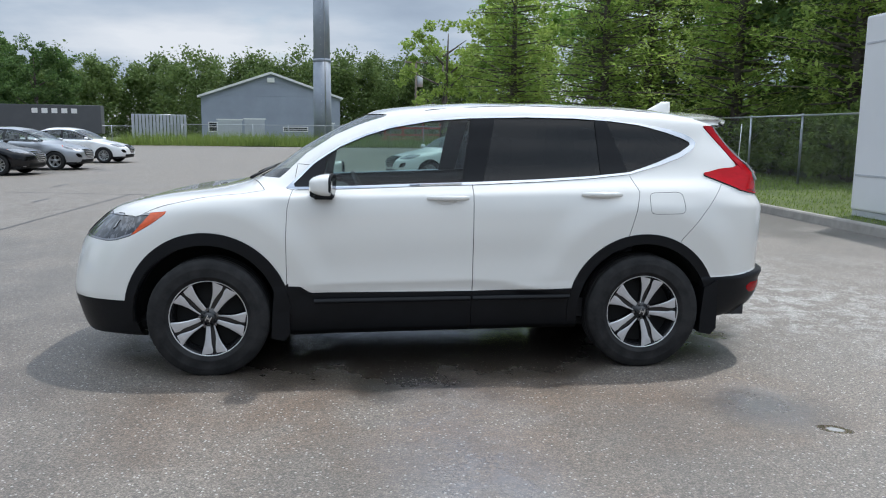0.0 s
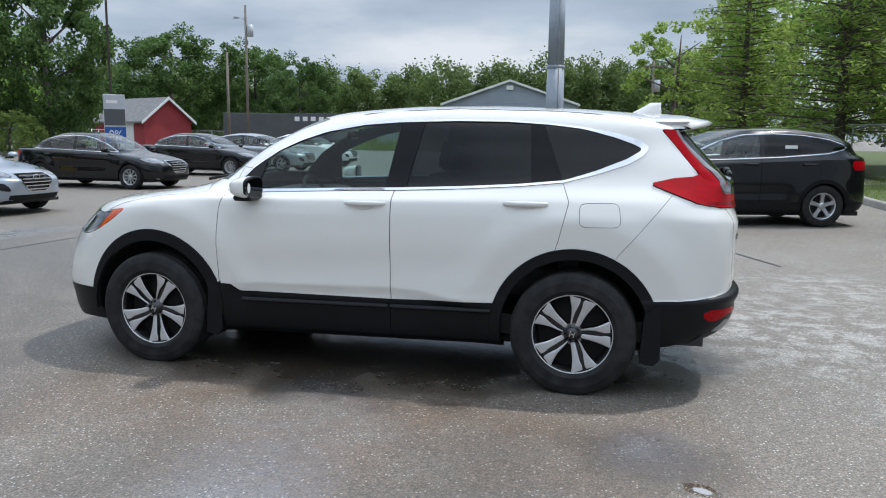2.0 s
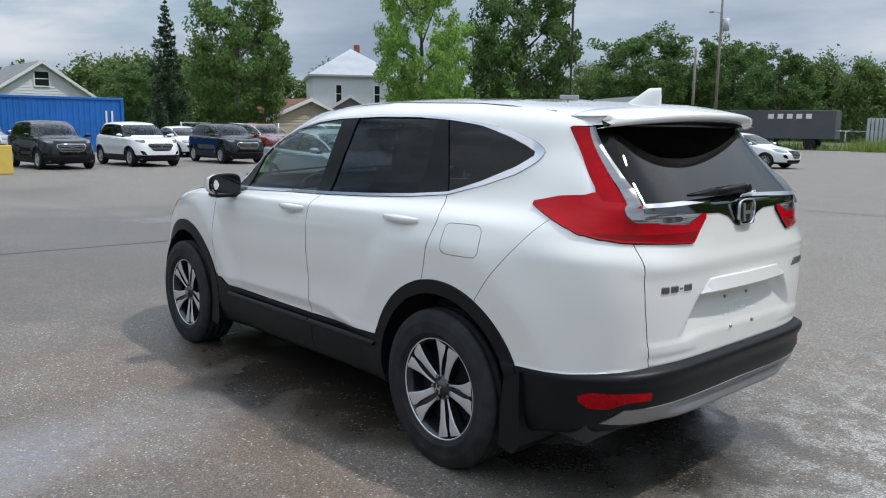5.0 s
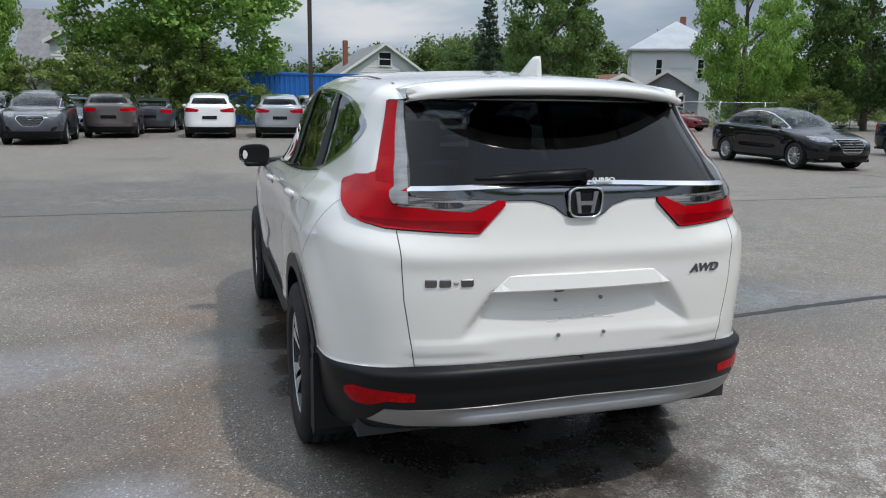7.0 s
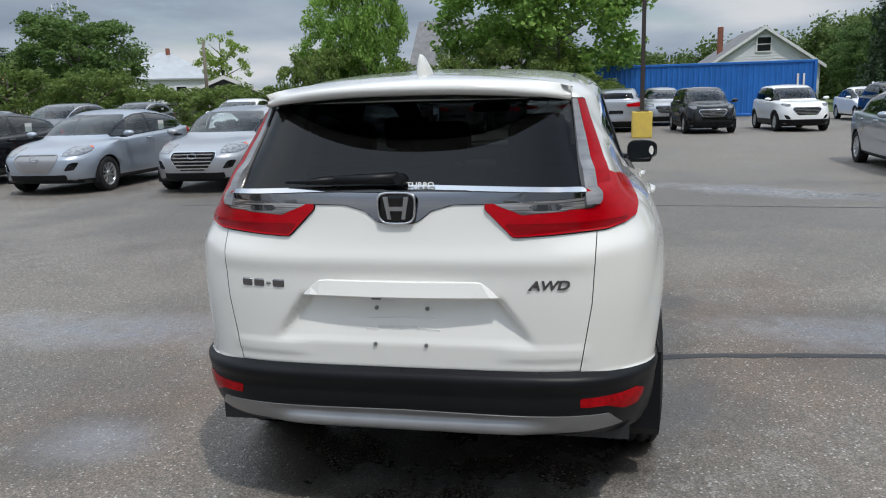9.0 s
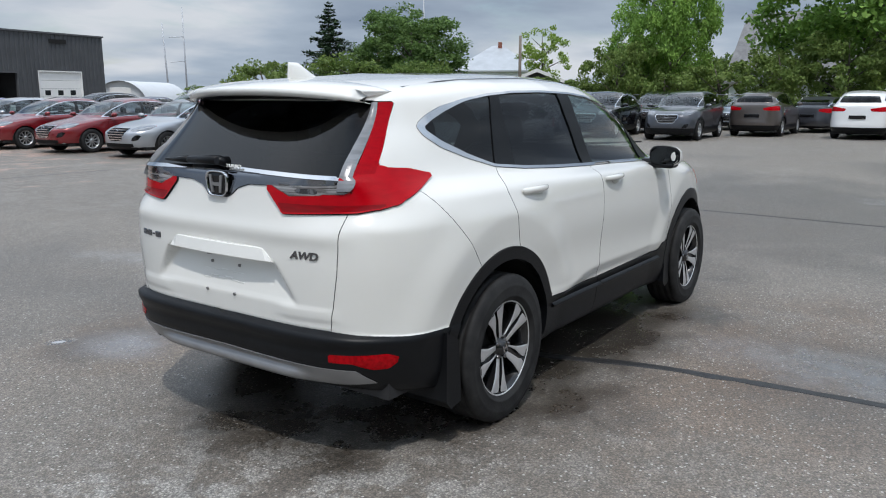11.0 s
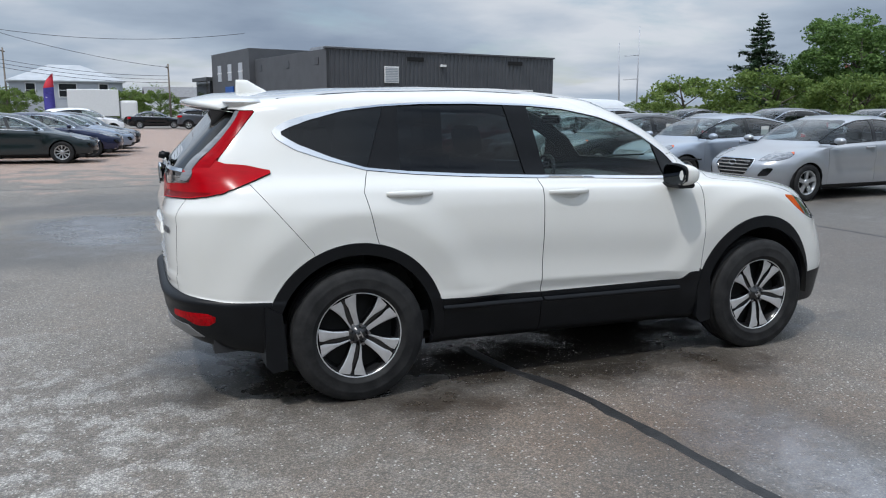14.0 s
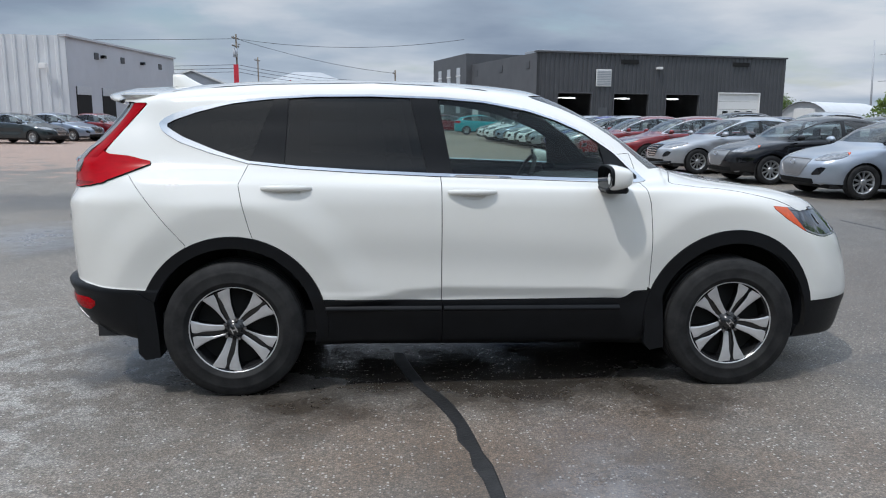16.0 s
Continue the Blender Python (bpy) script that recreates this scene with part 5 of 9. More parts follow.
# ---- parked cars ----
KINDS = {
    # length, half width, front axle, rear axle, tyre radius, rim radius; then heights and lengths along the body
    "sedan": dict(xf=-2.30, xr=2.30, W=0.895, af=-1.42, ar=1.28, R=0.318, rim=0.205, tw=0.20, spokes="ten",
                  hood=0.70, cowl=(-1.12, 0.955), beltz=[(-1.2, 0.93), (-0.9, 0.925), (0.9, 0.985), (1.9, 1.03), (2.3, 1.035)], tail=(1.78, 1.045), mid=(-0.70, 1.55, 1.20, 0.755),
                  top=(-0.22, 1.12, 0.60, [(-0.3, 1.375), (0, 1.375), (0.4, 1.395), (1.2, 1.335)]), roof=[(-0.2, 1.40), (0.2, 1.425), (0.7, 1.425), (1.2, 1.375)], roofx=(-0.10, 1.02), shoulder_r=1.02, aA=(-0.95, -0.52, -0.05),
                  win=[(-0.98, 0.935), (-0.62, 1.15), (-0.30, 1.28), (0.0, 1.345), (0.4, 1.362), (0.9, 1.33), (1.25, 1.25), (1.55, 1.12), (1.68, 1.03), (1.30, 1.005), (0.5, 0.98), (-0.4, 0.945)],
                  pill=(0.20, 1.12), clad=False, gw=0.36, gz=(0.42, 0.72), hl=[(-1.60, 0.80), (-1.85, 0.785), (-2.6, 0.745), (-2.6, 0.655), (-2.0, 0.66), (-1.85, 0.70)],
                  tl=[(0.40, 0.94), (0.40, 0.86), (0.70, 0.80), (1.2, 0.80), (1.2, 0.98), (0.70, 0.97)], tlx=1.95, rg=[(-2, 1.075), (0.62, 1.085), (0.52, 1.30), (-2, 1.335)]),
    "hatch": dict(xf=-2.22, xr=2.22, W=0.905, af=-1.38, ar=1.32, R=0.315, rim=0.205, tw=0.20, spokes="five",
                  hood=0.72, cowl=(-1.16, 0.97), beltz=[(-1.2, 0.94), (-0.9, 0.935), (0.9, 1.00), (1.7, 1.05), (2.2, 1.06)], tail=(2.06, 1.065), mid=(-0.72, 1.92, 1.22, 0.755),
                  top=(-0.22, 1.66, 0.60, [(-0.3, 1.38), (0, 1.38), (0.4, 1.405), (1.0, 1.37), (1.8, 1.25)]), roof=[(-0.2, 1.41), (0.2, 1.435), (0.7, 1.435), (1.7, 1.29)], roofx=(-0.10, 1.52), shoulder_r=1.05, aA=(-0.98, -0.53, -0.05),
                  win=[(-1.00, 0.95), (-0.62, 1.17), (-0.30, 1.29), (0.0, 1.355), (0.4, 1.375), (0.9, 1.345), (1.35, 1.27), (1.65, 1.16), (1.70, 1.09), (1.30, 1.035), (0.5, 1.00), (-0.4, 0.96)],
                  pill=(0.22, 1.14), clad=False, gw=0.40, gz=(0.40, 0.70), hl=[(-1.55, 0.84), (-1.80, 0.82), (-2.6, 0.775), (-2.6, 0.665), (-1.95, 0.68), (-1.75, 0.735)],
                  tl=[(0.45, 0.98), (0.42, 0.88), (0.70, 0.84), (1.2, 0.84), (1.2, 1.03), (0.70, 1.02)], tlx=1.75, rg=[(-2, 1.09), (0.62, 1.10), (0.53, 1.24), (-2, 1.27)]),
    "suv": dict(xf=-2.22, xr=2.24, W=0.915, af=-1.34, ar=1.33, R=0.352, rim=0.222, tw=0.225, spokes="five",
                hood=0.90, cowl=(-1.18, 1.115), beltz=[(-1.2, 1.08), (-0.9, 1.075), (0.9, 1.15), (1.7, 1.215), (2.2, 1.22)], tail=(2.10, 1.21), mid=(-0.78, 2.02, 1.38, 0.775),
                top=(-0.33, 1.86, 0.635, [(-0.4, 1.555), (0, 1.555), (0.5, 1.58), (1.2, 1.56), (1.9, 1.48)]), roof=[(-0.3, 1.59), (0.2, 1.625), (0.8, 1.63), (1.9, 1.54)], roofx=(-0.22, 1.80), shoulder_r=1.14, aA=(-0.98, -0.58, -0.14),
                win=[(-1.00, 1.09), (-0.66, 1.31), (-0.36, 1.44), (0.0, 1.525), (0.5, 1.545), (1.0, 1.525), (1.45, 1.46), (1.70, 1.38), (1.78, 1.30), (1.40, 1.215), (0.6, 1.15), (-0.4, 1.105)],
                pill=(0.22, 1.15), clad=True, gw=0.38, gz=(0.58, 0.86), hl=[(-1.58, 1.00), (-1.85, 0.965), (-2.6, 0.92), (-2.6, 0.83), (-1.95, 0.835), (-1.75, 0.90)],
                tl=[(0.36, 1.04), (0.40, 0.955), (0.72, 0.95), (1.2, 0.95), (1.2, 1.13), (0.72, 1.10)], tlx=1.80, rg=[(-2, 1.235), (0.64, 1.245), (0.55, 1.46), (-2, 1.485)]),
    "minisuv": dict(xf=-2.03, xr=2.02, W=0.880, af=-1.26, ar=1.25, R=0.328, rim=0.210, tw=0.205, spokes="seven",
                    hood=0.90, cowl=(-1.12, 1.075), beltz=[(-1.2, 1.03), (-0.9, 1.03), (0.9, 1.08), (1.6, 1.11), (2.0, 1.12)], tail=(1.92, 1.12), mid=(-0.78, 1.86, 1.33, 0.765),
                    top=(-0.42, 1.76, 0.66, [(-0.4, 1.51), (0, 1.515), (0.5, 1.53), (1.2, 1.52), (1.8, 1.47)]), roof=[(-0.4, 1.545), (0.2, 1.575), (0.8, 1.58), (1.8, 1.51)], roofx=(-0.32, 1.70), shoulder_r=1.06, aA=(-0.95, -0.62, -0.24),
                    win=[(-0.98, 1.05), (-0.70, 1.24), (-0.45, 1.39), (-0.15, 1.475), (0.4, 1.495), (1.0, 1.48), (1.40, 1.44), (1.55, 1.40), (1.52, 1.16), (1.30, 1.115), (0.6, 1.09), (-0.4, 1.06)],
                    pill=(0.18, 1.02), clad=True, gw=0.46, gz=(0.58, 0.82), hl=[(-1.50, 0.97), (-1.75, 0.95), (-2.6, 0.93), (-2.6, 0.85), (-1.80, 0.85), (-1.62, 0.90)],
                    tl=[(0.46, 1.02), (0.46, 0.90), (0.72, 0.88), (1.2, 0.88), (1.2, 1.05), (0.72, 1.04)], tlx=1.60, rg=[(-2, 1.15), (0.62, 1.16), (0.56, 1.42), (-2, 1.45)]),
}


KINDS["ehatch"] = dict(KINDS["hatch"], spokes="ten")


def build_parked(kind, paint_name, m, label):
    K = KINDS[kind]
    W, xf, xr = K["W"], K["xf"], K["xr"]
    paint = PAINT[paint_name]
    car = empty("parked_" + {"sedan": "sedan", "hatch": "hatchback", "ehatch": "hatchback", "suv": "suv", "minisuv": "small_suv"}[kind], Matrix(), label, "car", "parked cars")
    cx, cz = K["cowl"]
    gx, gz = K["tail"]
    ma, mb, mz, mw = K["mid"]
    ta, tb, tw, tz = K["top"]
    ra, rb = K["roofx"]
    a1, a2, a3 = K["aA"]
    bl = K["beltz"]
    sh_z = [(xf, K["hood"] - 0.02), (-1.7, K["hood"] + 0.07), (-1.0, bl[1][1] - 0.055), (1.0, bl[2][1] - 0.055), (xr, K["shoulder_r"])]
    e = dict(mf=-0.95, mr=1.15, xa=-1.05, xb=1.72 if kind != "minisuv" else 1.55)
    rings = [
        ring(xf + 0.20, xr - 0.18, W - 0.10, [(-2, 0.20), (2, 0.22)], 3.6, 4, **e),
        ring(xf + 0.07, xr - 0.06, W - 0.03, [(-2, 0.23), (0, 0.24), (2, 0.28)], 3.6, 4, **e),
        ring(xf, xr, W - 0.005, [(-2, 0.44), (2, 0.48)], 3.6, 4.2, **e),
        ring(xf + 0.01, xr - 0.02, W + 0.004, [(-2, 0.60), (0, 0.66), (2, 0.68)], 3.4, 4.2, **e),
        ring(xf + 0.07, xr - 0.03, W, [(xf, K["hood"] - 0.06), (-1.4, 0.76), (0, 0.80), (xr, K["shoulder_r"] - 0.16)], 3.2, 4.2, **e),
        ring(xf + 0.17, xr - 0.045, W - 0.014, sh_z, 2.9, 4.0, bow=0.03, **e),
        ring(cx, gx, W - 0.055, [(cx, cz), *bl[1:-1], (gx, gz)], 3.0, 3.6, mf=-0.3, mr=1.0, xa=a1, xb=min(gx - 0.22, 1.66), bow=0.05),
        ring(ma, mb, mw, [(-2, mz), (2, mz)], 3.0, 3.6, mf=0.0, mr=0.9, xa=a2, xb=mb - 0.24, bow=0.06),
        ring(ta, tb, tw, tz, 2.8, 3.2, mf=0.3, mr=0.7, xa=a3, xb=tb - 0.22, bow=0.06),
        ring(ra, rb, tw - 0.08, [(x, z - 0.012) for x, z in K["roof"]], 2.6, 3.0, mf=0.3, mr=0.7, xa=ra + 0.22, xb=rb - 0.22, bow=0.04),
        ring(ra + 0.25, rb - 0.12, (tw - 0.08) * 0.5, [(x, z + 0.012) for x, z in K["roof"]], 2.2, 2.6, mf=0.35, mr=0.7, xa=0.30, xb=rb - 0.30, bow=0.0),
        ring(0.28, rb - 0.3, 0.001, [(x, z + 0.022) for x, z in K["roof"]], 2, 2, mf=0.4, mr=0.6, xa=0.34, xb=rb - 0.34, bow=0.0),
    ]
    sh = Shell(rings, [1, 3, 3, 3, 3, 6, 5, 5, 3, 4, 2], (26, 46, 18))

    def sculpt(A):
        x, y, z = A[:, 0], A[:, 1], A[:, 2]
        side = smoothstep(0.55, 0.8, y)
        for c in (K["af"], K["ar"]):
            r = np.hypot(x - c, z - K["R"])
            y = y + side * 0.018 * smoothstep(K["R"] + 0.24, K["R"] + 0.10, r) * smoothstep(0.35, 0.5, z)
        y = y - side * 0.018 * np.exp(-((z - 0.58) / 0.09) ** 2) * smoothstep(-0.95, -0.6, x) * smoothstep(0.9, 0.6, x)
        return np.stack([x, y, z], 1)

    sh.move(sculpt)
    XZ, YZ = (lambda A: A[:, [0, 2]]), (lambda A: A[:, [1, 2]])
    low = lambda A: (A[:, 1] > 0.5) & (A[:, 2] < 0.95)
    for c, t in ((K["af"], "f"), (K["ar"], "r")):
        sh.cut(lambda A: np.hypot(A[:, 0] - c, A[:, 2] - K["R"]) - (K["R"] + 0.030), "body", "hole", low)
        if K["clad"]:
            sh.cut(lambda A: np.hypot(A[:, 0] - c, A[:, 2] - K["R"]) - (K["R"] + 0.095), "body", "clad", low)
    if K["clad"]:
        sh.cut(lambda A: A[:, 2] - 0.42, "body", "clad")
    else:
        sh.cut(lambda A: A[:, 2] - 0.27, "body", "clad")
    upper = lambda A: (A[:, 1] > 0.42) & (A[:, 2] > K["beltz"][1][1] - 0.08) & (A[:, 0] < xr - 0.25)
    sh.cut(lambda A: sdf(XZ(A), K["win"]), "body", "bright", upper)
    sh.cut(lambda A: sdf(XZ(A), K["win"]) + 0.014, "bright", "pane_f", upper)
    p0, p1 = K["pill"]
    sh.cut(lambda A: p0 + 0.06 * (A[:, 2] - 1.0) - A[:, 0], "pane_f", "trim", upper)
    sh.cut(lambda A: p0 + 0.09 + 0.06 * (A[:, 2] - 1.0) - A[:, 0], "trim", "pane_r", lambda A: upper(A) & (sdf(XZ(A), K["win"]) < -0.010) & (A[:, 0] > p0 + 0.03))
    sh.cut(lambda A: sdf(YZ(A), rounded([(-2, cz + 0.02), (W - 0.17, cz + 0.03), (mw - 0.075, mz), (tw - 0.045, tz[0][1] - 0.03), (-2, tz[0][1] + 0.005)], 0.03)), "body", "screen", lambda A: (A[:, 0] < 0.15) & (A[:, 2] > cz - 0.02) & (A[:, 0] > cx - 0.1))
    sh.cut(lambda A: sdf(YZ(A), K["rg"]), "body", "rglass", lambda A: A[:, 0] > tb - 0.15)
    hl = K["hl"]
    sh.cut(lambda A: np.maximum(sdf(XZ(A), hl), K["gw"] + 0.05 - A[:, 1]), "body", "hl", lambda A: (A[:, 0] < -1.3) & (A[:, 1] > K["gw"] - 0.1))
    g0, g1 = K["gz"]
    gw = K["gw"]
    mouth = rounded([(-2, g0), (gw - 0.16, g0), (gw, (g0 + g1) / 2 + 0.06), (gw - 0.02, g1), (-2, g1)], 0.03)
    sh.cut(lambda A: sdf(YZ(A), mouth) - 0.016, ("body", "clad"), "surround", lambda A: A[:, 0] < xf + 0.55)
    sh.cut(lambda A: sdf(YZ(A), mouth), "surround", "grille", lambda A: A[:, 0] < xf + 0.55)
    sh.cut(lambda A: sdf(YZ(A), rounded([(0.50, 0.42), (0.66, 0.44), (0.72, 0.58), (0.60, 0.56)], 0.02)), ("body", "clad"), "vent", lambda A: A[:, 0] < xf + 0.7)
    sh.cut(lambda A: sdf(YZ(A), rounded([(-2, 0.27), (0.55, 0.27), (0.62, 0.36), (-2, 0.36)], 0.02)), ("body", "clad"), "intake", lambda A: A[:, 0] < xf + 0.5)
    sh.cut(lambda A: sdf(YZ(A), [(-2, 0.238), (0.62, 0.242), (0.74, 0.30), (0.72, 0.32), (0.60, 0.264), (-2, 0.262)]), ("body", "clad"), "lip", lambda A: A[:, 0] < xf + 0.6)
    sh.cut(lambda A: np.maximum(sdf(YZ(A), K["tl"]), K["tlx"] - A[:, 0]), "body", "tl", lambda A: (A[:, 0] > K["tlx"] - 0.2))
    if kind in ("hatch", "ehatch", "sedan"):
        sh.cut(lambda A: hl[0][0] - 0.055 - 0.9 * (hl[0][1] - A[:, 2]) - A[:, 0], "hl", "turn")
    sh.cut(lambda A: sdf(XZ(A), [(-0.92, 0.2), (-0.93, 1.2), (p0 + 0.03, 1.2), (p0 + 0.03, 0.2)]), "body", "door_f", lambda A: (A[:, 1] > 0.6) & (A[:, 2] < 1.2))
    sh.cut(lambda A: sdf(XZ(A), [(p0 + 0.03, 0.2), (p0 + 0.03, 1.3), (p1 + 0.12, 1.3), (p1 + 0.10, 0.85), (K["ar"] - K["R"] - 0.06, 0.5), (K["ar"] - K["R"] - 0.06, 0.2)]), "body", "door_r", lambda A: (A[:, 1] > 0.6) & (A[:, 2] < 1.2))
    sh.full({"trim", "bright", "pane_f", "pane_r", "hl", "turn", "tl", "door_f", "door_r", "vent"})
    sh.panel("body", "body", paint, car, gap=0.001, rim=0.01)
    sh.panel("clad", "lower_cladding", PLASTIC, car, offset=0.004 if K["clad"] else 0.0, rim=0.02)
    for s in ("l", "r"):
        sh.panel("trim_" + s, "pillar_trim", GLOSSBLACK, car, offset=0.001, rim=0.008)
        sh.panel("bright_" + s, "window_trim", CHROME if kind in ("sedan", "suv") else GLOSSBLACK, car, offset=0.002, rim=0.008)
    sh.panel("surround", "grille_surround", SATIN if kind == "ehatch" else CHROME, car, offset=0.006, rim=0.02)
    sh.panel("lip", "bumper_lip", SATIN, car, offset=0.006, rim=0.02)
    sh.panel("screen", "windscreen", GLASS_CAR, car, offset=-0.002, rim=0.0)
    sh.panel("rglass", "rear_window", GLASS_DARK, car, offset=-0.002, rim=0.0)
    closed = kind == "ehatch"
    gr = sh.panel("grille", "grille", SATIN if closed else GLOSSBLACK, car, offset=-0.004 if closed else -0.012, rim=0.02, text="smooth closed grille panel" if closed else "")
    sh.panel("intake", "lower_intake", WELL, car, offset=-0.010, rim=0.02)
    for s in ("l", "r"):
        sh.panel("pane_f_" + s, "side_window", GLASS_CAR, car, offset=-0.004, rim=0.0)
        sh.panel("pane_r_" + s, "side_window", GLASS_DARK if kind in ("suv", "minisuv") else GLASS_CAR, car, offset=-0.004, rim=0.0)
        h = sh.panel("hl_" + s, "head_lamp", HEADLENS, car, offset=0.001, gap=0.006, rim=0.02, text="clear head lamp", rim_mat=PLASTIC)
        sh.panel("turn_" + s, "turn_lamp", AMBER, h, offset=0.001, gap=0.004, rim=0.02)
        sh.panel("tl_" + s, "tail_lamp", REDLENS, car, offset=0.004, rim=0.02, text="red tail lamp")
        sh.panel("door_f_" + s, "front_door", paint, car, gap=0.0035, rim=0.012)
        sh.panel("door_r_" + s, "rear_door", paint, car, gap=0.0035, rim=0.012)
        sh.panel("vent_" + s, "fog_lamp_bezel", GLOSSBLACK, car, offset=-0.004, rim=0.015)
    # dark skin inside
    idx, V, F = {}, [], []
    for f, l in zip(sh.F, sh.lab):
        if l != "hole" and not l.startswith(("pane", "screen", "rglass")):
            q = []
            for i in f:
                if i not in idx:
                    idx[i] = len(V); V.append(np.array(sh.V[i]) - sh.N[i] * 0.016)
                q.append(idx[i])
            F.append(tuple(q))
    VA = np.array(V)
    belt = bl[1][1] - 0.02
    mesh_object("inner_skin", V, F, PLASTIC_IN, car, mats=[PLASTIC_IN, HEADLINER], midx=[1 if VA[list(f), 2].mean() > belt else 0 for f in F])
    # bars across the grille, its bright surround and emblem disc
    A = sh.xyz()
    front = A[(A[:, 0] < -1.4)]
    def nose(y, z):
        d = (front[:, 1] - y) ** 2 + (front[:, 2] - z) ** 2
        return float(front[np.argsort(d)[:6], 0].min())
    n_bars = 0 if closed else 5
    for k in range(n_bars):
        z = g0 + (g1 - g0) * (k + 0.5) / n_bars
        half = gw - 0.05 - (0.13 * max(0.0, 0.5 - (k + 0.5) / n_bars))
        bm = bmesh.new()
        prev = None
        for y in np.linspace(-half, half, 9):
            x = nose(abs(y), z)
            row = [bm.verts.new((x - 0.006, y, z + 0.011)), bm.verts.new((x - 0.006, y, z - 0.007)), bm.verts.new((x + 0.03, y, z - 0.007)), bm.verts.new((x + 0.03, y, z + 0.011))]
            if prev:
                for j in range(4):
                    bm.faces.new((prev[j], prev[(j + 1) % 4], row[(j + 1) % 4], row[j]))
            prev = row
        bmesh.ops.recalc_face_normals(bm, faces=bm.faces)
        part("grille_bar", bm, CHROME if kind in ("sedan", "hatch") else SATIN, gr)
    bm = bmesh.new()
    xe = nose(0, g1 - 0.06)
    for k in range(20):
        t = 2 * math.pi * k / 20
        t2 = 2 * math.pi * (k + 1) / 20
        add_tube(bm, (xe - 0.014, 0.075 * math.cos(t), g1 - 0.06 + 0.042 * math.sin(t)), (xe - 0.014, 0.075 * math.cos(t2), g1 - 0.06 + 0.042 * math.sin(t2)), 0.008, n=5, caps=False)
    part("emblem", bm, CHROME, gr)
    # mirrors and handles
    for s in (-1, 1):
        bm = bmesh.new()
        bmesh.ops.create_uvsphere(bm, u_segments=14, v_segments=8, radius=1)
        zb = bl[1][1] + 0.075
        for v in bm.verts:
            x, y, z = v.co
            if x > 0.2:
                x = 0.2 + (x - 0.2) * 0.3
            v.co = (a1 + 0.16 + x * 0.09, s * (W + 0.10 + y * 0.11), zb + z * 0.062)
        mo = part("door_mirror", bm, paint, car, smooth=True)
        part("mirror_glass", box_bm((a1 + 0.184, s * (W + 0.10) - 0.08, zb - 0.042), (a1 + 0.190, s * (W + 0.10) + 0.08, zb + 0.042), 0.01), MIRRORGLASS, mo)
        part("mirror_base", box_bm((a1 + 0.10, s * W - 0.07, zb - 0.07), (a1 + 0.20, s * W + 0.06, zb - 0.03), 0.01), PLASTIC, mo)
        for hx in (p0 - 0.14, p1 - 0.10):
            part("door_handle", box_bm((hx - 0.11, s * (W + 0.002) - 0.022, bl[2][1] - 0.13), (hx + 0.11, s * (W + 0.002) + 0.022, bl[2][1] - 0.095), 0.010), paint, car)
        for c in (K["af"], K["ar"]):
            build_wheel(car, c, s * (W - K["tw"] / 2 - 0.005), K["R"], K["tw"], K["rim"], s, K["spokes"], n=26)
            n = 10
            prof = [(c + (K["R"] + 0.04) * math.cos(math.radians(-20 + 220 * k / n)), K["R"] + (K["R"] + 0.04) * math.sin(math.radians(-20 + 220 * k / n))) for k in range(n + 1)]
            v = [(x, s * (W - 0.02), z) for x, z in prof] + [(x, s * 0.5, z) for x, z in prof]
            f = [(k, k + 1, n + 2 + k, n + 1 + k) for k in range(n)] + [tuple(range(n + 1, 2 * n + 2))]
            mesh_object("wheel_well", v, f, WELL, car)
    part("underbody", box_bm((xf + 0.3, -W + 0.12, 0.19), (xr - 0.25, W - 0.12, 0.26)), WELL, car)
    # plate panel, seats, dashboard
    part("rear_plate_panel", box_bm((xr - 0.02, -0.26, 0.70 if kind != "sedan" else 0.62), (xr + 0.006, 0.26, 0.82 if kind != "sedan" else 0.74), 0.01), GLOSSBLACK, car)
    for x0, ys in ((0.15, (-0.36, 0.36)), (1.0, (-0.38, 0.38))):
        for y in ys:
            bm = bmesh.new()
            zt = K["roof"][1][1]
            add_box(bm, (x0 - 0.25, y - 0.23, 0.35), (x0 + 0.25, y + 0.23, 0.55), 0.05)
            add_box(bm, (x0 + 0.14, y - 0.23, 0.5), (x0 + 0.30, y + 0.23, zt - 0.42), 0.05)
            add_box(bm, (x0 + 0.19, y - 0.12, zt - 0.46), (x0 + 0.29, y + 0.12, zt - 0.25), 0.04)
            part("seat", bm, GREYCLOTH, car)
    part("dashboard", box_bm((cx + 0.08, -0.68, 0.5), (cx + 0.62, 0.68, cz - 0.06), 0.06), PLASTIC_IN, car)
    part("price_sheet", box_bm((p0 + 0.45, -W + 0.115, bl[2][1] + 0.02), (p0 + 0.66, -W + 0.119, bl[2][1] + 0.20)), PAPER, car, "white paper sheet inside the window")
    car.matrix_basis = m
    return car


PROTO = {}


def park(kind, paint_name, x, y, heading, label):
    """A parked car whose middle stands at x, y and whose nose points along heading (degrees, 0 is +x)."""
    m = pose(x, y, 0, 0, 0, heading + 180)
    if kind not in PROTO:
        PROTO[kind] = build_parked(kind, paint_name, m, label)
        return PROTO[kind]
    src = PROTO[kind]
    ob = copy_thing(src, m)
    ob["label"] = label
    src_paint = {p for p in PAINT.values()}
    for c in ob.children_recursive:
        if c.type == "MESH" and c.data.materials and c.data.materials[0] in src_paint:
            c.material_slots[0].link = "OBJECT"
            c.material_slots[0].material = PAINT[paint_name]
    return ob


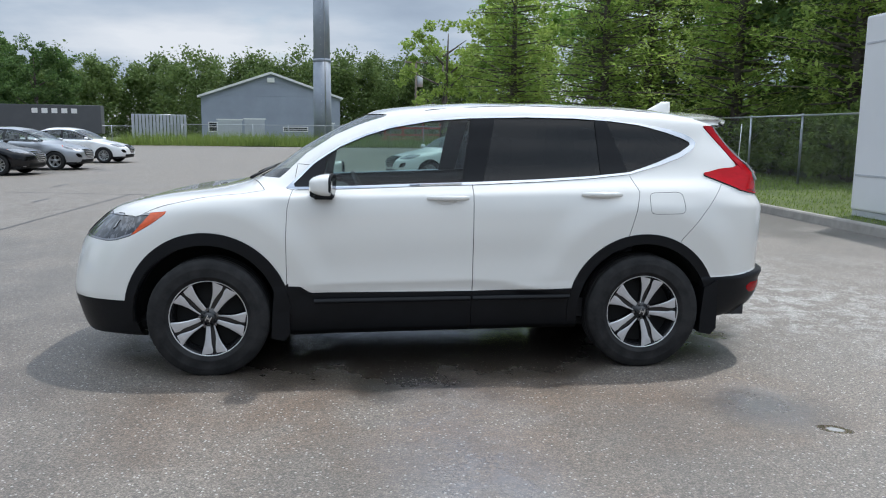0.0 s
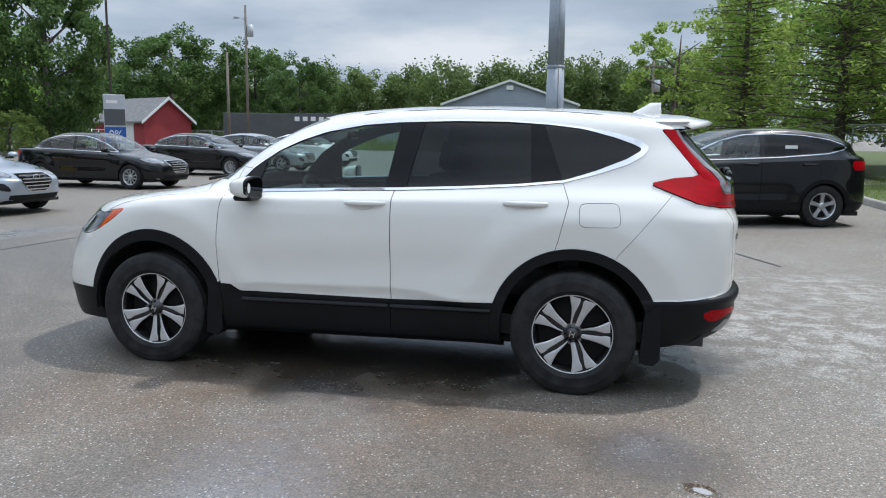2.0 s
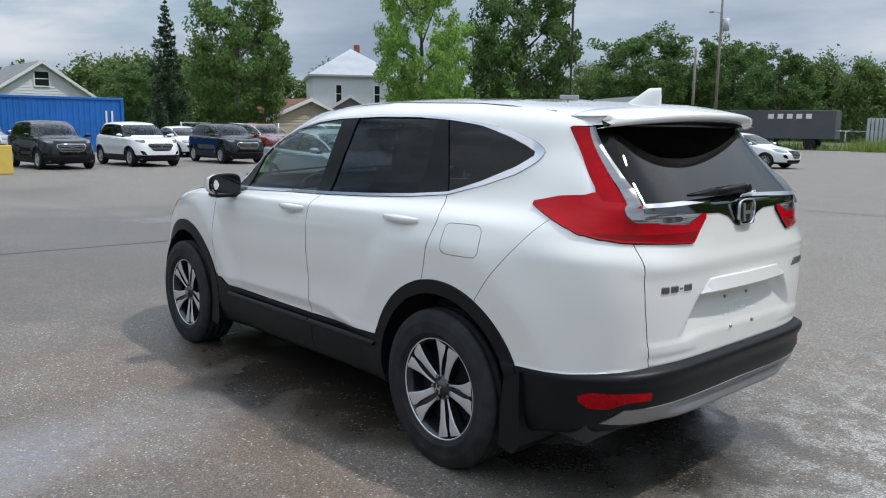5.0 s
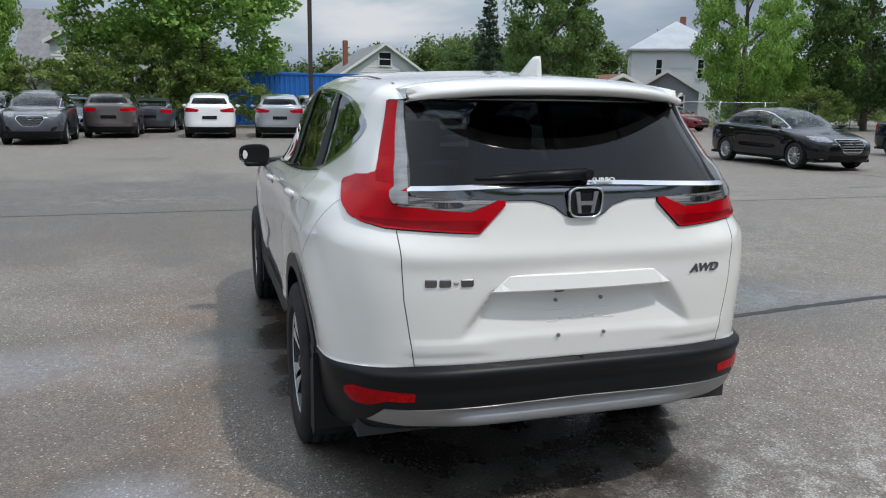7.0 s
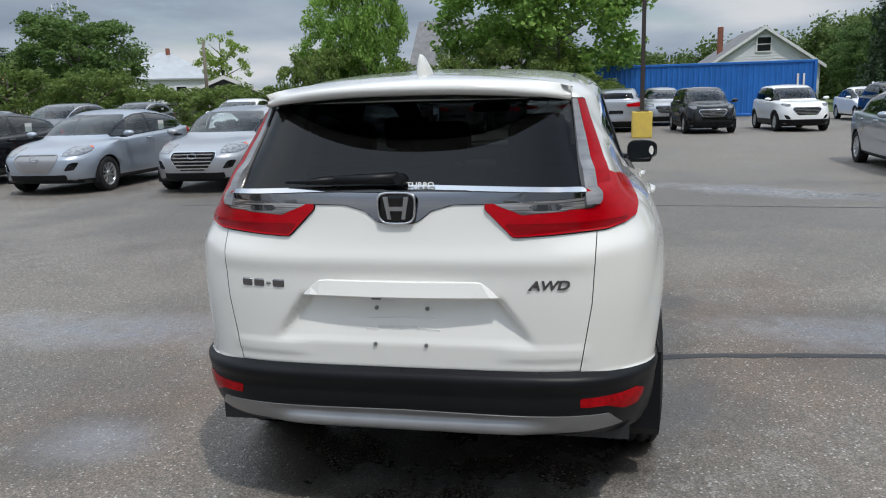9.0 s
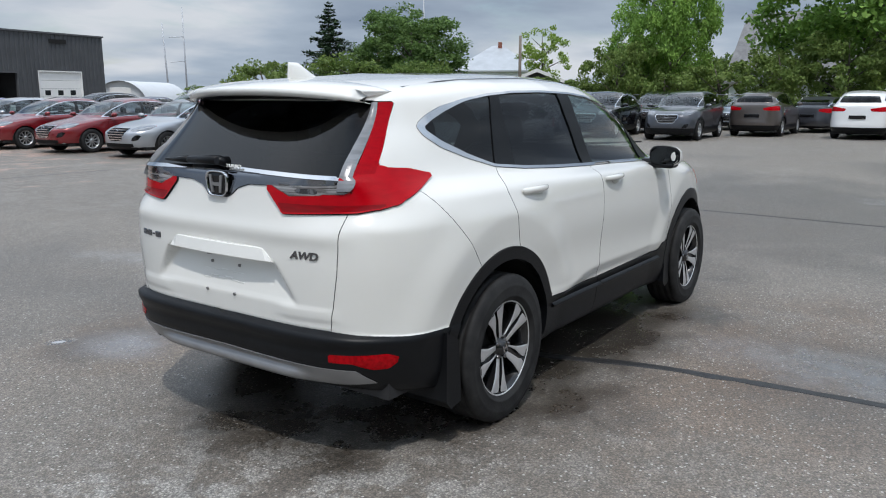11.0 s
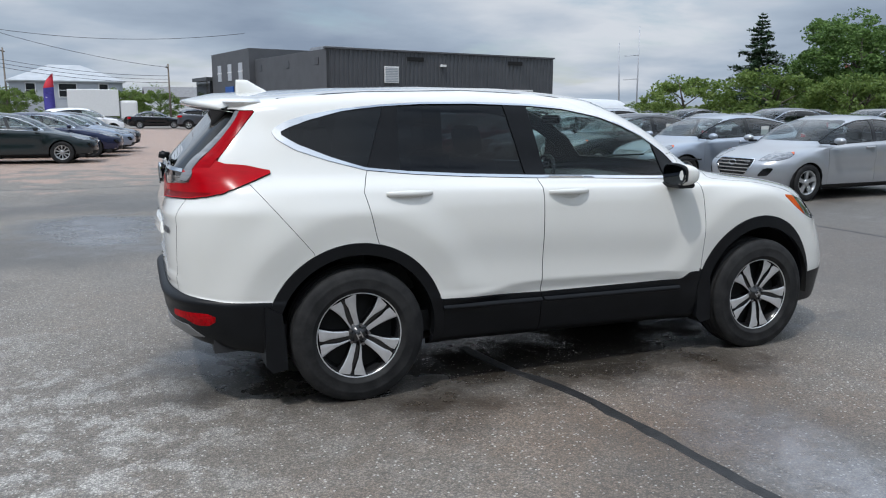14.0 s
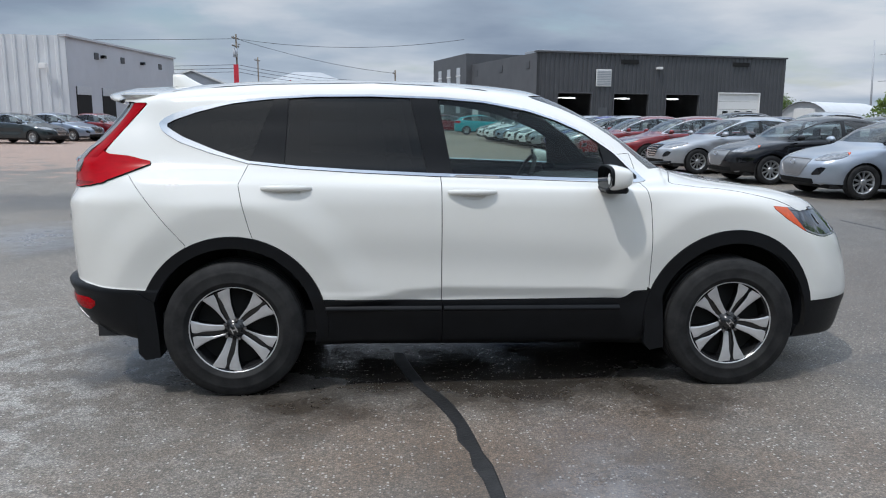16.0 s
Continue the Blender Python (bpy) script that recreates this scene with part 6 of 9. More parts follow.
# column of cars on the north side, noses to the east
park("sedan", "ice", -10.75, 6.60, -3, "ice-blue silver compact sedan parked on the asphalt")
park("sedan", "black", -12.0, 13.1, -2, "glossy black sedan parked in a row")
park("sedan", "black", -12.7, 19.6, -2, "black sedan parked beside a silver hatchback")
park("hatch", "silver", -12.3, 22.9, -2, "silver hatchback between a black and a white sedan")
park("sedan", "white", -12.6, 28.6, -2, "white sedan at the end of the row")
# column on the south side
SOUTH = [("hatch", "silver", -9.55, -6.15, 3), ("ehatch", "ice", -9.3, -8.95, 2), ("ehatch", "black", -9.2, -12.0, 2), ("sedan", "silver", -8.9, -15.0, 2), ("sedan", "red", -8.7, -18.0, 1),
         ("sedan", "red", -8.4, -20.9, 1), ("hatch", "silver", -8.3, -23.3, 1), ("sedan", "blue", -8.3, -25.6, 0), ("sedan", "silver", -8.1, -27.8, 0), ("sedan", "white", -8.0, -30.0, 0),
         ("sedan", "white", -7.9, -32.4, 0), ("sedan", "steel", -7.8, -35.0, 0), ("sedan", "white", -7.6, -37.6, 0), ("hatch", "white", -7.5, -40.2, 0)]
WORD = {"silver": "silver", "black": "black", "red": "deep red", "blue": "dark blue", "white": "white", "steel": "blue-grey", "grey": "dark grey", "navy": "navy blue", "brown": "bronze brown", "green": "dark slate green", "teal": "teal", "ice": "ice-blue silver"}
BODY = {"sedan": "sedan", "hatch": "hatchback", "ehatch": "hatchback", "suv": "sport utility car", "minisuv": "small sport utility car"}
for k, c, x, y, h in SOUTH:
    park(k, c, x, y, h, f"{WORD[c]} {BODY[k]} in a row of dealer stock cars")
# cars across the yard to the west
WEST = [("suv", "grey", -23.3, -6.3, 2), ("suv", "black", -23.2, -9.3, 5), ("suv", "white", -22.9, -12.4, 8), ("suv", "brown", -27.4, -4.5, 180), ("suv", "white", -27.3, -1.0, 178), ("suv", "silver", -27.3, 1.6, 176),
        ("minisuv", "black", -25.2, 4.5, 4), ("minisuv", "white", -25.6, 7.6, 4), ("minisuv", "black", -26.1, 11.4, 0), ("suv", "red", -29.5, 15.0, 0), ("suv", "white", -28.6, 18.3, -2),
        ("sedan", "grey", -31.6, -3.2, 175), ("sedan", "steel", -32.0, -6.6, 0), ("suv", "black", -27.6, -8.8, 5), ("suv", "grey", -27.3, -12.2, 5), ("suv", "silver", -32.0, 3.6, 0),
        ("suv", "grey", -19.5, -17.5, 6), ("sedan", "silver", -19.0, -20.6, 6), ("sedan", "black", -18.4, -23.6, 6), ("suv", "silver", -18.0, -26.6, 6), ("sedan", "navy", -17.4, -29.6, 6), ("suv", "black", -17.0, -32.6, 6), ("sedan", "grey", -16.6, -35.6, 6),
        ("suv", "grey", -25.6, -18.5, 6), ("suv", "black", -25.1, -22.0, 6), ("sedan", "silver", -24.8, -25.2, 6), ("suv", "grey", -24.2, -28.4, 6), ("sedan", "white", -33.0, 12.5, 0), ("sedan", "red", -34.0, 24.0, 20)]
for k, c, x, y, h in WEST:
    park(k, c, x, y, h, f"{WORD[c]} {BODY[k]} parked across the yard")
# black suv by the north kerb, with two cars behind it
park("suv", "black", 3.35, 9.2, 195, "glossy black sport utility car parked by the kerb")
park("sedan", "white", 2.4, 17.6, 200, "white sedan parked behind a black car")
park("sedan", "blue", 4.6, 20.8, 200, "dark blue sedan parked behind a black car")
# cars to the south
park("sedan", "green", 5.65, -20.9, 176, "dark slate-green coupe-like sedan with chrome window line")
park("sedan", "navy", 5.0, -23.8, 176, "navy blue sedan parked in a row")
park("sedan", "steel", 4.6, -26.6, 176, "blue-grey sedan parked in a row")
park("sedan", "black", 4.4, -29.4, 176, "black sedan parked in a row")
park("sedan", "brown", 12.35, -13.9, 172, "bronze sedan partly in view")
park("sedan", "green", 17.4, -33.9, 160, "dark green sedan by the white workshop")
park("sedan", "steel", 17.0, -37.6, 160, "blue-grey sedan by the white workshop")
park("sedan", "red", 15.6, -39.6, 160, "bright red sedan by the white workshop")
park("hatch", "teal", -7.4, -52.3, 175, "teal and blue hatchback by the workshop")
park("hatch", "red", -5.5, -57.5, 175, "red hatchback by the workshop")
park("suv", "grey", -3.2, -62.0, 175, "dark grey sport utility car by the workshop")
park("sedan", "black", 0.5, -66.0, 175, "black sedan far across the yard")
park("suv", "white", 5.0, -44.0, 200, "white sport utility car far across the yard")

# ---- ground ----
def asphalt_material():
    m = bpy.data.materials.new("weathered_asphalt")
    m.use_nodes = True
    nt = m.node_tree
    b = nt.nodes["Principled BSDF"]
    N, L = nt.nodes.new, nt.links.new
    tc = N("ShaderNodeTexCoord")
    co = tc.outputs["Object"]

    def noise_tex(scale, detail=5, rough=0.55, dist=0.0):
        n = N("ShaderNodeTexNoise"); n.inputs["Scale"].default_value = scale; n.inputs["Detail"].default_value = detail
        n.inputs["Roughness"].default_value = rough; n.inputs["Distortion"].default_value = dist
        L(co, n.inputs["Vector"])
        return n.outputs["Fac"]

    def rng(v, a, b_, c=0.0, d=1.0, smooth=True):
        r = N("ShaderNodeMapRange")
        if smooth:
            r.interpolation_type = "SMOOTHSTEP"
        r.inputs["From Min"].default_value = a; r.inputs["From Max"].default_value = b_
        r.inputs["To Min"].default_value = c; r.inputs["To Max"].default_value = d
        L(v, r.inputs["Value"])
        return r.outputs[0]

    def mixc(f, a, c):
        x = N("ShaderNodeMix"); x.data_type = "RGBA"
        if isinstance(f, float):
            x.inputs["Factor"].default_value = f
        else:
            L(f, x.inputs["Factor"])
        for k, v in (("A", a), ("B", c)):
            if isinstance(v, tuple):
                x.inputs[k].default_value = (*v, 1)
            else:
                L(v, x.inputs[k])
        return x.outputs["Result"]

    def op(kind, a, c):
        x = N("ShaderNodeMath"); x.operation = kind; x.use_clamp = False
        for k, v in enumerate((a, c)):
            if isinstance(v, (int, float)):
                x.inputs[k].default_value = v
            else:
                L(v, x.inputs[k])
        return x.outputs[0]

    def blob(px, py, sx, sy, turn=0.0, soft=0.55):
        """Soft patch round a place, with a ragged edge."""
        mp = N("ShaderNodeMapping"); mp.vector_type = "TEXTURE"
        mp.inputs["Location"].default_value = (px, py, 0); mp.inputs["Rotation"].default_value = (0, 0, radians(turn)); mp.inputs["Scale"].default_value = (sx, sy, 1)
        L(co, mp.inputs[0])
        ln = N("ShaderNodeVectorMath"); ln.operation = "LENGTH"; L(mp.outputs[0], ln.inputs[0])
        d = op("ADD", ln.outputs["Value"], op("MULTIPLY", op("SUBTRACT", rag, 0.5), 1.5))
        return rng(d, 1.0, 1.0 - soft, 0.0, 1.0)

    def cells(scale, seed):
        """Stones of the surface: (value of its own per stone, distance from its middle)."""
        of = N("ShaderNodeVectorMath"); of.operation = "ADD"; of.inputs[1].default_value = (seed, seed * 0.7, 0)
        L(co, of.inputs[0])
        v = N("ShaderNodeTexVoronoi"); v.inputs["Scale"].default_value = scale; L(of.outputs[0], v.inputs["Vector"])
        sp = N("ShaderNodeSeparateColor"); L(v.outputs["Color"], sp.inputs[0])
        return sp.outputs[0], v.outputs["Distance"]

    def scaled(c, f):
        """Colour times a factor."""
        x = N("ShaderNodeVectorMath"); x.operation = "SCALE"
        L(c, x.inputs[0])
        if isinstance(f, float):
            x.inputs["Scale"].default_value = f
        else:
            L(f, x.inputs["Scale"])
        return x.outputs[0]

    rag = noise_tex(1.1, 6, 0.6)
    big = noise_tex(0.16, 5, 0.55, 0.4)
    mid = noise_tex(0.9, 6, 0.62)
    patch = noise_tex(4.6, 9, 0.74, 0.2)
    fine = noise_tex(70, 3, 0.7)
    stone_v, stone_d = cells(115, 0.0)
    chip_v, chip_d = cells(64, 5.3)
    base = mixc(rng(big, 0.35, 0.65), (0.154, 0.131, 0.106), (0.196, 0.170, 0.140))
    base = mixc(op("MULTIPLY", rng(mid, 0.45, 0.68), 0.6), base, (0.220, 0.196, 0.165))
    base = mixc(op("MULTIPLY", rng(patch, 0.52, 0.70), 0.35), base, (0.105, 0.094, 0.084))
    # reddish gravelly paving to the south, pale worn patches, brown silt
    red = blob(6, -40, 26, 27, 0, 0.22)
    base = mixc(op("MULTIPLY", red, 0.9), base, (0.40, 0.265, 0.200))
    worn = op("MAXIMUM", blob(3.0, 1.0, 1.9, 2.6, 20, 0.8), blob(3.6, 3.0, 1.2, 1.2, 0, 0.8))
    worn = op("MAXIMUM", worn, op("MULTIPLY", rng(big, 0.52, 0.42), 0.25))
    worn = op("MAXIMUM", worn, op("MULTIPLY", blob(-7.4, -2.4, 0.8, 2.6, 0, 0.8), 0.8))
    base = mixc(op("MULTIPLY", op("MULTIPLY", worn, rng(patch, 0.46, 0.58)), 0.8), base, (0.40, 0.385, 0.355))
    brown = op("MAXIMUM", blob(0.2, -1.6, 3.2, 1.3, -4, 0.8), blob(-0.2, 1.8, 3.0, 1.1, 0, 0.9))
    brown = op("MAXIMUM", brown, op("MULTIPLY", blob(-4.5, -1.5, 4.5, 4.0, 0, 0.9), 0.5))
    base = mixc(op("MULTIPLY", op("MULTIPLY", brown, rng(mid, 0.30, 0.56)), 0.85), base, (0.170, 0.112, 0.070))
    # stones, dark binder between them, a few pale chips
    base = scaled(base, rng(stone_v, 0.0, 1.0, 0.50, 1.58, False))
    base = mixc(op("MULTIPLY", rng(stone_d, 0.38, 0.62), 0.45), base, (0.045, 0.043, 0.040))
    base = mixc(op("MULTIPLY", rng(chip_v, 0.87, 0.90), rng(chip_d, 0.42, 0.30)), base, (0.46, 0.44, 0.41))
    # damp ground with shade painted in; a film of water shines where it stands
    wet_and_shade = op("MAXIMUM", blob(0.0, 0.0, 2.9, 1.55, 0, 0.45), op("MULTIPLY", blob(0.4, -2.4, 2.2, 0.8, 4, 0.9), 0.5))
    # the place at (7.2, 8.0) is tree shade painted into the colour
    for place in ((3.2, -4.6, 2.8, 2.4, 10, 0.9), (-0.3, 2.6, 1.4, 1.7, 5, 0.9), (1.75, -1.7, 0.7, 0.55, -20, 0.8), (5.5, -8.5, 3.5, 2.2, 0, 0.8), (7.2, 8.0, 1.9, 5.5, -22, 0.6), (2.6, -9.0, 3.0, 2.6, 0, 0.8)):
        wet_and_shade = op("MAXIMUM", wet_and_shade, blob(*place))
    wet_and_shade = op("MAXIMUM", wet_and_shade, op("MULTIPLY", blob(-6.5, -1.0, 6.0, 9.0, 0, 0.6), 0.8))
    wet_and_shade = op("MAXIMUM", wet_and_shade, op("MULTIPLY", rng(big, 0.54, 0.68), 0.7))
    film_sheen = blob(0.1, -2.7, 0.55, 2.2, 0, 0.95)
    for place in ((-0.30, 2.6, 0.55, 1.7, 0, 0.95), (2.9, -6.0, 1.1, 2.2, 10, 0.95), (4.7, -4.6, 0.9, 1.5, 10, 0.95), (1.75, -1.6, 0.35, 0.45, 0, 0.95), (-7.5, 3.2, 2.6, 0.8, 60, 0.95)):
        film_sheen = op("MAXIMUM", film_sheen, blob(*place))
    # under the car: wet ground, with the car's shade put into its colour
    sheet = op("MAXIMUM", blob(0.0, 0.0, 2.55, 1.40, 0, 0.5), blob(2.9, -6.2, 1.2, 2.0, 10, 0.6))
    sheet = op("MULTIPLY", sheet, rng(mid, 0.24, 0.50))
    pool = op("MAXIMUM", blob(1.95, -2.0, 0.11, 0.07, -30, 0.35), blob(0.1, 10.6, 0.75, 0.22, 10, 0.35))
    film_sheen = op("MULTIPLY", film_sheen, rng(patch, 0.30, 0.62, 0.35, 1.0))
    base = mixc(op("MULTIPLY", op("SUBTRACT", op("MAXIMUM", wet_and_shade, sheet), op("MULTIPLY", film_sheen, 0.7)), 0.74), base, scaled(base, 0.32))
    # deepens the painted shade over the wet ground
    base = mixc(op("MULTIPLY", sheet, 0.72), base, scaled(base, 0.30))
    # sky glint of the small puddle, put into the colour as a pale spot
    base = mixc(op("MULTIPLY", blob(1.95, -2.0, 0.05, 0.03, -30, 0.3), 0.6), base, (0.62, 0.63, 0.64))
    # reflected sky on the water, painted in as a pale blue
    base = mixc(op("MULTIPLY", film_sheen, 0.42), base, (0.26, 0.28, 0.32))
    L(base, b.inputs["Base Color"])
    ro = op("SUBTRACT", 0.66, op("MULTIPLY", wet_and_shade, 0.16))
    ro = op("SUBTRACT", ro, op("MAXIMUM", op("MULTIPLY", film_sheen, 0.42), op("MULTIPLY", sheet, 0.40)))
    ro = op("MAXIMUM", op("SUBTRACT", ro, op("MULTIPLY", pool, 0.6)), 0.04)
    L(ro, b.inputs["Roughness"])
    b.inputs["Specular IOR Level"].default_value = 0.9
    hgt = op("SUBTRACT", op("MULTIPLY", fine, 0.5), op("MULTIPLY", stone_d, 0.6))
    bp = N("ShaderNodeBump"); bp.inputs["Distance"].default_value = 0.006
    keep_dry = op("SUBTRACT", op("SUBTRACT", 0.75, op("MULTIPLY", wet_and_shade, 0.25)), op("MAXIMUM", op("MULTIPLY", film_sheen, 0.50), op("MULTIPLY", sheet, 0.42)))
    L(op("MULTIPLY", op("SUBTRACT", 1.0, pool), keep_dry), bp.inputs["Strength"])
    L(hgt, bp.inputs["Height"]); L(bp.outputs[0], b.inputs["Normal"])
    return m


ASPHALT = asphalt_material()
GRASS = material("grass_soil", (0.060, 0.085, 0.022), 0.9, base2=(0.10, 0.13, 0.035), scale=1.4, bump=0.4, bscale=30)
TAR = material("crack_sealer", (0.022, 0.022, 0.023), 0.42, var=0.3, scale=14, bump=0.2, bscale=60)
CONCRETE = material("kerb_concrete", (0.36, 0.34, 0.31), 0.85, base2=(0.26, 0.245, 0.22), scale=3, bump=0.25, bscale=80)


def build_ground():
    S = 900.0
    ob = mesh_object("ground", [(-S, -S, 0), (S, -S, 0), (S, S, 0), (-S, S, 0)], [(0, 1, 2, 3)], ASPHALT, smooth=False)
    tagged(ob, "grey weathered asphalt yard, damp and stained in patches, some shade and sheen painted in", "asphalt", kind="structure")


def ribbon(name, pts, width, z, mat, label, seed=0, category="seal", step=0.12):
    """A flat, uneven band laid along a polyline."""
    rnd = random.Random(seed)
    P = [Vector((*p, 0)) for p in pts]
    out = []
    for a, b in zip(P, P[1:]):
        n = max(1, int((b - a).length / step))
        out += [a.lerp(b, k / n) for k in range(n)]
    out.append(P[-1])
    V, F = [], []
    for k, p in enumerate(out):
        d = (out[min(k + 1, len(out) - 1)] - out[max(k - 1, 0)]).normalized()
        s = Vector((-d.y, d.x, 0))
        w = width * (0.8 + 0.4 * rnd.random()) / 2
        off = s * (rnd.random() - 0.5) * width * 0.25
        for j, (t, zz) in enumerate(((-1, 0.0005), (-0.8, z), (0.8, z), (1, 0.0005))):
            q = p + s * w * t + off
            V.append((q.x, q.y, zz))
    for k in range(len(out) - 1):
        for j in range(3):
            F.append((4 * k + j, 4 * k + j + 1, 4 * k + 5 + j, 4 * k + 4 + j))
    ob = mesh_object(name, V, F, mat, smooth=False)
    return tagged(ob, label, category, kind="structure")


build_ground()
ribbon("crack_seal", [(0.47, 0.25), (0.40, 0.70), (0.25, 1.10), (0.185, 1.55), (0.14, 1.95), (0.11, 2.4), (0.03, 3.0), (-0.10, 4.2), (-0.2, 6)], 0.075, 0.004, TAR, "black tar crack sealer line on asphalt", 1)
ribbon("crack_seal", [(-6.0, -5.5), (-6.05, -3.7), (-6.1, -0.9), (-5.9, 2.5), (-5.6, 6.0), (-5.6, 12)], 0.05, 0.003, TAR, "dark seam line across the asphalt yard", 3)
ribbon("crack_seal", [(-6.9, 10.2), (-6.9, 11.0)], 0.10, 0.003, TAR, "short dark tar patch on asphalt", 4)
ribbon("crack_seal", [(-8.08, 14.4), (-8.1, 15.2)], 0.10, 0.003, TAR, "short dark tar patch on asphalt", 5)
ribbon("crack_seal", [(-13.5, 12.6), (-8.6, 12.7), (-5.6, 12.1), (-1, 12.0)], 0.05, 0.003, TAR, "dark seam line across the asphalt yard", 6)
ribbon("crack_seal", [(1.2, 7.6), (2.9, 7.3), (2.85, 5.6), (3.4, 4.2)], 0.05, 0.003, TAR, "thin dark crack line in asphalt", 7)
ribbon("crack_seal", [(8.0, -12.3), (3.6, -11.9), (-1.6, -12.4), (-5, -12.2)], 0.06, 0.003, TAR, "dark seam where asphalt meets gravelly paving", 8)


def kerb(pts, z=0.15, w=0.15):
    V, F = [], []
    P = [Vector((*p, 0)) for p in pts]
    for k, p in enumerate(P):
        d = (P[min(k + 1, len(P) - 1)] - P[max(k - 1, 0)]).normalized()
        s = Vector((d.y, -d.x, 0))
        for o, zz in ((0, 0), (0.012, z - 0.025), (0.03, z), (w, z), (w, 0)):
            q = p + s * o
            V.append((q.x, q.y, zz))
    n = 5
    F = [(n * k + j, n * k + j + 1, n * k + n + j + 1, n * k + n + j) for k in range(len(P) - 1) for j in range(n - 1)]
    F += [tuple(range(n)), tuple(n * (len(P) - 1) + j for j in reversed(range(n)))]
    ob = mesh_object("kerb", V, F, CONCRETE, smooth=False)
    return tagged(ob, "pale concrete kerb along the grass strip", "kerb", kind="structure")


kerb([(11.5, 0.5), (8.2, 0.6), (7.2, 1.2), (7.0, 2.4), (7.0, 8), (6.95, 14), (7.2, 17), (8.2, 19.5), (10, 21)])


def lawn(name, pts, z, label, rise=0.0):
    bm = bmesh.new()
    a = [bm.verts.new((*p, z)) for p in pts]
    b = [bm.verts.new((*p, -0.05)) for p in pts]
    bm.faces.new(a)
    for k in range(len(pts)):
        j = (k + 1) % len(pts)
        bm.faces.new((b[k], b[j], a[j], a[k]))
    me = bpy.data.meshes.new(name)
    bm.to_mesh(me); bm.free()
    me.materials.append(GRASS)
    return tagged(new(name, me), label, "grass", kind="structure")


lawn("grass_strip", [(7.14, 2.4), (7.35, 1.3), (8.25, 0.75), (70, 0.75), (70, 90), (16, 90), (10.2, 21.2), (8.35, 19.3), (7.35, 16.9), (7.10, 14)], 0.14, "mown grass strip behind the concrete kerb")
lawn("grass_field", [(-75, 61.5), (-19.5, 63), (-4, 59.5), (15.5, 59.5), (16, 90), (60, 320), (-200, 320), (-200, 150)], 0.05, "rough grass field beyond the yard fence")
lawn("grass_margin", [(-45, -22), (-45, 20), (-36, 40), (-75, 61), (-200, 140), (-300, -60), (-120, -60), (-60, -45)], 0.04, "grass margin round the neighbouring houses")


def grass_blades(name, area, count, hmin, hmax, seed, mat, label, z=0.0, width=0.02):
    rnd = np.random.RandomState(seed)
    x0, y0, x1, y1 = area
    p = np.stack([rnd.uniform(x0, x1, count), rnd.uniform(y0, y1, count), np.full(count, z)], 1)
    h = rnd.uniform(hmin, hmax, count) * (0.6 + 0.6 * rnd.rand(count))
    a = rnd.uniform(0, math.pi, count)
    lean = rnd.uniform(-0.35, 0.35, (count, 2)) * h[:, None]
    s = np.stack([np.cos(a), np.sin(a), np.zeros(count)], 1) * (width * (0.6 + rnd.rand(count)))[:, None]
    V = np.empty((count, 3, 3))
    V[:, 0], V[:, 1] = p - s, p + s
    V[:, 2] = p + np.c_[lean, h]
    F = np.arange(count * 3).reshape(-1, 3)
    ob = mesh_object(name, V.reshape(-1, 3).tolist(), F.tolist(), mat, smooth=False)
    return tagged(ob, label, "grass", kind="stuff")

# ---- trees ----
def leaf_material(name, a, b, trans=0.42):
    m = bpy.data.materials.new(name)
    m.use_nodes = True
    nt = m.node_tree
    nt.nodes.clear()
    N, L = nt.nodes.new, nt.links.new
    out, mix, di, tr = N("ShaderNodeOutputMaterial"), N("ShaderNodeMixShader"), N("ShaderNodeBsdfPrincipled"), N("ShaderNodeBsdfTranslucent")
    geo = N("ShaderNodeNewGeometry")
    oi = N("ShaderNodeObjectInfo")
    ad = N("ShaderNodeMath"); ad.operation = "MULTIPLY_ADD"; ad.inputs[1].default_value = 0.75
    sc = N("ShaderNodeMath"); sc.operation = "MULTIPLY"; sc.inputs[1].default_value = 0.25
    cm = N("ShaderNodeMix"); cm.data_type = "RGBA"
    cm.inputs["A"].default_value = (*a, 1); cm.inputs["B"].default_value = (*b, 1)
    L(oi.outputs["Random"], sc.inputs[0]); L(geo.outputs["Random Per Island"], ad.inputs[0]); L(sc.outputs[0], ad.inputs[2])
    L(ad.outputs[0], cm.inputs["Factor"])
    L(cm.outputs["Result"], di.inputs["Base Color"]); L(cm.outputs["Result"], tr.inputs["Color"])
    di.inputs["Roughness"].default_value = 0.55
    di.inputs["Specular IOR Level"].default_value = 0.25
    mix.inputs[0].default_value = trans
    L(di.outputs[0], mix.inputs[1]); L(tr.outputs[0], mix.inputs[2]); L(mix.outputs[0], out.inputs[0])
    return m


LEAF = {
    "maple": leaf_material("maple_leaves", (0.116, 0.232, 0.051), (0.332, 0.514, 0.113)),
    "dark": leaf_material("dark_leaves", (0.051, 0.105, 0.033), (0.171, 0.271, 0.077)),
    "light": leaf_material("light_leaves", (0.176, 0.282, 0.054), (0.388, 0.489, 0.124), 0.55),
    "spruce": leaf_material("spruce_needles", (0.028, 0.057, 0.033), (0.077, 0.125, 0.060), 0.15),
    "far": leaf_material("far_leaves", (0.080, 0.133, 0.041), (0.189, 0.258, 0.084)),
    "bush": leaf_material("bush_leaves", (0.094, 0.157, 0.039), (0.217, 0.289, 0.078)),
    "dry": leaf_material("dry_brush", (0.222, 0.164, 0.125), (0.341, 0.260, 0.214)),
}
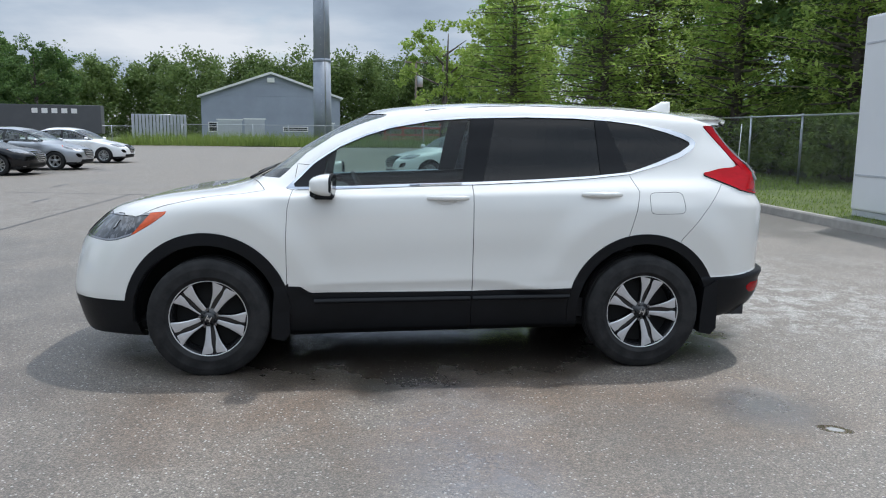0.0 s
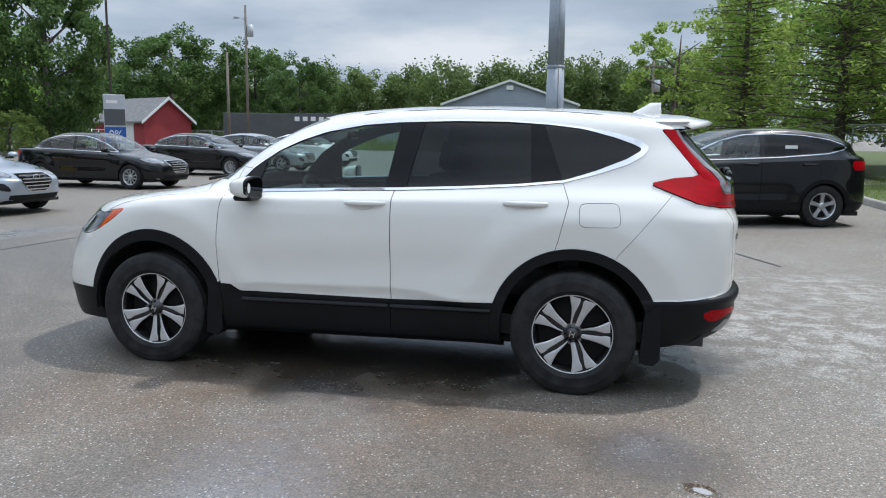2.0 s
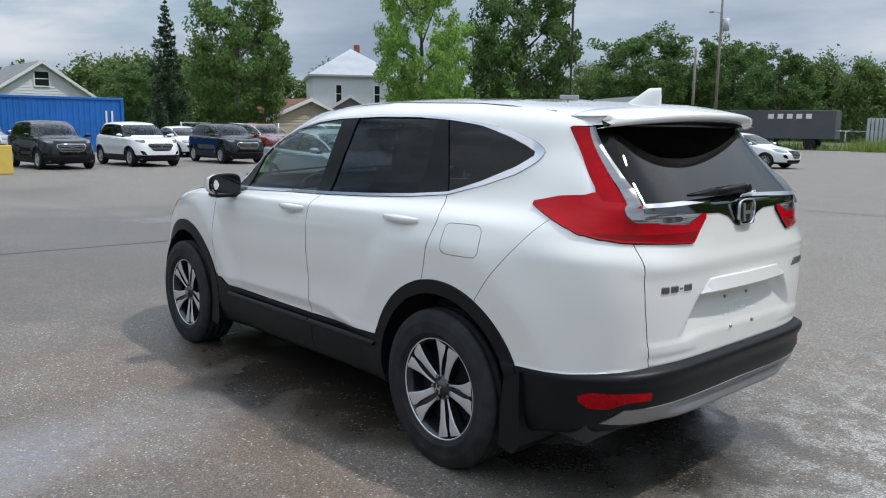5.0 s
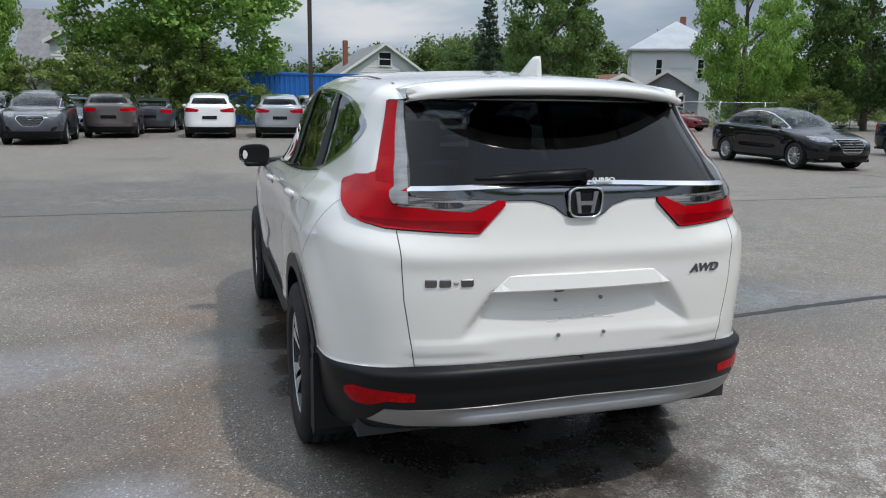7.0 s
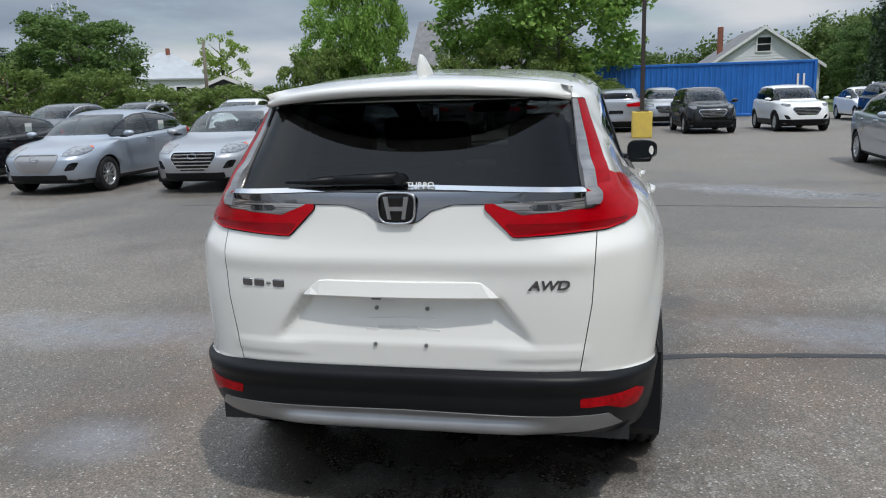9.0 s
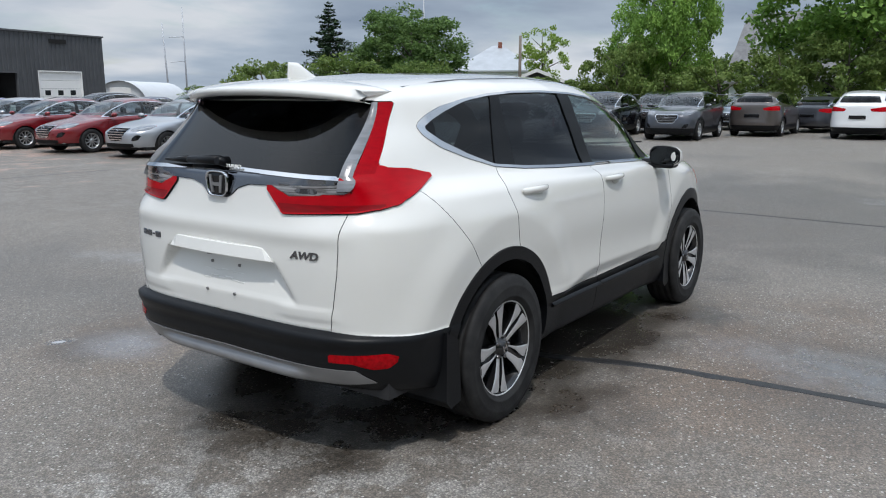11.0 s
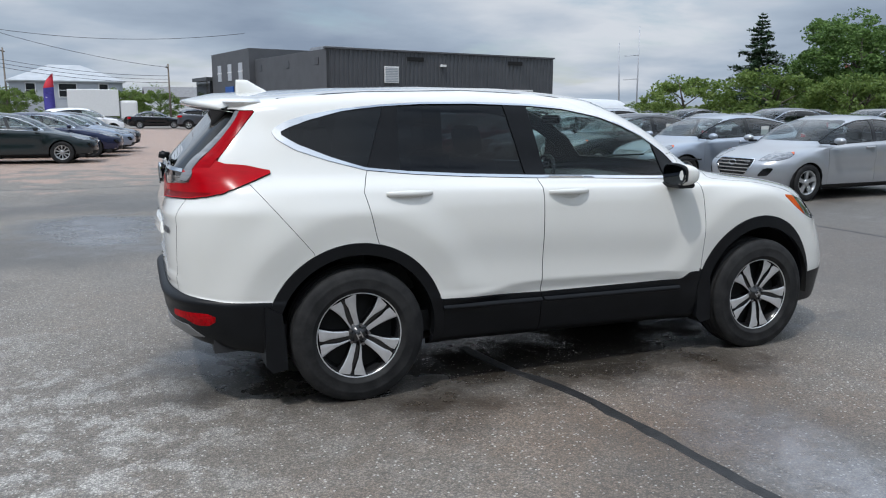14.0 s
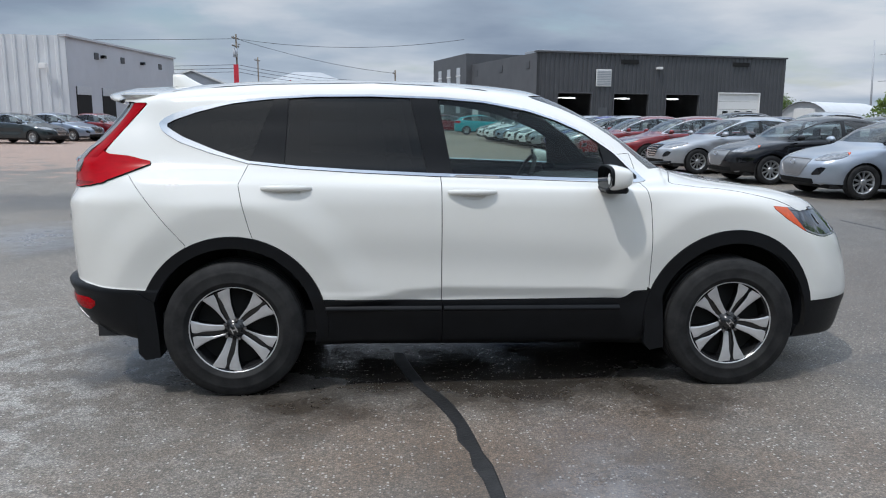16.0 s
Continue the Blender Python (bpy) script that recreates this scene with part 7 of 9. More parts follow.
BLADE = leaf_material("grass_blades", (0.132, 0.202, 0.043), (0.310, 0.388, 0.109), 0.3)
BARK = material("bark", (0.075, 0.062, 0.050), 0.9, base2=(0.13, 0.115, 0.10), scale=9, bump=0.6, bscale=30, stretch=(1, 1, 0.25))


def leaf_cards(P, size, rnd, flat=0.0, aspect=0.6):
    """Two-triangle folded leaves at the places P with random turns; flat: how much they lie level."""
    n = len(P)
    d = rnd.normal(size=(n, 3)); d[:, 2] *= (1 - flat) * 0.7 + 0.05
    d /= np.linalg.norm(d, axis=1, keepdims=True)
    nrm = rnd.normal(size=(n, 3)) * (1 - flat) + np.array([0, 0, 0.6 + flat * 2])
    s = np.cross(d, nrm); s /= np.maximum(np.linalg.norm(s, axis=1, keepdims=True), 1e-6)
    k = size * (0.6 + 0.8 * rnd.rand(n))[:, None]
    V = np.empty((n, 4, 3))
    V[:, 0] = P - d * k * 0.5
    V[:, 1] = P + s * k * aspect * 0.5 - np.array([0, 0, 0.08]) * k
    V[:, 2] = P + d * k * 0.5
    V[:, 3] = P - s * k * aspect * 0.5 - np.array([0, 0, 0.08]) * k
    return V.reshape(-1, 3)


def cards_mesh(V):
    n = len(V) // 4
    me = bpy.data.meshes.new("crown")
    me.vertices.add(len(V)); me.vertices.foreach_set("co", V.ravel())
    me.loops.add(n * 4); me.loops.foreach_set("vertex_index", np.arange(n * 4))
    me.polygons.add(n); me.polygons.foreach_set("loop_start", np.arange(n) * 4)
    me.update(calc_edges=True)
    return me


def make_tree(name, label, kind, H, R, base, leaf, n_clump, per, seed, at, category="tree", tall=1.0):
    """Tapered trunk, limbs, and a crown of leaf clumps with gaps."""
    rnd = np.random.RandomState(seed)
    root = empty(name, pose(*at, 0, 0, seed * 37 % 360), label, category)
    bm = bmesh.new()
    tr = 0.022 * H + 0.04
    mid = Vector((rnd.uniform(-0.3, 0.3), rnd.uniform(-0.3, 0.3), H * 0.45))
    top = Vector((rnd.uniform(-0.4, 0.4), rnd.uniform(-0.4, 0.4), H * 0.86))
    add_tube(bm, (0, 0, -0.2), mid, tr, tr * 0.62, 9)
    add_tube(bm, mid, top, tr * 0.62, tr * 0.12, 7)
    C = Vector((0, 0, base + (H - base) * 0.48))
    hz = (H - base) / 2
    limbs = []
    for k in range(11):
        a = 2.4 * k + rnd.uniform(-0.3, 0.3)
        z0 = base * 0.8 + (H * 0.75 - base * 0.8) * k / 11
        st = Vector((0, 0, z0)).lerp(mid if z0 < mid.z else top, 0.15)
        st.z = z0
        reach = R * math.sqrt(max(0.1, 1 - ((z0 + 1.0 - C.z) / (hz * 1.15)) ** 2)) * rnd.uniform(0.6, 0.92)
        en = Vector((math.cos(a) * reach, math.sin(a) * reach, min(H * 0.93, z0 + reach * rnd.uniform(0.35, 0.8))))
        add_tube(bm, st, en, tr * 0.34, tr * 0.06, 6, caps=False)
        limbs.append((st, en))
    part("trunk", bm, BARK, root)
    pts = []
    for k in range(n_clump):
        if k % 3 == 0:
            st, en = limbs[rnd.randint(len(limbs))]
            c = st.lerp(en, rnd.uniform(0.55, 1.05))
            c = np.array(c) + rnd.normal(size=3) * 0.10 * R
        else:
            d = rnd.normal(size=3); d /= np.linalg.norm(d)
            rr = rnd.uniform(0.55, 1.0) ** 0.5
            bumpy = 1 + 0.22 * noise.noise(Vector(d * 2.2 + seed)) + 0.10 * noise.noise(Vector(d * 5 + seed))
            c = np.array(C) + d * rr * bumpy * np.array([R, R, hz * tall])
            if c[2] < base * 0.9:
                c[2] = base * 0.9 + rnd.rand() * 0.5
        cr = R * rnd.uniform(0.10, 0.20)
        q = rnd.normal(size=(per, 3))
        q /= np.linalg.norm(q, axis=1, keepdims=True)
        q *= (rnd.rand(per) ** 0.45)[:, None] * cr * np.array([1.15, 1.15, 0.75])
        pts.append(c + q)
    me = cards_mesh(leaf_cards(np.concatenate(pts), leaf, rnd))
    me.materials.append(LEAF[kind])
    crown = new("crown", me)
    crown.parent = root
    return root


def make_conifer(name, label, kind, H, R, base, leaf, whorls, per, seed, at, droop=0.12):
    """A central stem with whorls of branches carrying flat sprays."""
    rnd = np.random.RandomState(seed)
    root = empty(name, pose(*at, 0, 0, seed * 53 % 360), label, "tree")
    bm = bmesh.new()
    tr = 0.016 * H + 0.03
    add_tube(bm, (0, 0, -0.2), (0, 0, H * 0.97), tr, 0.015, 8)
    P = []
    for w in range(whorls):
        t = w / (whorls - 1)
        z = base + (H - base) * t ** 0.92
        reach = R * (1 - t) ** 0.75 * (0.7 + 0.45 * rnd.rand()) + 0.12
        nb = 4 + int(3 * (1 - t))
        for k in range(nb):
            a = 2 * math.pi * (k + rnd.rand() * 0.6) / nb + w * 1.3
            rl = reach * rnd.uniform(0.6, 1.12)
            d = np.array([math.cos(a), math.sin(a), rnd.uniform(-droop, 0.22)])
            en = np.array([0, 0, z]) + d * rl
            if rl > 0.4:
                add_tube(bm, (0, 0, z), tuple(en), 0.012 + 0.012 * rl, 0.004, 5, caps=False)
            m = max(6, int(per * rl / R))
            u = rnd.rand(m) ** 0.65
            side = np.array([-d[1], d[0], 0])
            p = np.array([0, 0, z]) + d * rl * u[:, None] + side * (rnd.normal(size=m) * 0.16 * rl * (1.15 - u))[:, None]
            p[:, 2] += rnd.normal(size=m) * 0.05 * rl - 0.10 * rl * np.abs(rnd.normal(size=m)) * 0.4
            P.append(p)
    part("trunk", bm, BARK, root)
    me = cards_mesh(leaf_cards(np.concatenate(P), leaf, rnd, flat=0.55, aspect=0.45))
    me.materials.append(LEAF[kind])
    crown = new("crown", me)
    crown.parent = root
    return root


def plant(src, x, y, s, turn, label="", z=0.0):
    ob = copy_thing(src, pose(x, y, z, 0, 0, turn) @ Matrix.Diagonal((s[0], s[0], s[1], 1)))
    ob.matrix_basis = pose(x, y, z, 0, 0, turn) @ Matrix.Diagonal((s[0], s[0], s[1], 1))
    if label:
        ob["label"] = label
    return ob


# yellow-green feathery trees behind the kerb
larch = make_conifer("feathery_tree", "tall feathery tree with bright yellow-green foliage behind a fence", "light", 12.5, 3.4, 1.6, 0.20, 40, 95, 3, (12.8, 21.5, 0.1), 0.1)
plant(larch, 9.6, 27.0, (1.05, 1.08), 70)
plant(larch, 14.0, 16.5, (0.95, 1.05), 160)
plant(larch, 7.2, 35.0, (1.1, 1.0), 250)
plant(larch, 12.8, 30.5, (1.2, 1.25), 310)
maple = make_tree("maple_tree", "large leafy maple with full green crown", "maple", 12.0, 5.6, 2.2, 0.28, 250, 130, 11, (-40.5, -2.2, 0))
maple.matrix_basis = maple.matrix_basis @ Matrix.Diagonal((1.06, 1.06, 1.02, 1))
darkmaple = make_tree("broadleaf_tree", "dense dark green broadleaf tree", "dark", 11.5, 5.0, 1.0, 0.28, 240, 115, 12, (-44.0, 21.2, 0))
darkmaple.matrix_basis = darkmaple.matrix_basis @ Matrix.Diagonal((0.64, 0.64, 0.90, 1))
oak = make_tree("broadleaf_tree", "tall broadleaf tree with uneven green crown", "maple", 14.0, 5.2, 0.8, 0.28, 250, 115, 13, (-37.2, 31.0, 0), tall=1.05)
oak.matrix_basis = oak.matrix_basis @ Matrix.Diagonal((0.57, 0.57, 0.97, 1))
spruce = make_conifer("spruce_tree", "dark pointed spruce tree", "spruce", 7.1, 2.6, 0.3, 0.27, 34, 120, 21, (-32.3, -31.9, 0))
bush = make_tree("bush", "rounded green bush along the fence", "bush", 3.4, 2.4, 0.1, 0.165, 64, 95, 31, (-31.0, -24.5, 0), "bush")
ash = make_tree("roadside_tree", "tree with loose light green crown", "light", 9.0, 3.2, 1.8, 0.26, 70, 60, 41, (4.5, 46.0, 0))
# trees by the north-east fence
plant(darkmaple, 17.5, 20.0, (0.9, 0.95), 30); plant(darkmaple, 18.5, 13.0, (0.8, 0.95), 130); plant(oak, 19.0, 28.0, (0.9, 0.95), 200)
plant(darkmaple, 16.0, 36.0, (1.0, 1.0), 250); plant(darkmaple, 20.0, 6.0, (0.9, 1.0), 10); plant(ash, 8.0, 41.0, (1.0, 1.1), 90); plant(oak, 11.5, 47.0, (0.9, 0.85), 40)
plant(bush, 13.6, 14.0, (0.7, 0.8), 20, z=0.1); plant(bush, 13.4, 18.5, (0.75, 0.75), 80, z=0.1); plant(bush, 14.5, 10.0, (0.8, 0.9), 140, z=0.1); plant(bush, 12.6, 24.5, (0.8, 0.8), 220, z=0.1)
plant(bush, 15.0, 6.0, (0.9, 1.0), 300, z=0.1)
for k in range(9):
    plant(bush, 13.2 + 0.5 * (k % 2), 6.5 + 2.2 * k, (0.62 + 0.08 * (k % 3), 0.55 + 0.1 * (k % 3)), 40 * k, "low bush behind the chain-link fence", z=0.1)
# north-west trees
plant(darkmaple, -33.8, 37.6, (0.75, 1.05), 60); plant(oak, -43.0, 41.5, (0.8, 0.75), 110); plant(darkmaple, -44.8, 68.5, (1.1, 1.05), 200); plant(darkmaple, -37.4, 73.0, (0.9, 0.95), 300)
plant(bush, -33.0, 33.0, (0.8, 0.8), 0); plant(bush, -43.5, 47.0, (0.9, 0.9), 50); plant(darkmaple, -29.0, 66.0, (0.7, 0.75), 20)
plant(darkmaple, -50.5, 24.5, (0.55, 0.78), 20); plant(darkmaple, -60.0, 21.8, (0.6, 0.58), 80); plant(darkmaple, -66.0, 23.0, (0.7, 0.6), 200)
plant(spruce, -51.5, 19.4, (0.75, 1.45), 20, "tall dark spruce behind houses")
# trees and bushes to the west and south-west
young = plant(larch, -36.8, -1.2, (0.62, 0.50), 30, "young yellow-green tree in front of a maple")
plant(maple, -37.5, -11.8, (0.42, 0.78), 60); plant(oak, -41.5, -14.6, (0.5, 0.6), 120)
plant(darkmaple, -37.5, -29.6, (0.74, 0.62), 0); plant(darkmaple, -40.5, -32.5, (0.6, 0.62), 60); plant(bush, -29.5, -28.0, (1.3, 1.15), 60); plant(bush, -33.0, -25.0, (0.9, 1.05), 110)
for k in range(9):
    plant(bush, -34.5 - 0.25 * k, -21.5 + 2.6 * k, (0.9 + 0.12 * (k % 3), 0.72 if k < 3 else 0.85 + 0.15 * (k % 4)), 47 * k)
plant(bush, -38.5, -21.0, (1.0, 0.8), 130); plant(bush, -36.5, -24.5, (1.0, 0.85), 250)
plant(bush, -38.0, -13.6, (1.0, 1.3), 10); plant(bush, -33.6, -28.6, (1.2, 1.0), 200); plant(bush, -28.0, -33.0, (1.1, 1.1), 280)
plant(ash, -58.0, -30.3, (0.75, 0.85), 20); plant(spruce, -70.0, -25.5, (0.6, 0.75), 70)
# shrubs and trees far to the south
for k, (x, y) in enumerate(((-47, -62), (-52, -66), (-58, -64), (-64, -60), (26, -93), (19, -97), (15, -100), (3, -104), (-1, -108))):
    plant(bush, x, y, (1.3, 0.74 + 0.06 * (k % 2)) if k < 4 else (0.9, 0.75) if k < 6 else (1.3, 1.3), 60 * k)


def far_woods(name, spots, seed, label):
    """A distant belt of trees as one mesh of leaf cards."""
    rnd = np.random.RandomState(seed)
    P = []
    for x, y, H, R in spots:
        n = 26
        for c in range(n):
            d = rnd.normal(size=3); d /= np.linalg.norm(d)
            d[2] = abs(d[2]) * 1.3 - 0.35
            cc = np.array([x, y, H * 0.55]) + d * np.array([R, R, H * 0.42]) * rnd.uniform(0.55, 1.0)
            q = rnd.normal(size=(125, 3)) * R * 0.15
            P.append(cc + q)
        # understorey
        q = rnd.uniform(-1, 1, size=(1900, 3)) * np.array([R, R, 0]) + np.array([x, y, 0]) + np.c_[np.zeros(1900), np.zeros(1900), rnd.uniform(0.1, H * 0.44, 1900)]
        P.append(q)
    P = np.concatenate(P)
    P[:, 2] = np.maximum(P[:, 2], 0.1)
    me = cards_mesh(leaf_cards(P, 0.47, rnd))
    me.materials.append(LEAF["far"])
    return tagged(new(name, me), label, "woods", kind="stuff")


rw = random.Random(5)
spots = []
for k in range(46):
    x = -100 + 2.6 * k
    spots.append((x + rw.uniform(-1, 1), 118 + rw.uniform(-6, 8) + abs(x + 20) * 0.05, rw.uniform(11.5, 15.5), rw.uniform(3.6, 5.0)))
for k in range(30):
    spots.append((-105 + rw.uniform(-8, 8) + k * 0.4, 120 - k * 3.2, rw.uniform(8, 12), rw.uniform(3.2, 4.6)))
far_woods("far_woods", spots, 9, "distant belt of mixed green trees")
spots = [(-90 - 2 * k + rw.uniform(-3, 3), 30 - 5.0 * k, rw.uniform(6, 9), 4) for k in range(16)]
far_woods("far_woods", spots, 10, "distant green trees beyond the houses")
spots = [(60 - 7 * k + rw.uniform(-3, 3), -210 + rw.uniform(-6, 6), rw.uniform(6, 8), 5) for k in range(26)]
far_woods("far_woods", spots, 14, "low distant trees beyond the road")
grass_blades("tall_grass", (-21, 60.0, 15, 66), 15000, 0.4, 1.25, 3, BLADE, "tall unmown grass along the yard fence", 0.05, 0.03)
grass_blades("tall_grass", (-75, 62.5, -19, 72), 3000, 0.3, 0.7, 6, BLADE, "tall grass by the fence", 0.05, 0.04)
grass_blades("lawn_blades", (7.15, 2, 13, 22), 14000, 0.03, 0.08, 4, BLADE, "short grass blades on the strip", 0.14, 0.008)

# ---- buildings ----
DARKCLAD = material("charcoal_cladding", (0.075, 0.078, 0.085), 0.5, metal=0.2, var=0.10, scale=0.6)
DARKWALL = material("charcoal_panel", (0.085, 0.088, 0.095), 0.6, var=0.08, scale=0.8)
WHITECLAD = material("white_ribbed_steel", (0.62, 0.64, 0.66), 0.5, var=0.05, scale=0.5)
GREYPANEL = material("light_grey_panel", (0.44, 0.46, 0.50), 0.55, var=0.06, scale=0.4)
GREYSIDING = material("blue_grey_siding", (0.30, 0.33, 0.40), 0.6, var=0.06, scale=0.5)
WHITESIDING = material("white_siding", (0.70, 0.71, 0.72), 0.6, var=0.05, scale=0.4)
TANSIDING = material("tan_siding", (0.52, 0.44, 0.33), 0.65, var=0.05, scale=0.5)
REDSIDING = material("red_barn_siding", (0.30, 0.035, 0.04), 0.6, var=0.10, scale=0.7)
BROWNROOF = material("brown_shingles", (0.17, 0.085, 0.06), 0.9, base2=(0.24, 0.13, 0.09), scale=3, bump=0.4, bscale=14)
GREYROOF = material("grey_shingles", (0.16, 0.16, 0.165), 0.9, base2=(0.23, 0.23, 0.235), scale=3, bump=0.4, bscale=14)
METALROOF = material("pale_metal_roof", (0.44, 0.46, 0.48), 0.4, metal=0.3, var=0.08, scale=0.8)
WHITETRIM = material("white_trim", (0.74, 0.74, 0.73), 0.5, var=0.03)
BRICK = material("chimney_brick", (0.28, 0.11, 0.07), 0.9, base2=(0.20, 0.08, 0.055), scale=12)
DARKGLASS = material("dark_window_glass", (0.02, 0.022, 0.025), 0.08, var=0.2)
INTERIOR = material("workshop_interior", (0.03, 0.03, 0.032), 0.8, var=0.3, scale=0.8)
GALV = material("galvanised_steel", (0.40, 0.42, 0.45), 0.42, metal=0.7, base2=(0.52, 0.54, 0.57), scale=1.2)
POLESTEEL = material("dull_pole_steel", (0.30, 0.335, 0.385), 0.6, metal=0.15, var=0.10, scale=0.7)
WOODPOLE = material("weathered_pole_wood", (0.15, 0.125, 0.10), 0.9, base2=(0.22, 0.19, 0.16), scale=4, stretch=(1, 1, 0.15))
BROWNSTEEL = material("dark_bronze_steel", (0.055, 0.045, 0.04), 0.5, metal=0.3, var=0.1)
YELLOWPAINT = material("yellow_base_paint", (0.70, 0.50, 0.09), 0.7, base2=(0.60, 0.44, 0.10), scale=5)
BLUESTEEL = material("blue_container_steel", (0.014, 0.135, 0.46), 0.5, var=0.10, scale=0.9)
ORANGESTEEL = material("orange_red_steel", (0.52, 0.07, 0.035), 0.5, var=0.12, scale=2)
LAMPGLOW = bpy.data.materials.new("tube_lamp")
LAMPGLOW.use_nodes = True
LAMPGLOW.node_tree.nodes["Principled BSDF"].inputs["Emission Color"].default_value = (0.95, 0.98, 1, 1)
LAMPGLOW.node_tree.nodes["Principled BSDF"].inputs["Emission Strength"].default_value = 1.6
SIGNBLUE = material("sign_blue", (0.02, 0.09, 0.33), 0.4, var=0.05)
SIGNGREY = material("sign_grey", (0.45, 0.47, 0.50), 0.4, var=0.05)
FLAGRED = material("flag_red", (0.55, 0.03, 0.05), 0.7, var=0.08)
FLAGBLUE = material("flag_blue", (0.07, 0.06, 0.30), 0.7, var=0.08)
WIRE = material("chain_link_wire", (0.42, 0.43, 0.44), 0.5, metal=0.7, var=0.1)


def ribbed_wall(name, parent, a, b, z0, z1, pitch, depth, mat, holes=(), label="", cap=0.0):
    """Upright ribbed sheet from a to b (plan), with rectangular holes (u0, u1, z0, z1) measured along it; real depth."""
    a, b = Vector((*a, 0)), Vector((*b, 0))
    L_ = (b - a).length
    d = (b - a) / L_
    nrm = Vector((d.y, -d.x, 0))
    us = [0.0]
    prof = []
    k = 0
    u = 0.0
    while u < L_:
        prof += [(u, 0.0), (u + pitch * 0.55, 0.0), (u + pitch * 0.65, depth), (u + pitch * 0.90, depth)]
        u += pitch
    prof.append((L_, 0.0))
    prof = [(min(q, L_), o) for q, o in prof]
    cuts = sorted({h[0] for h in holes} | {h[1] for h in holes})
    full = []
    for (u0, o0), (u1, o1) in zip(prof, prof[1:]):
        full.append((u0, o0))
        for c in cuts:
            if u0 < c < u1:
                full.append((c, o0 + (o1 - o0) * (c - u0) / (u1 - u0)))
    full.append(prof[-1])
    zs = sorted({z0, z1} | {h[2] for h in holes} | {h[3] for h in holes})
    zs = [z for z in zs if z0 <= z <= z1]
    V, F = [], []
    for u, o in full:
        for z in zs:
            p = a + d * u + nrm * o
            V.append((p.x, p.y, z))
    m = len(zs)
    for i in range(len(full) - 1):
        um = (full[i][0] + full[i + 1][0]) / 2
        for j in range(m - 1):
            zm = (zs[j] + zs[j + 1]) / 2
            if any(h[0] <= um <= h[1] and h[2] <= zm <= h[3] for h in holes):
                continue
            F.append((i * m + j, (i + 1) * m + j, (i + 1) * m + j + 1, i * m + j + 1))
    # backing gives the wall thickness
    return mesh_object(name, V, F, mat, parent, label, smooth=False)


def open_bay(parent, a, d, nrm, u0, u1, z1, closed=False, depth=7.0):
    """A vehicle bay: frame, dark inside with tube lamps, or a closed sectional door."""
    P = lambda u, o, z: tuple(Vector((*a, 0)) + d * u + nrm * o + Vector((0, 0, z)))
    bm = bmesh.new()
    for s in ((u0 - 0.08, u0), (u1, u1 + 0.08)):
        q = [bm.verts.new(P(u, o, z)) for z in (0, z1) for u, o in ((s[0], 0.06), (s[1], 0.06), (s[1], -0.25), (s[0], -0.25))]
        for k in range(4):
            bm.faces.new((q[k], q[(k + 1) % 4], q[4 + (k + 1) % 4], q[4 + k]))
    q = [bm.verts.new(P(u, o, z)) for z in (z1, z1 + 0.10) for u, o in ((u0 - 0.08, 0.06), (u1 + 0.08, 0.06), (u1 + 0.08, -0.25), (u0 - 0.08, -0.25))]
    for k in range(4):
        bm.faces.new((q[k], q[(k + 1) % 4], q[4 + (k + 1) % 4], q[4 + k]))
    bm.faces.new(q[4:]); bm.faces.new(list(reversed(q[:4])))
    bay = part("bay_frame", bm, WHITETRIM if closed else DARKWALL, parent)
    if closed:
        n = 5
        for k in range(n):
            za, zb = z1 * k / n, z1 * (k + 1) / n - 0.02
            bm = bmesh.new()
            q = [bm.verts.new(P(u, o, z)) for z in (za, zb) for u, o in ((u0, -0.08), (u1, -0.08), (u1, -0.14), (u0, -0.14))]
            bm.faces.new((q[0], q[1], q[5], q[4])); bm.faces.new(q[4:]); bm.faces.new(list(reversed(q[:4])))
            part("door_panel", bm, WHITETRIM, bay)
            if k == 2:
                for w in (0.12, 0.42, 0.72):
                    ua = u0 + (u1 - u0) * w
                    bm = bmesh.new()
                    q = [bm.verts.new(P(u, -0.07, z)) for u, z in ((ua, za + 0.12), (ua + 0.55, za + 0.12), (ua + 0.55, zb - 0.12), (ua, zb - 0.12))]
                    bm.faces.new(q)
                    part("door_light", bm, DARKGLASS, bay)
    else:
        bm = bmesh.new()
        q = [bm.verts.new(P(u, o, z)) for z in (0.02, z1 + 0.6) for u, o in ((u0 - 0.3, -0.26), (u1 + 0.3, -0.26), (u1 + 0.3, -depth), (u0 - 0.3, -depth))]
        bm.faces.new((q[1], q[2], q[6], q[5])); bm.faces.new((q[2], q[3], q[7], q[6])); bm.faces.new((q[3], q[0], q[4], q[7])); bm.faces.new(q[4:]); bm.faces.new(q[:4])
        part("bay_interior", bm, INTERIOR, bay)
        for k in range(3):
            bm = bmesh.new()
            um = u0 + (u1 - u0) * (0.2 + 0.3 * k)
            add_tube(bm, P(um, -1.2 - 1.2 * k, z1 - 0.35), P(um + 1.2, -1.3 - 1.2 * k, z1 - 0.3), 0.035, n=6)
            part("tube_lamp", bm, LAMPGLOW, bay)


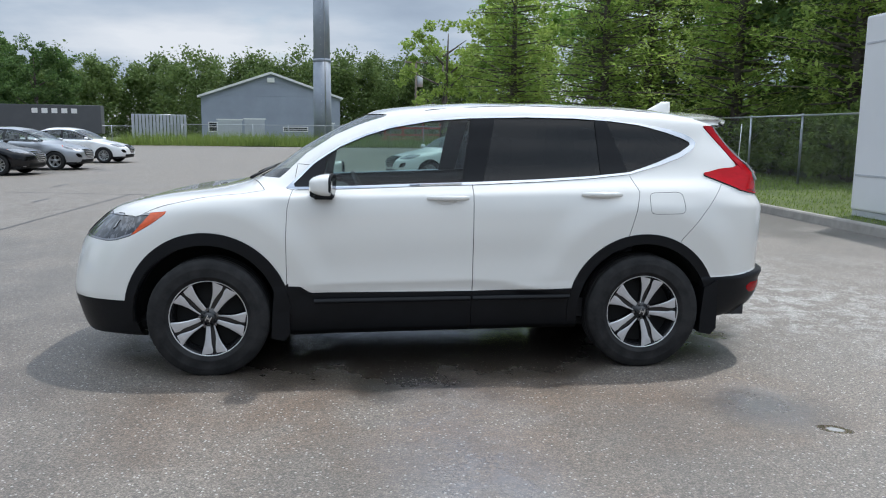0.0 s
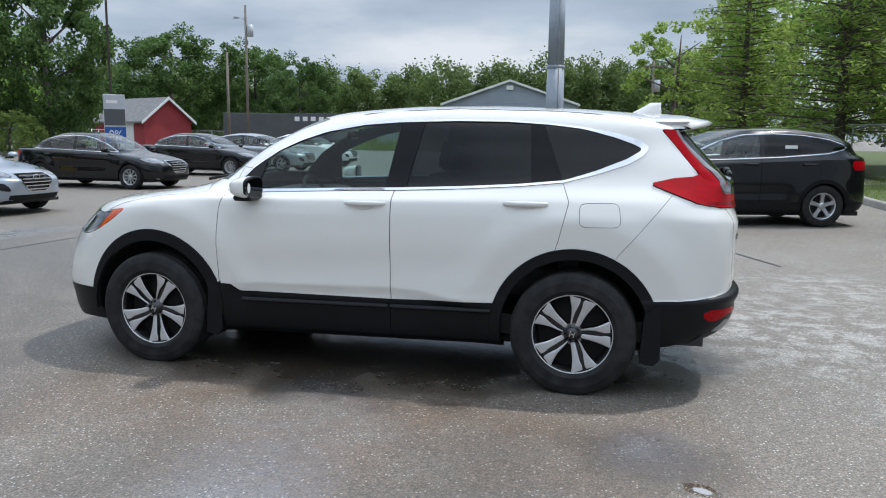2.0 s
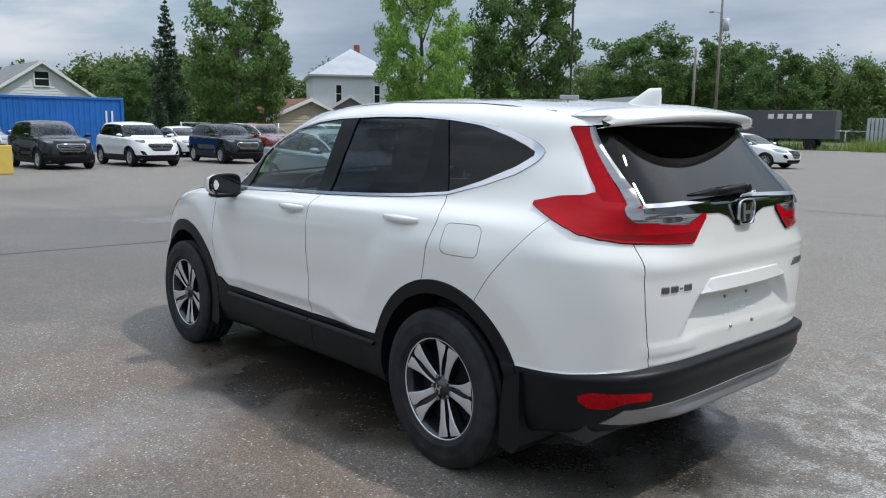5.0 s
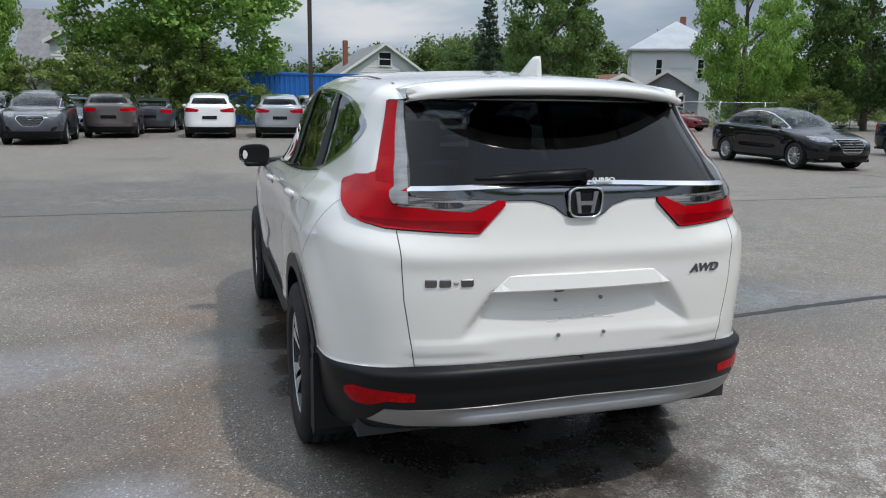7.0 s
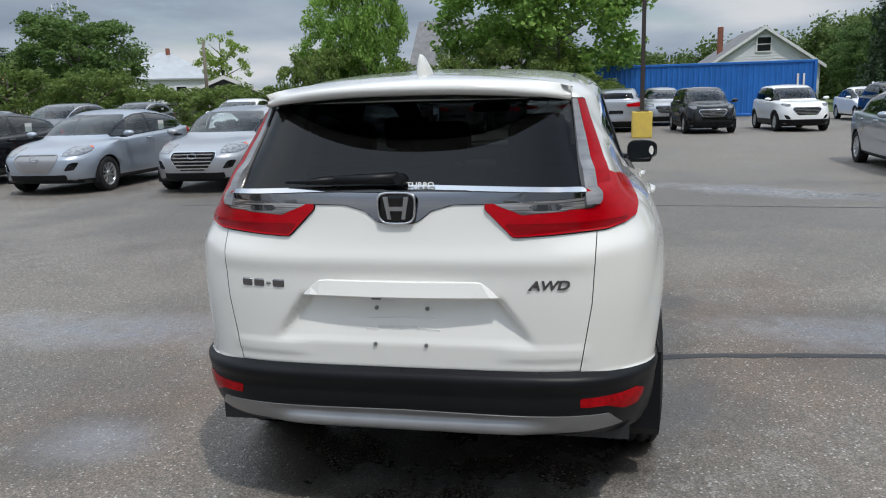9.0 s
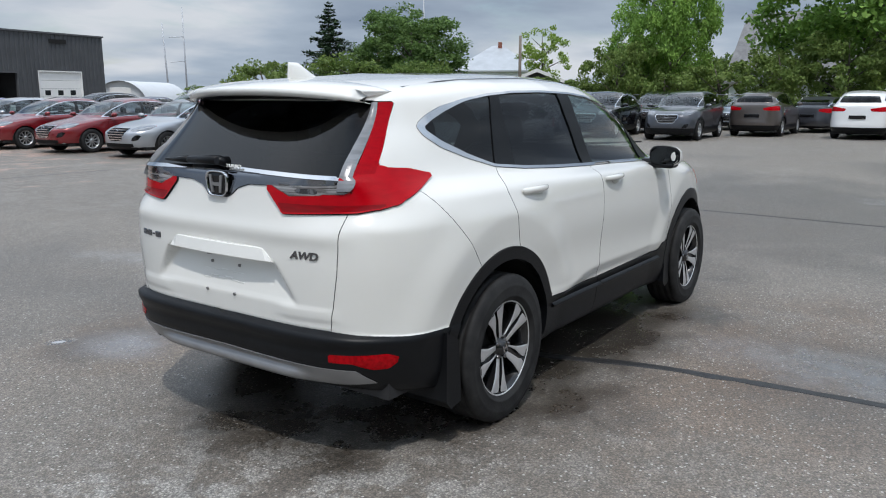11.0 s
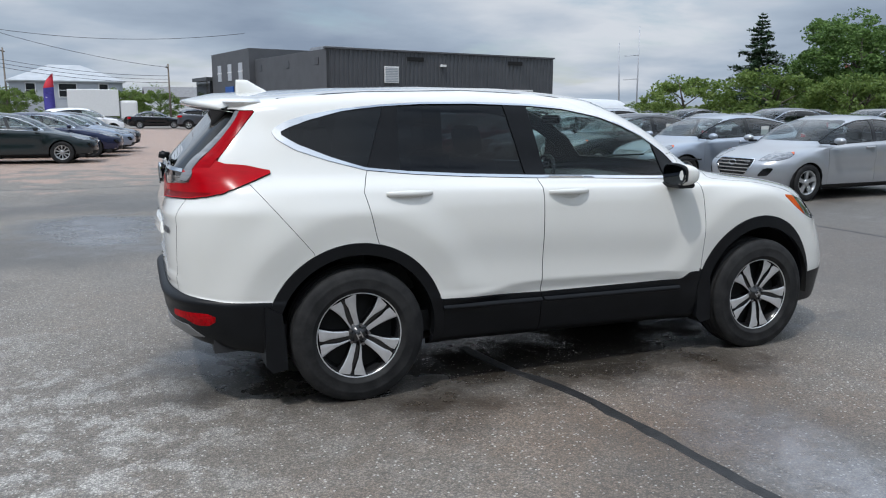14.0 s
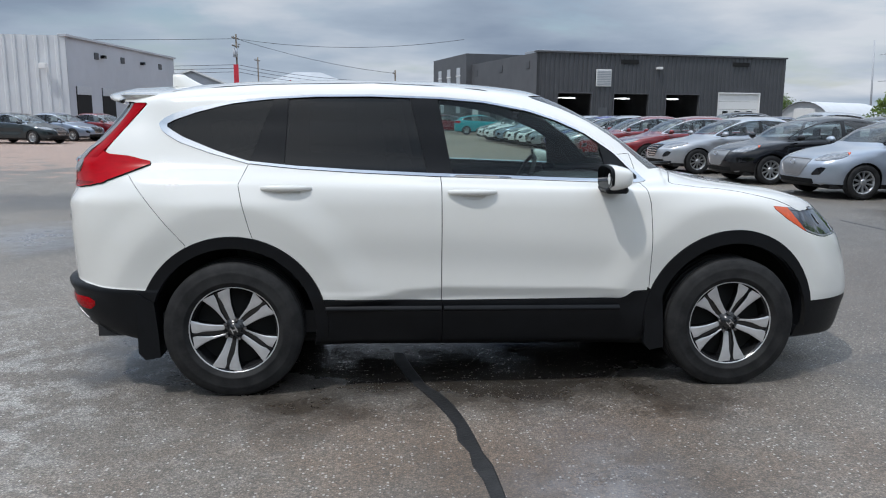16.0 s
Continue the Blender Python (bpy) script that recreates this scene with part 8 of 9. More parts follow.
def build_workshop():
    A = Vector((-12.6, -58.8, 0))
    d = Vector((-0.981, -0.194, 0)); nrm = Vector((-d.y, d.x, 0)) * -1
    if nrm.y < 0:
        nrm = -nrm
    H, L_ = 6.5, 24.2
    root = empty("workshop_building", Matrix(), "charcoal ribbed steel workshop with open vehicle bays", "building")
    B = A + d * L_
    bays = [(1.9, 5.0, 0, 3.25), (7.1, 10.4, 0, 3.25), (12.1, 15.4, 0, 3.25), (17.4, 21.6, 0, 3.4)]
    # ribbed front, drawn from its east to its west corner
    w = ribbed_wall("front_wall", root, (B.x, B.y), (A.x, A.y), 0, H, 0.42, 0.05, DARKCLAD, [(L_ - b, L_ - a, 0, z) for a, b, _, z in bays], "charcoal ribbed steel wall")
    for k, (u0, u1, _, z1) in enumerate(bays):
        open_bay(root, (A.x, A.y), d, nrm, u0, u1, z1, closed=(k == 3))
    P = lambda u, o, z: A + d * u + nrm * o + Vector((0, 0, z))
    # coping, louvre, scuppers, wall lamp, door
    ang = math.degrees(math.atan2(d.y, d.x))
    M = Matrix.Translation(A) @ pose(0, 0, 0, 0, 0, ang)
    sgn = 1 if (M.to_3x3() @ Vector((0, 1, 0))).dot(nrm) > 0 else -1
    def bx(name, lo, hi, mat, parent=root, bevel=0.01, label=""):
        lo, hi = list(lo), list(hi)
        if sgn < 0:
            lo[1], hi[1] = -hi[1], -lo[1]
        return part(name, box_bm(lo, hi, bevel, M), mat, parent, label)
    bx("coping", (-0.1, -0.4, H), (L_ + 0.1, 0.12, H + 0.14), DARKWALL)
    lv = bx("louvre", (5.35, 0.02, 3.85), (6.75, 0.10, 5.25), WHITETRIM)
    for k in range(9):
        bx("louvre_blade", (5.42, 0.08, 3.95 + 0.14 * k), (6.68, 0.13, 4.02 + 0.14 * k), GALV, lv, 0.0)
    for u in (7.6, 18.6):
        bx("scupper", (u, 0.05, 5.75), (u + 1.7, 0.09, 6.1), WELL)
    bx("wall_lamp", (11.0, 0.02, 5.35), (11.5, 0.30, 5.55), WHITETRIM)
    bx("side_door", (5.6, 0.02, 0), (6.5, 0.09, 2.1), DARKWALL)
    # flat side wall that runs back, lower block and taller block behind it
    n2 = -nrm
    C = A + n2 * 26
    side_dir = n2
    out = -d
    m2 = Matrix.Translation(A) @ pose(0, 0, 0, 0, 0, math.degrees(math.atan2(side_dir.y, side_dir.x)))
    s2 = 1 if (m2.to_3x3() @ Vector((0, 1, 0))).dot(out) > 0 else -1
    def by(name, lo, hi, mat, parent=root, bevel=0.01):
        lo, hi = list(lo), list(hi)
        if s2 < 0:
            lo[1], hi[1] = -hi[1], -lo[1]
        return part(name, box_bm(lo, hi, bevel, m2), mat, parent)
    by("side_wall", (0.0, -0.35, 0), (26, 0.0, H - 0.02), DARKWALL)
    by("back_block", (8.0, -23.5, 0.01), (25.8, -0.4, H - 0.35), DARKWALL)
    by("roof_deck", (0.1, -24.0, H - 0.5), (8.0, -0.36, H - 0.35), DARKWALL)
    by("end_wall", (0.05, -24.2, 0.0), (26.0, -23.9, H - 0.02), DARKWALL)
    by("upper_block", (17, -12, 0), (29.5, 0.6, 7.6), DARKWALL)
    by("entrance_block", (29.6, -4.0, 0), (35, 0.9, 4.8), DARKGLASS)
    by("entrance_roof", (29.5, -4.2, 4.8), (35.3, 1.3, 5.2), DARKCLAD)
    by("roof_unit", (9, -7, H), (12.5, -4, H + 1.0), GALV)
    for u, w_, h_ in ((5.2, 1.7, 2.7), (9.5, 1.7, 2.7), (14.5, 2.0, 2.8)):
        dn = by("side_bay_door", (u, 0.0, 0), (u + w_, 0.05, h_), GLOSSBLACK if u < 12 else WHITETRIM)
        by("door_frame", (u - 0.12, 0.0, 0), (u, 0.09, h_ + 0.1), DARKCLAD, dn)
    for u, z in ((19, 4.6), (22.5, 4.6), (26, 4.6), (19, 1.6), (25, 1.6)):
        wn = by("window", (u, 0.6, z), (u + 1.2, 0.66, z + 1.7), SIGNGREY)
        by("window_frame", (u - 0.1, 0.59, z + 0.8), (u + 1.3, 0.70, z + 0.9), WHITETRIM, wn)
    for u in (1.5, 8.0, 15):
        by("wall_vent", (u, 0.0, 5.3), (u + 0.8, 0.05, 5.9), DARKCLAD)
    by("wall_sign", (22.0, 0.6, 3.2), (24.6, 0.72, 4.0), SIGNBLUE)


def build_white_shop():
    root = empty("white_workshop", Matrix(), "white ribbed steel workshop with grey side and dark doors", "building")
    C = (18.1, -42.0); H = 5.75
    ribbed_wall("ribbed_wall", root, (52.0, -36.0), C, 0, H, 0.55, 0.06, WHITECLAD)
    a = Vector((*C, 0)); b = Vector((16.6, -60.0, 0))
    L_ = (b - a).length
    d = (b - a) / L_
    M = Matrix.Translation(a) @ pose(0, 0, 0, 0, 0, math.degrees(math.atan2(d.y, d.x)))
    out = Vector((-1, 0, 0))
    s = 1 if (M.to_3x3() @ Vector((0, 1, 0))).dot(out) > 0 else -1
    def bx(name, lo, hi, mat, parent=root):
        lo, hi = list(lo), list(hi)
        if s < 0:
            lo[1], hi[1] = -hi[1], -lo[1]
        return part(name, box_bm(lo, hi, 0.01, M), mat, parent)
    bx("grey_wall", (0.05, -0.4, 0), (L_, 0, H - 0.05), GREYPANEL)
    bx("back_block", (0.6, -26, 0), (L_ - 0.2, -0.45, H - 0.3), GREYPANEL)
    bx("coping", (-0.1, -0.4, H - 0.05), (L_ + 0.1, 0.14, H + 0.10), SIGNGREY)
    for u in (0.9, 4.4, 8.6, 12.4):
        dn = bx("bay_door", (u, -0.02, 0), (u + 1.9, 0.05, 3.0), WELL)
        bx("door_head", (u, 0.02, 2.5), (u + 1.9, 0.09, 3.0), SIGNGREY, dn)
    for u in (3.6, 7.6, 14.6):
        bx("wall_vent", (u, 0.0, 4.7), (u + 0.6, 0.05, 5.1), DARKCLAD)
    for u in (4.5, 11.0):
        bx("wall_lamp", (u, 0.0, 4.8), (u + 0.25, 0.30, 5.0), GLOSSBLACK)
    part("wall_box", box_bm((19.0, -41.6, 3.9), (19.4, -41.3, 4.2), 0.02), WHITETRIM, root)


def siding(bm, x0, x1, y, z0, z1, top=None, step=0.22):
    """Lapped boards on a wall in the plane y; top(x) limits the height for gables."""
    z = z0
    while z < z1 - 1e-3:
        zz = min(z + step, z1)
        xa0, xa1, xb0, xb1 = x0, x1, x0, x1
        if top:
            xa0, xa1 = top(z); xb0, xb1 = top(zz)
            if xa1 - xa0 < 0.05:
                break
            if xb1 - xb0 < 0.02:
                xb0 = xb1 = (xa0 + xa1) / 2
        q = [(xa0, y - 0.03, z), (xa1, y - 0.03, z), (xb1, y, zz), (xb0, y, zz)]
        bm.faces.new([bm.verts.new(p) for p in q])
        q = [(xa0, y, z), (xa1, y, z), (xa1, y - 0.03, z), (xa0, y - 0.03, z)]
        bm.faces.new([bm.verts.new(p) for p in q])
        z = zz


def house(name, label, m, w, d, h, rh, wall, roof, kind="gable", windows=(), doors=(), chimney=None, over=0.35, trim=WHITETRIM, category="house"):
    """Local frame: front face at y = 0 looks along -y, x across, depth along +y. kind: gable (end to the front), side (ridge along x), hip."""
    root = empty(name, m, label, category)
    hw = w / 2
    for face in range(4):
        bm = bmesh.new()
        span = w if face % 2 == 0 else d
        gab = (kind == "gable" and face % 2 == 0) or (kind == "side" and face % 2 == 1)
        siding(bm, -span / 2, span / 2, 0, 0, h)
        if gab:
            siding(bm, -span / 2, span / 2, 0, h, h + rh, top=lambda z: (-span / 2 * (1 - (z - h) / rh), span / 2 * (1 - (z - h) / rh)))
        tr = [Matrix.Translation((0, 0, 0)), Matrix.Translation((hw, d / 2, 0)) @ pose(0, 0, 0, 0, 0, 90), Matrix.Translation((0, d, 0)) @ pose(0, 0, 0, 0, 0, 180), Matrix.Translation((-hw, d / 2, 0)) @ pose(0, 0, 0, 0, 0, 270)][face]
        bmesh.ops.transform(bm, matrix=tr, verts=bm.verts)
        part("wall", bm, wall, root)
    bm = bmesh.new()
    o, t = over, 0.16
    if kind == "hip":
        e = [(-hw - o, -o), (hw + o, -o), (hw + o, d + o), (-hw - o, d + o)]
        k = min(hw, d / 2) * 0.92
        r = [(0, k), (0, d - k)] if d >= w else [(-hw + d / 2 * 0.92, d / 2), (hw - d / 2 * 0.92, d / 2)]
        E = [bm.verts.new((x, y, h)) for x, y in e]; E2 = [bm.verts.new((x, y, h - t)) for x, y in e]
        R_ = [bm.verts.new((x, y, h + rh)) for x, y in r]
        if d >= w:
            fs = [(E[0], E[1], R_[0]), (E[1], E[2], R_[1], R_[0]), (E[2], E[3], R_[1]), (E[3], E[0], R_[0], R_[1])]
        else:
            fs = [(E[0], E[1], R_[1], R_[0]), (E[1], E[2], R_[1]), (E[2], E[3], R_[0], R_[1]), (E[3], E[0], R_[0])]
        for f in fs:
            bm.faces.new(f)
        for k in range(4):
            bm.faces.new((E2[k], E2[(k + 1) % 4], E[(k + 1) % 4], E[k]))
        bm.faces.new(list(reversed(E2)))
        part("roof", bm, roof, root)
    else:
        span, run = (hw, d) if kind == "gable" else (d / 2, w)
        sl = rh / span
        for s in (-1, 1):
            bm = bmesh.new()
            pts = [(0, h + rh + 0.05), (s * (span + o), h + 0.05 - o * sl), (s * (span + o), h - 0.10 - o * sl), (0, h + rh - 0.10)]
            if kind == "gable":
                a = [bm.verts.new((x, -o, z)) for x, z in pts]; b = [bm.verts.new((x, run + o, z)) for x, z in pts]
            else:
                a = [bm.verts.new((-run / 2 - o, d / 2 + x, z)) for x, z in pts]; b = [bm.verts.new((run / 2 + o, d / 2 + x, z)) for x, z in pts]
            bm.faces.new(a); bm.faces.new(list(reversed(b)))
            for k in range(4):
                bm.faces.new((a[k], b[k], b[(k + 1) % 4], a[(k + 1) % 4]))
            bmesh.ops.recalc_face_normals(bm, faces=bm.faces)
            ro = part("roof", bm, roof, root)
            if kind == "gable":
                bm = bmesh.new()
                q = [(0, h + rh + 0.07), (s * (span + o), h + 0.07 - o * sl), (s * (span + o), h - 0.18 - o * sl), (0, h + rh - 0.18)]
                a = [bm.verts.new((x, -o - 0.05, z)) for x, z in q]; b = [bm.verts.new((x, -o, z)) for x, z in q]
                bm.faces.new(a); bm.faces.new(list(reversed(b)))
                for k in range(4):
                    bm.faces.new((a[k], b[k], b[(k + 1) % 4], a[(k + 1) % 4]))
                bmesh.ops.recalc_face_normals(bm, faces=bm.faces)
                part("fascia", bm, trim, ro)
    tf = {"f": Matrix(), "r": Matrix.Translation((hw, d / 2, 0)) @ pose(0, 0, 0, 0, 0, 90), "l": Matrix.Translation((-hw, d / 2, 0)) @ pose(0, 0, 0, 0, 0, 270), "b": Matrix.Translation((0, d, 0)) @ pose(0, 0, 0, 0, 0, 180)}
    for face, u, z, ww, hh in windows:
        bm = bmesh.new()
        for lo, hi in (((u - ww / 2 - 0.1, -0.10, z - 0.1), (u - ww / 2, 0, z + hh + 0.1)), ((u + ww / 2, -0.10, z - 0.1), (u + ww / 2 + 0.1, 0, z + hh + 0.1)),
                       ((u - ww / 2, -0.10, z - 0.1), (u + ww / 2, 0, z)), ((u - ww / 2, -0.10, z + hh), (u + ww / 2, 0, z + hh + 0.1)), ((u - ww / 2, -0.075, z + hh / 2 - 0.03), (u + ww / 2, -0.03, z + hh / 2 + 0.03))):
            add_box(bm, lo, hi)
        bmesh.ops.transform(bm, matrix=tf[face], verts=bm.verts)
        wn = part("window", bm, trim, root)
        part("pane", box_bm((u - ww / 2, -0.055, z), (u + ww / 2, -0.035, z + hh), 0, tf[face]), DARKGLASS, wn)
    for face, u, ww, hh, mat in doors:
        dn = part("door", box_bm((u - ww / 2, -0.08, 0), (u + ww / 2, -0.02, hh), 0.01, tf[face]), mat, root)
        part("door_frame", box_bm((u - ww / 2 - 0.12, -0.06, hh), (u + ww / 2 + 0.12, -0.01, hh + 0.14), 0.01, tf[face]), trim, dn)
    if chimney:
        x, y, s, top = chimney
        part("chimney", box_bm((x - s / 2, y - s / 2, h), (x + s / 2, y + s / 2, top), 0.03), BRICK, root, "red brick chimney")
    return root


build_workshop()
build_white_shop()
# grey-blue shed with a gable beyond the north fence
house("grey_shed", "blue-grey sided shed with low gable roof", pose(-11.1, 83.8, 0, 0, 0, 5), 15.2, 14, 5.1, 2.6, GREYSIDING, METALROOF, "gable",
      windows=[("f", -6.4, 1.2, 0.8, 0.9), ("f", 2.6, 1.3, 2.6, 0.35)], doors=[("f", -1.9, 2.2, 2.5, GREYPANEL), ("f", -4.6, 2.6, 2.4, SIGNGREY), ("f", 6.4, 1.0, 2.1, SIGNGREY)], category="shed")
part("gable_vent", box_bm((-11.5, 83.55, 6.6), (-10.7, 83.68, 7.1), 0.02), WHITETRIM, bpy.data.objects["grey_shed"]).matrix_parent_inverse = bpy.data.objects["grey_shed"].matrix_world.inverted()
house("red_barn", "small red barn with dark shingle roof", pose(-38.2, 57.5, 0, 0, 0, 62), 4.6, 9.0, 2.6, 1.9, REDSIDING, GREYROOF, "gable", doors=[("l", 1.5, 2.6, 2.1, WHITETRIM)], category="barn")
house("white_house", "white two-storey house with pale hip roof", pose(-53.6, 37.2, 0, 0, 0, 62), 7.6, 8.0, 6.0, 2.6, WHITESIDING, METALROOF, "hip",
      windows=[("f", -1.5, 3.6, 0.45, 1.5), ("f", 1.9, 3.6, 0.45, 1.5), ("l", 0, 3.6, 0.6, 1.4)], chimney=(0.6, 4.0, 0.5, 9.0))
house("tan_garage", "tan sided garage with brown shingle roof", pose(-44.0, 26.4, 0, 0, 0, 92), 6.6, 7.5, 2.1, 1.3, TANSIDING, BROWNROOF, "gable", windows=[("l", 0.5, 1.1, 1.0, 1.0)], category="garage")
house("grey_garage", "small grey sided garage with grey roof", pose(-46.6, 31.8, 0, 0, 0, 55), 4.6, 6.5, 2.5, 1.4, GREYSIDING, GREYROOF, "gable", windows=[("f", 0.9, 1.0, 0.7, 1.0)], category="garage")
house("white_gable_house", "white gabled house with attic window and brick chimney", pose(-62.0, 13.8, 0, 0, 0, 92), 8.6, 9.0, 3.3, 2.9, WHITESIDING, GREYROOF, "gable",
      windows=[("f", 0.0, 4.35, 1.0, 1.05), ("f", -2.0, 1.2, 1.4, 1.2), ("f", 2.0, 1.2, 1.4, 1.2)], chimney=(-2.6, 4.0, 0.42, 6.6))
house("grey_house", "grey house with steep shingled roof and dormer", pose(-52.5, -8.6, 0, 0, 0, 88), 8.5, 9.0, 2.7, 4.6, WHITESIDING, GREYROOF, "side", windows=[("f", -1.6, 0.9, 1.2, 1.3), ("f", 2.2, 0.9, 1.2, 1.3)])
house("dormer", "white dormer with window set in a steep roof", pose(-50.6, -9.3, 3.0, 0, 0, 88), 2.2, 3.0, 2.0, 0.6, WHITESIDING, GREYROOF, "gable", windows=[("f", 0.3, 0.5, 0.8, 1.2)], category="dormer")
house("hip_roof_house", "white house with pale pyramid roof behind bushes", pose(-73.0, -44.6, 0, 0, 0, 118), 9.5, 9.0, 4.2, 3.0, WHITESIDING, METALROOF, "hip", windows=[("f", 1.5, 2.0, 1.0, 1.3)], chimney=(0.3, 4.2, 0.45, 7.6))
house("low_garage", "low dark garage with brown roof and white fascia", pose(-45.5, -24.3, 0, 0, 0, 118), 6.2, 7, 2.0, 1.25, DARKWALL, BROWNROOF, "gable", category="garage")
house("brick_house", "distant house with brown hip roof", pose(-78.0, -66.5, 0, 0, 0, 130), 7.5, 7, 4.2, 2.4, TANSIDING, BROWNROOF, "hip", windows=[("f", 0, 1.6, 1.2, 1.2)], chimney=(0.5, 3.0, 0.6, 7.2))
house("grey_duplex", "grey two-storey house far across the road", pose(25.0, -103.0, 0, 0, 0, 192), 9.0, 9, 5.4, 1.8, GREYPANEL, GREYROOF, "gable", windows=[("f", -2.2, 3.4, 1.0, 1.5), ("f", 2.2, 3.4, 1.0, 1.5), ("f", -2.2, 0.9, 1.0, 1.4)], doors=[("f", 2.2, 1.1, 2.1, WHITETRIM)])
house("grey_duplex", "grey two-storey house with pale hip roof", pose(9.8, -106.0, 0, 0, 0, 186), 13.0, 10, 5.2, 2.2, GREYPANEL, METALROOF, "hip", windows=[("f", -4.2, 3.2, 1.0, 1.6), ("f", 0.0, 3.2, 2.0, 1.6), ("f", 4.2, 3.2, 1.0, 1.6), ("f", 4.2, 0.9, 1.0, 1.4)])
house("far_hall", "distant white hall with low roof", pose(-8.0, -125.0, 0, 0, 0, 182), 16, 12, 3.6, 1.6, WHITESIDING, GREYROOF, "side")


def build_container(name, m, L_, H, W_, mat, label):
    root = empty(name, m, label, "container")
    for nm, a, b in (("side_panel", (0, 0), (L_, 0)), ("side_panel", (L_, W_), (0, W_))):
        ribbed_wall(nm, root, a, b, 0.15, H - 0.12, 0.28, 0.022, mat)
    part("end_panel", box_bm((-0.02, 0, 0.15), (0.04, W_, H - 0.1), 0.01), mat, root)
    ep = part("end_doors", box_bm((L_ - 0.04, 0, 0.15), (L_ + 0.02, W_, H - 0.1), 0.01), mat, root)
    for y in (0.5, 0.9, 1.5, 1.9):
        bm = bmesh.new(); add_tube(bm, (L_ + 0.05, y, 0.2), (L_ + 0.05, y, H - 0.15), 0.02, n=6)
        part("lock_rod", bm, GALV, ep)
    part("top_rail", box_bm((-0.05, -0.06, H - 0.14), (L_ + 0.05, W_ + 0.06, H), 0.02), mat, root)
    part("bottom_rail", box_bm((-0.05, -0.06, 0.02), (L_ + 0.05, W_ + 0.06, 0.16), 0.02), mat, root)
    for x in (0, L_):
        for y in (0, W_):
            part("corner_post", box_bm((x - 0.08, y - 0.08, 0), (x + 0.08, y + 0.08, H), 0.02), mat, root)
    for k in range(2):
        part("marking", box_bm((L_ - 0.9 + 0.3 * k, -0.075, 1.4), (L_ - 0.8 + 0.3 * k, -0.06, 2.2)), WHITETRIM, root, "white lettering bars")
    return root


build_container("blue_container", pose(-40.4, -0.1, 0, 0, 0, 88), 12.2, 2.9, 2.44, BLUESTEEL, "bright blue steel shipping container")


def build_white_box():
    root = empty("white_trailer", Matrix(), "tall white panel-sided trailer standing on the grass", "trailer")
    part("box_body", box_bm((7.62, 1.0, 0.24), (10.2, 6.62, 3.35), 0.04, seg=2), WHITESIDING, root)
    part("bottom_frame", box_bm((7.64, 1.02, 0.135), (10.18, 6.60, 0.25), 0.01), SIGNGREY, root)
    for z in (0.8, 2.9):
        part("rivet_strip", box_bm((7.612, 1.05, z), (7.622, 6.55, z + 0.03)), SIGNGREY, root)


build_white_box()

# ---- fences ----
def chain_fence(pts, h, post_gap, wire_gap, label, base=0.0, wire_r=0.0022):
    root = empty("chain_link_fence", Matrix(), label, "fence")
    bmw = bmesh.new()
    for a, b in zip(pts, pts[1:]):
        a, b = Vector((*a, base)), Vector((*b, base))
        L_ = (b - a).length
        d = (b - a) / L_
        n = max(1, round(L_ / post_gap))
        for k in range(n + 1):
            p = a + d * (L_ * k / n)
            bm = bmesh.new()
            add_tube(bm, p, p + Vector((0, 0, h + 0.05)), 0.032, n=8)
            part("post", bm, GALV, root)
        bm = bmesh.new()
        add_tube(bm, a + Vector((0, 0, h)), b + Vector((0, 0, h)), 0.024, n=8)
        part("top_rail", bm, GALV, root)
        m = int((L_ + h) / wire_gap)
        s = Vector((-d.y, d.x, 0)) * wire_r
        for k in range(m):
            for sg in (1, -1):
                u0 = k * wire_gap - (h if sg > 0 else 0)
                u1 = u0 + sg * h if sg > 0 else u0 - h
                p, q = (u0, 0.05), (u1 if sg > 0 else u1, h)
                # clip to the run
                pts2 = []
                for (ua, za), (ub, zb) in ((p, q),):
                    t0, t1 = 0.0, 1.0
                    du = ub - ua
                    for lim, side in ((0, 1), (L_, -1)):
                        fa, fb = side * (ua - lim), side * (ub - lim)
                        if fa < 0 and fb < 0:
                            t0 = 2
                        elif fa < 0:
                            t0 = max(t0, fa / (fa - fb))
                        elif fb < 0:
                            t1 = min(t1, fa / (fa - fb))
                    if t0 < t1:
                        pts2 = [(ua + du * t, za + (zb - za) * t) for t in (t0, t1)]
                if pts2:
                    e0 = a + d * pts2[0][0] + Vector((0, 0, pts2[0][1])); e1 = a + d * pts2[1][0] + Vector((0, 0, pts2[1][1]))
                    w = d * wire_r
                    v = [bmw.verts.new(e0 - w), bmw.verts.new(e0 + w), bmw.verts.new(e1 + w), bmw.verts.new(e1 - w)]
                    bmw.faces.new(v)
    ob = part("mesh_wire", bmw, WIRE, root)
    ob["kind"] = "stuff"
    return root


chain_fence([(11.3, 4.0), (11.2, 14.4), (11.2, 20.0), (9.8, 26.0), (9.4, 40.0), (15.5, 61.0)], 1.85, 2.6, 0.09, "galvanised chain-link fence in front of trees", 0.12)
chain_fence([(15.5, 61.0), (-4.0, 61.5), (-19.5, 64.5)], 1.8, 3.0, 0.16, "chain-link fence along tall grass", 0.0, 0.004)
chain_fence([(-19.5, 64.5), (-45.0, 61.0), (-34.0, 40.0), (-35.5, 22.0), (-35.5, 13.5)], 1.6, 3.0, 0.2, "chain-link fence round the yard", 0.0, 0.004)
chain_fence([(-35.5, -3.0), (-35.0, -20.0), (-27.0, -36.0)], 1.5, 3.0, 0.2, "chain-link fence along bushes", 0.0, 0.004)


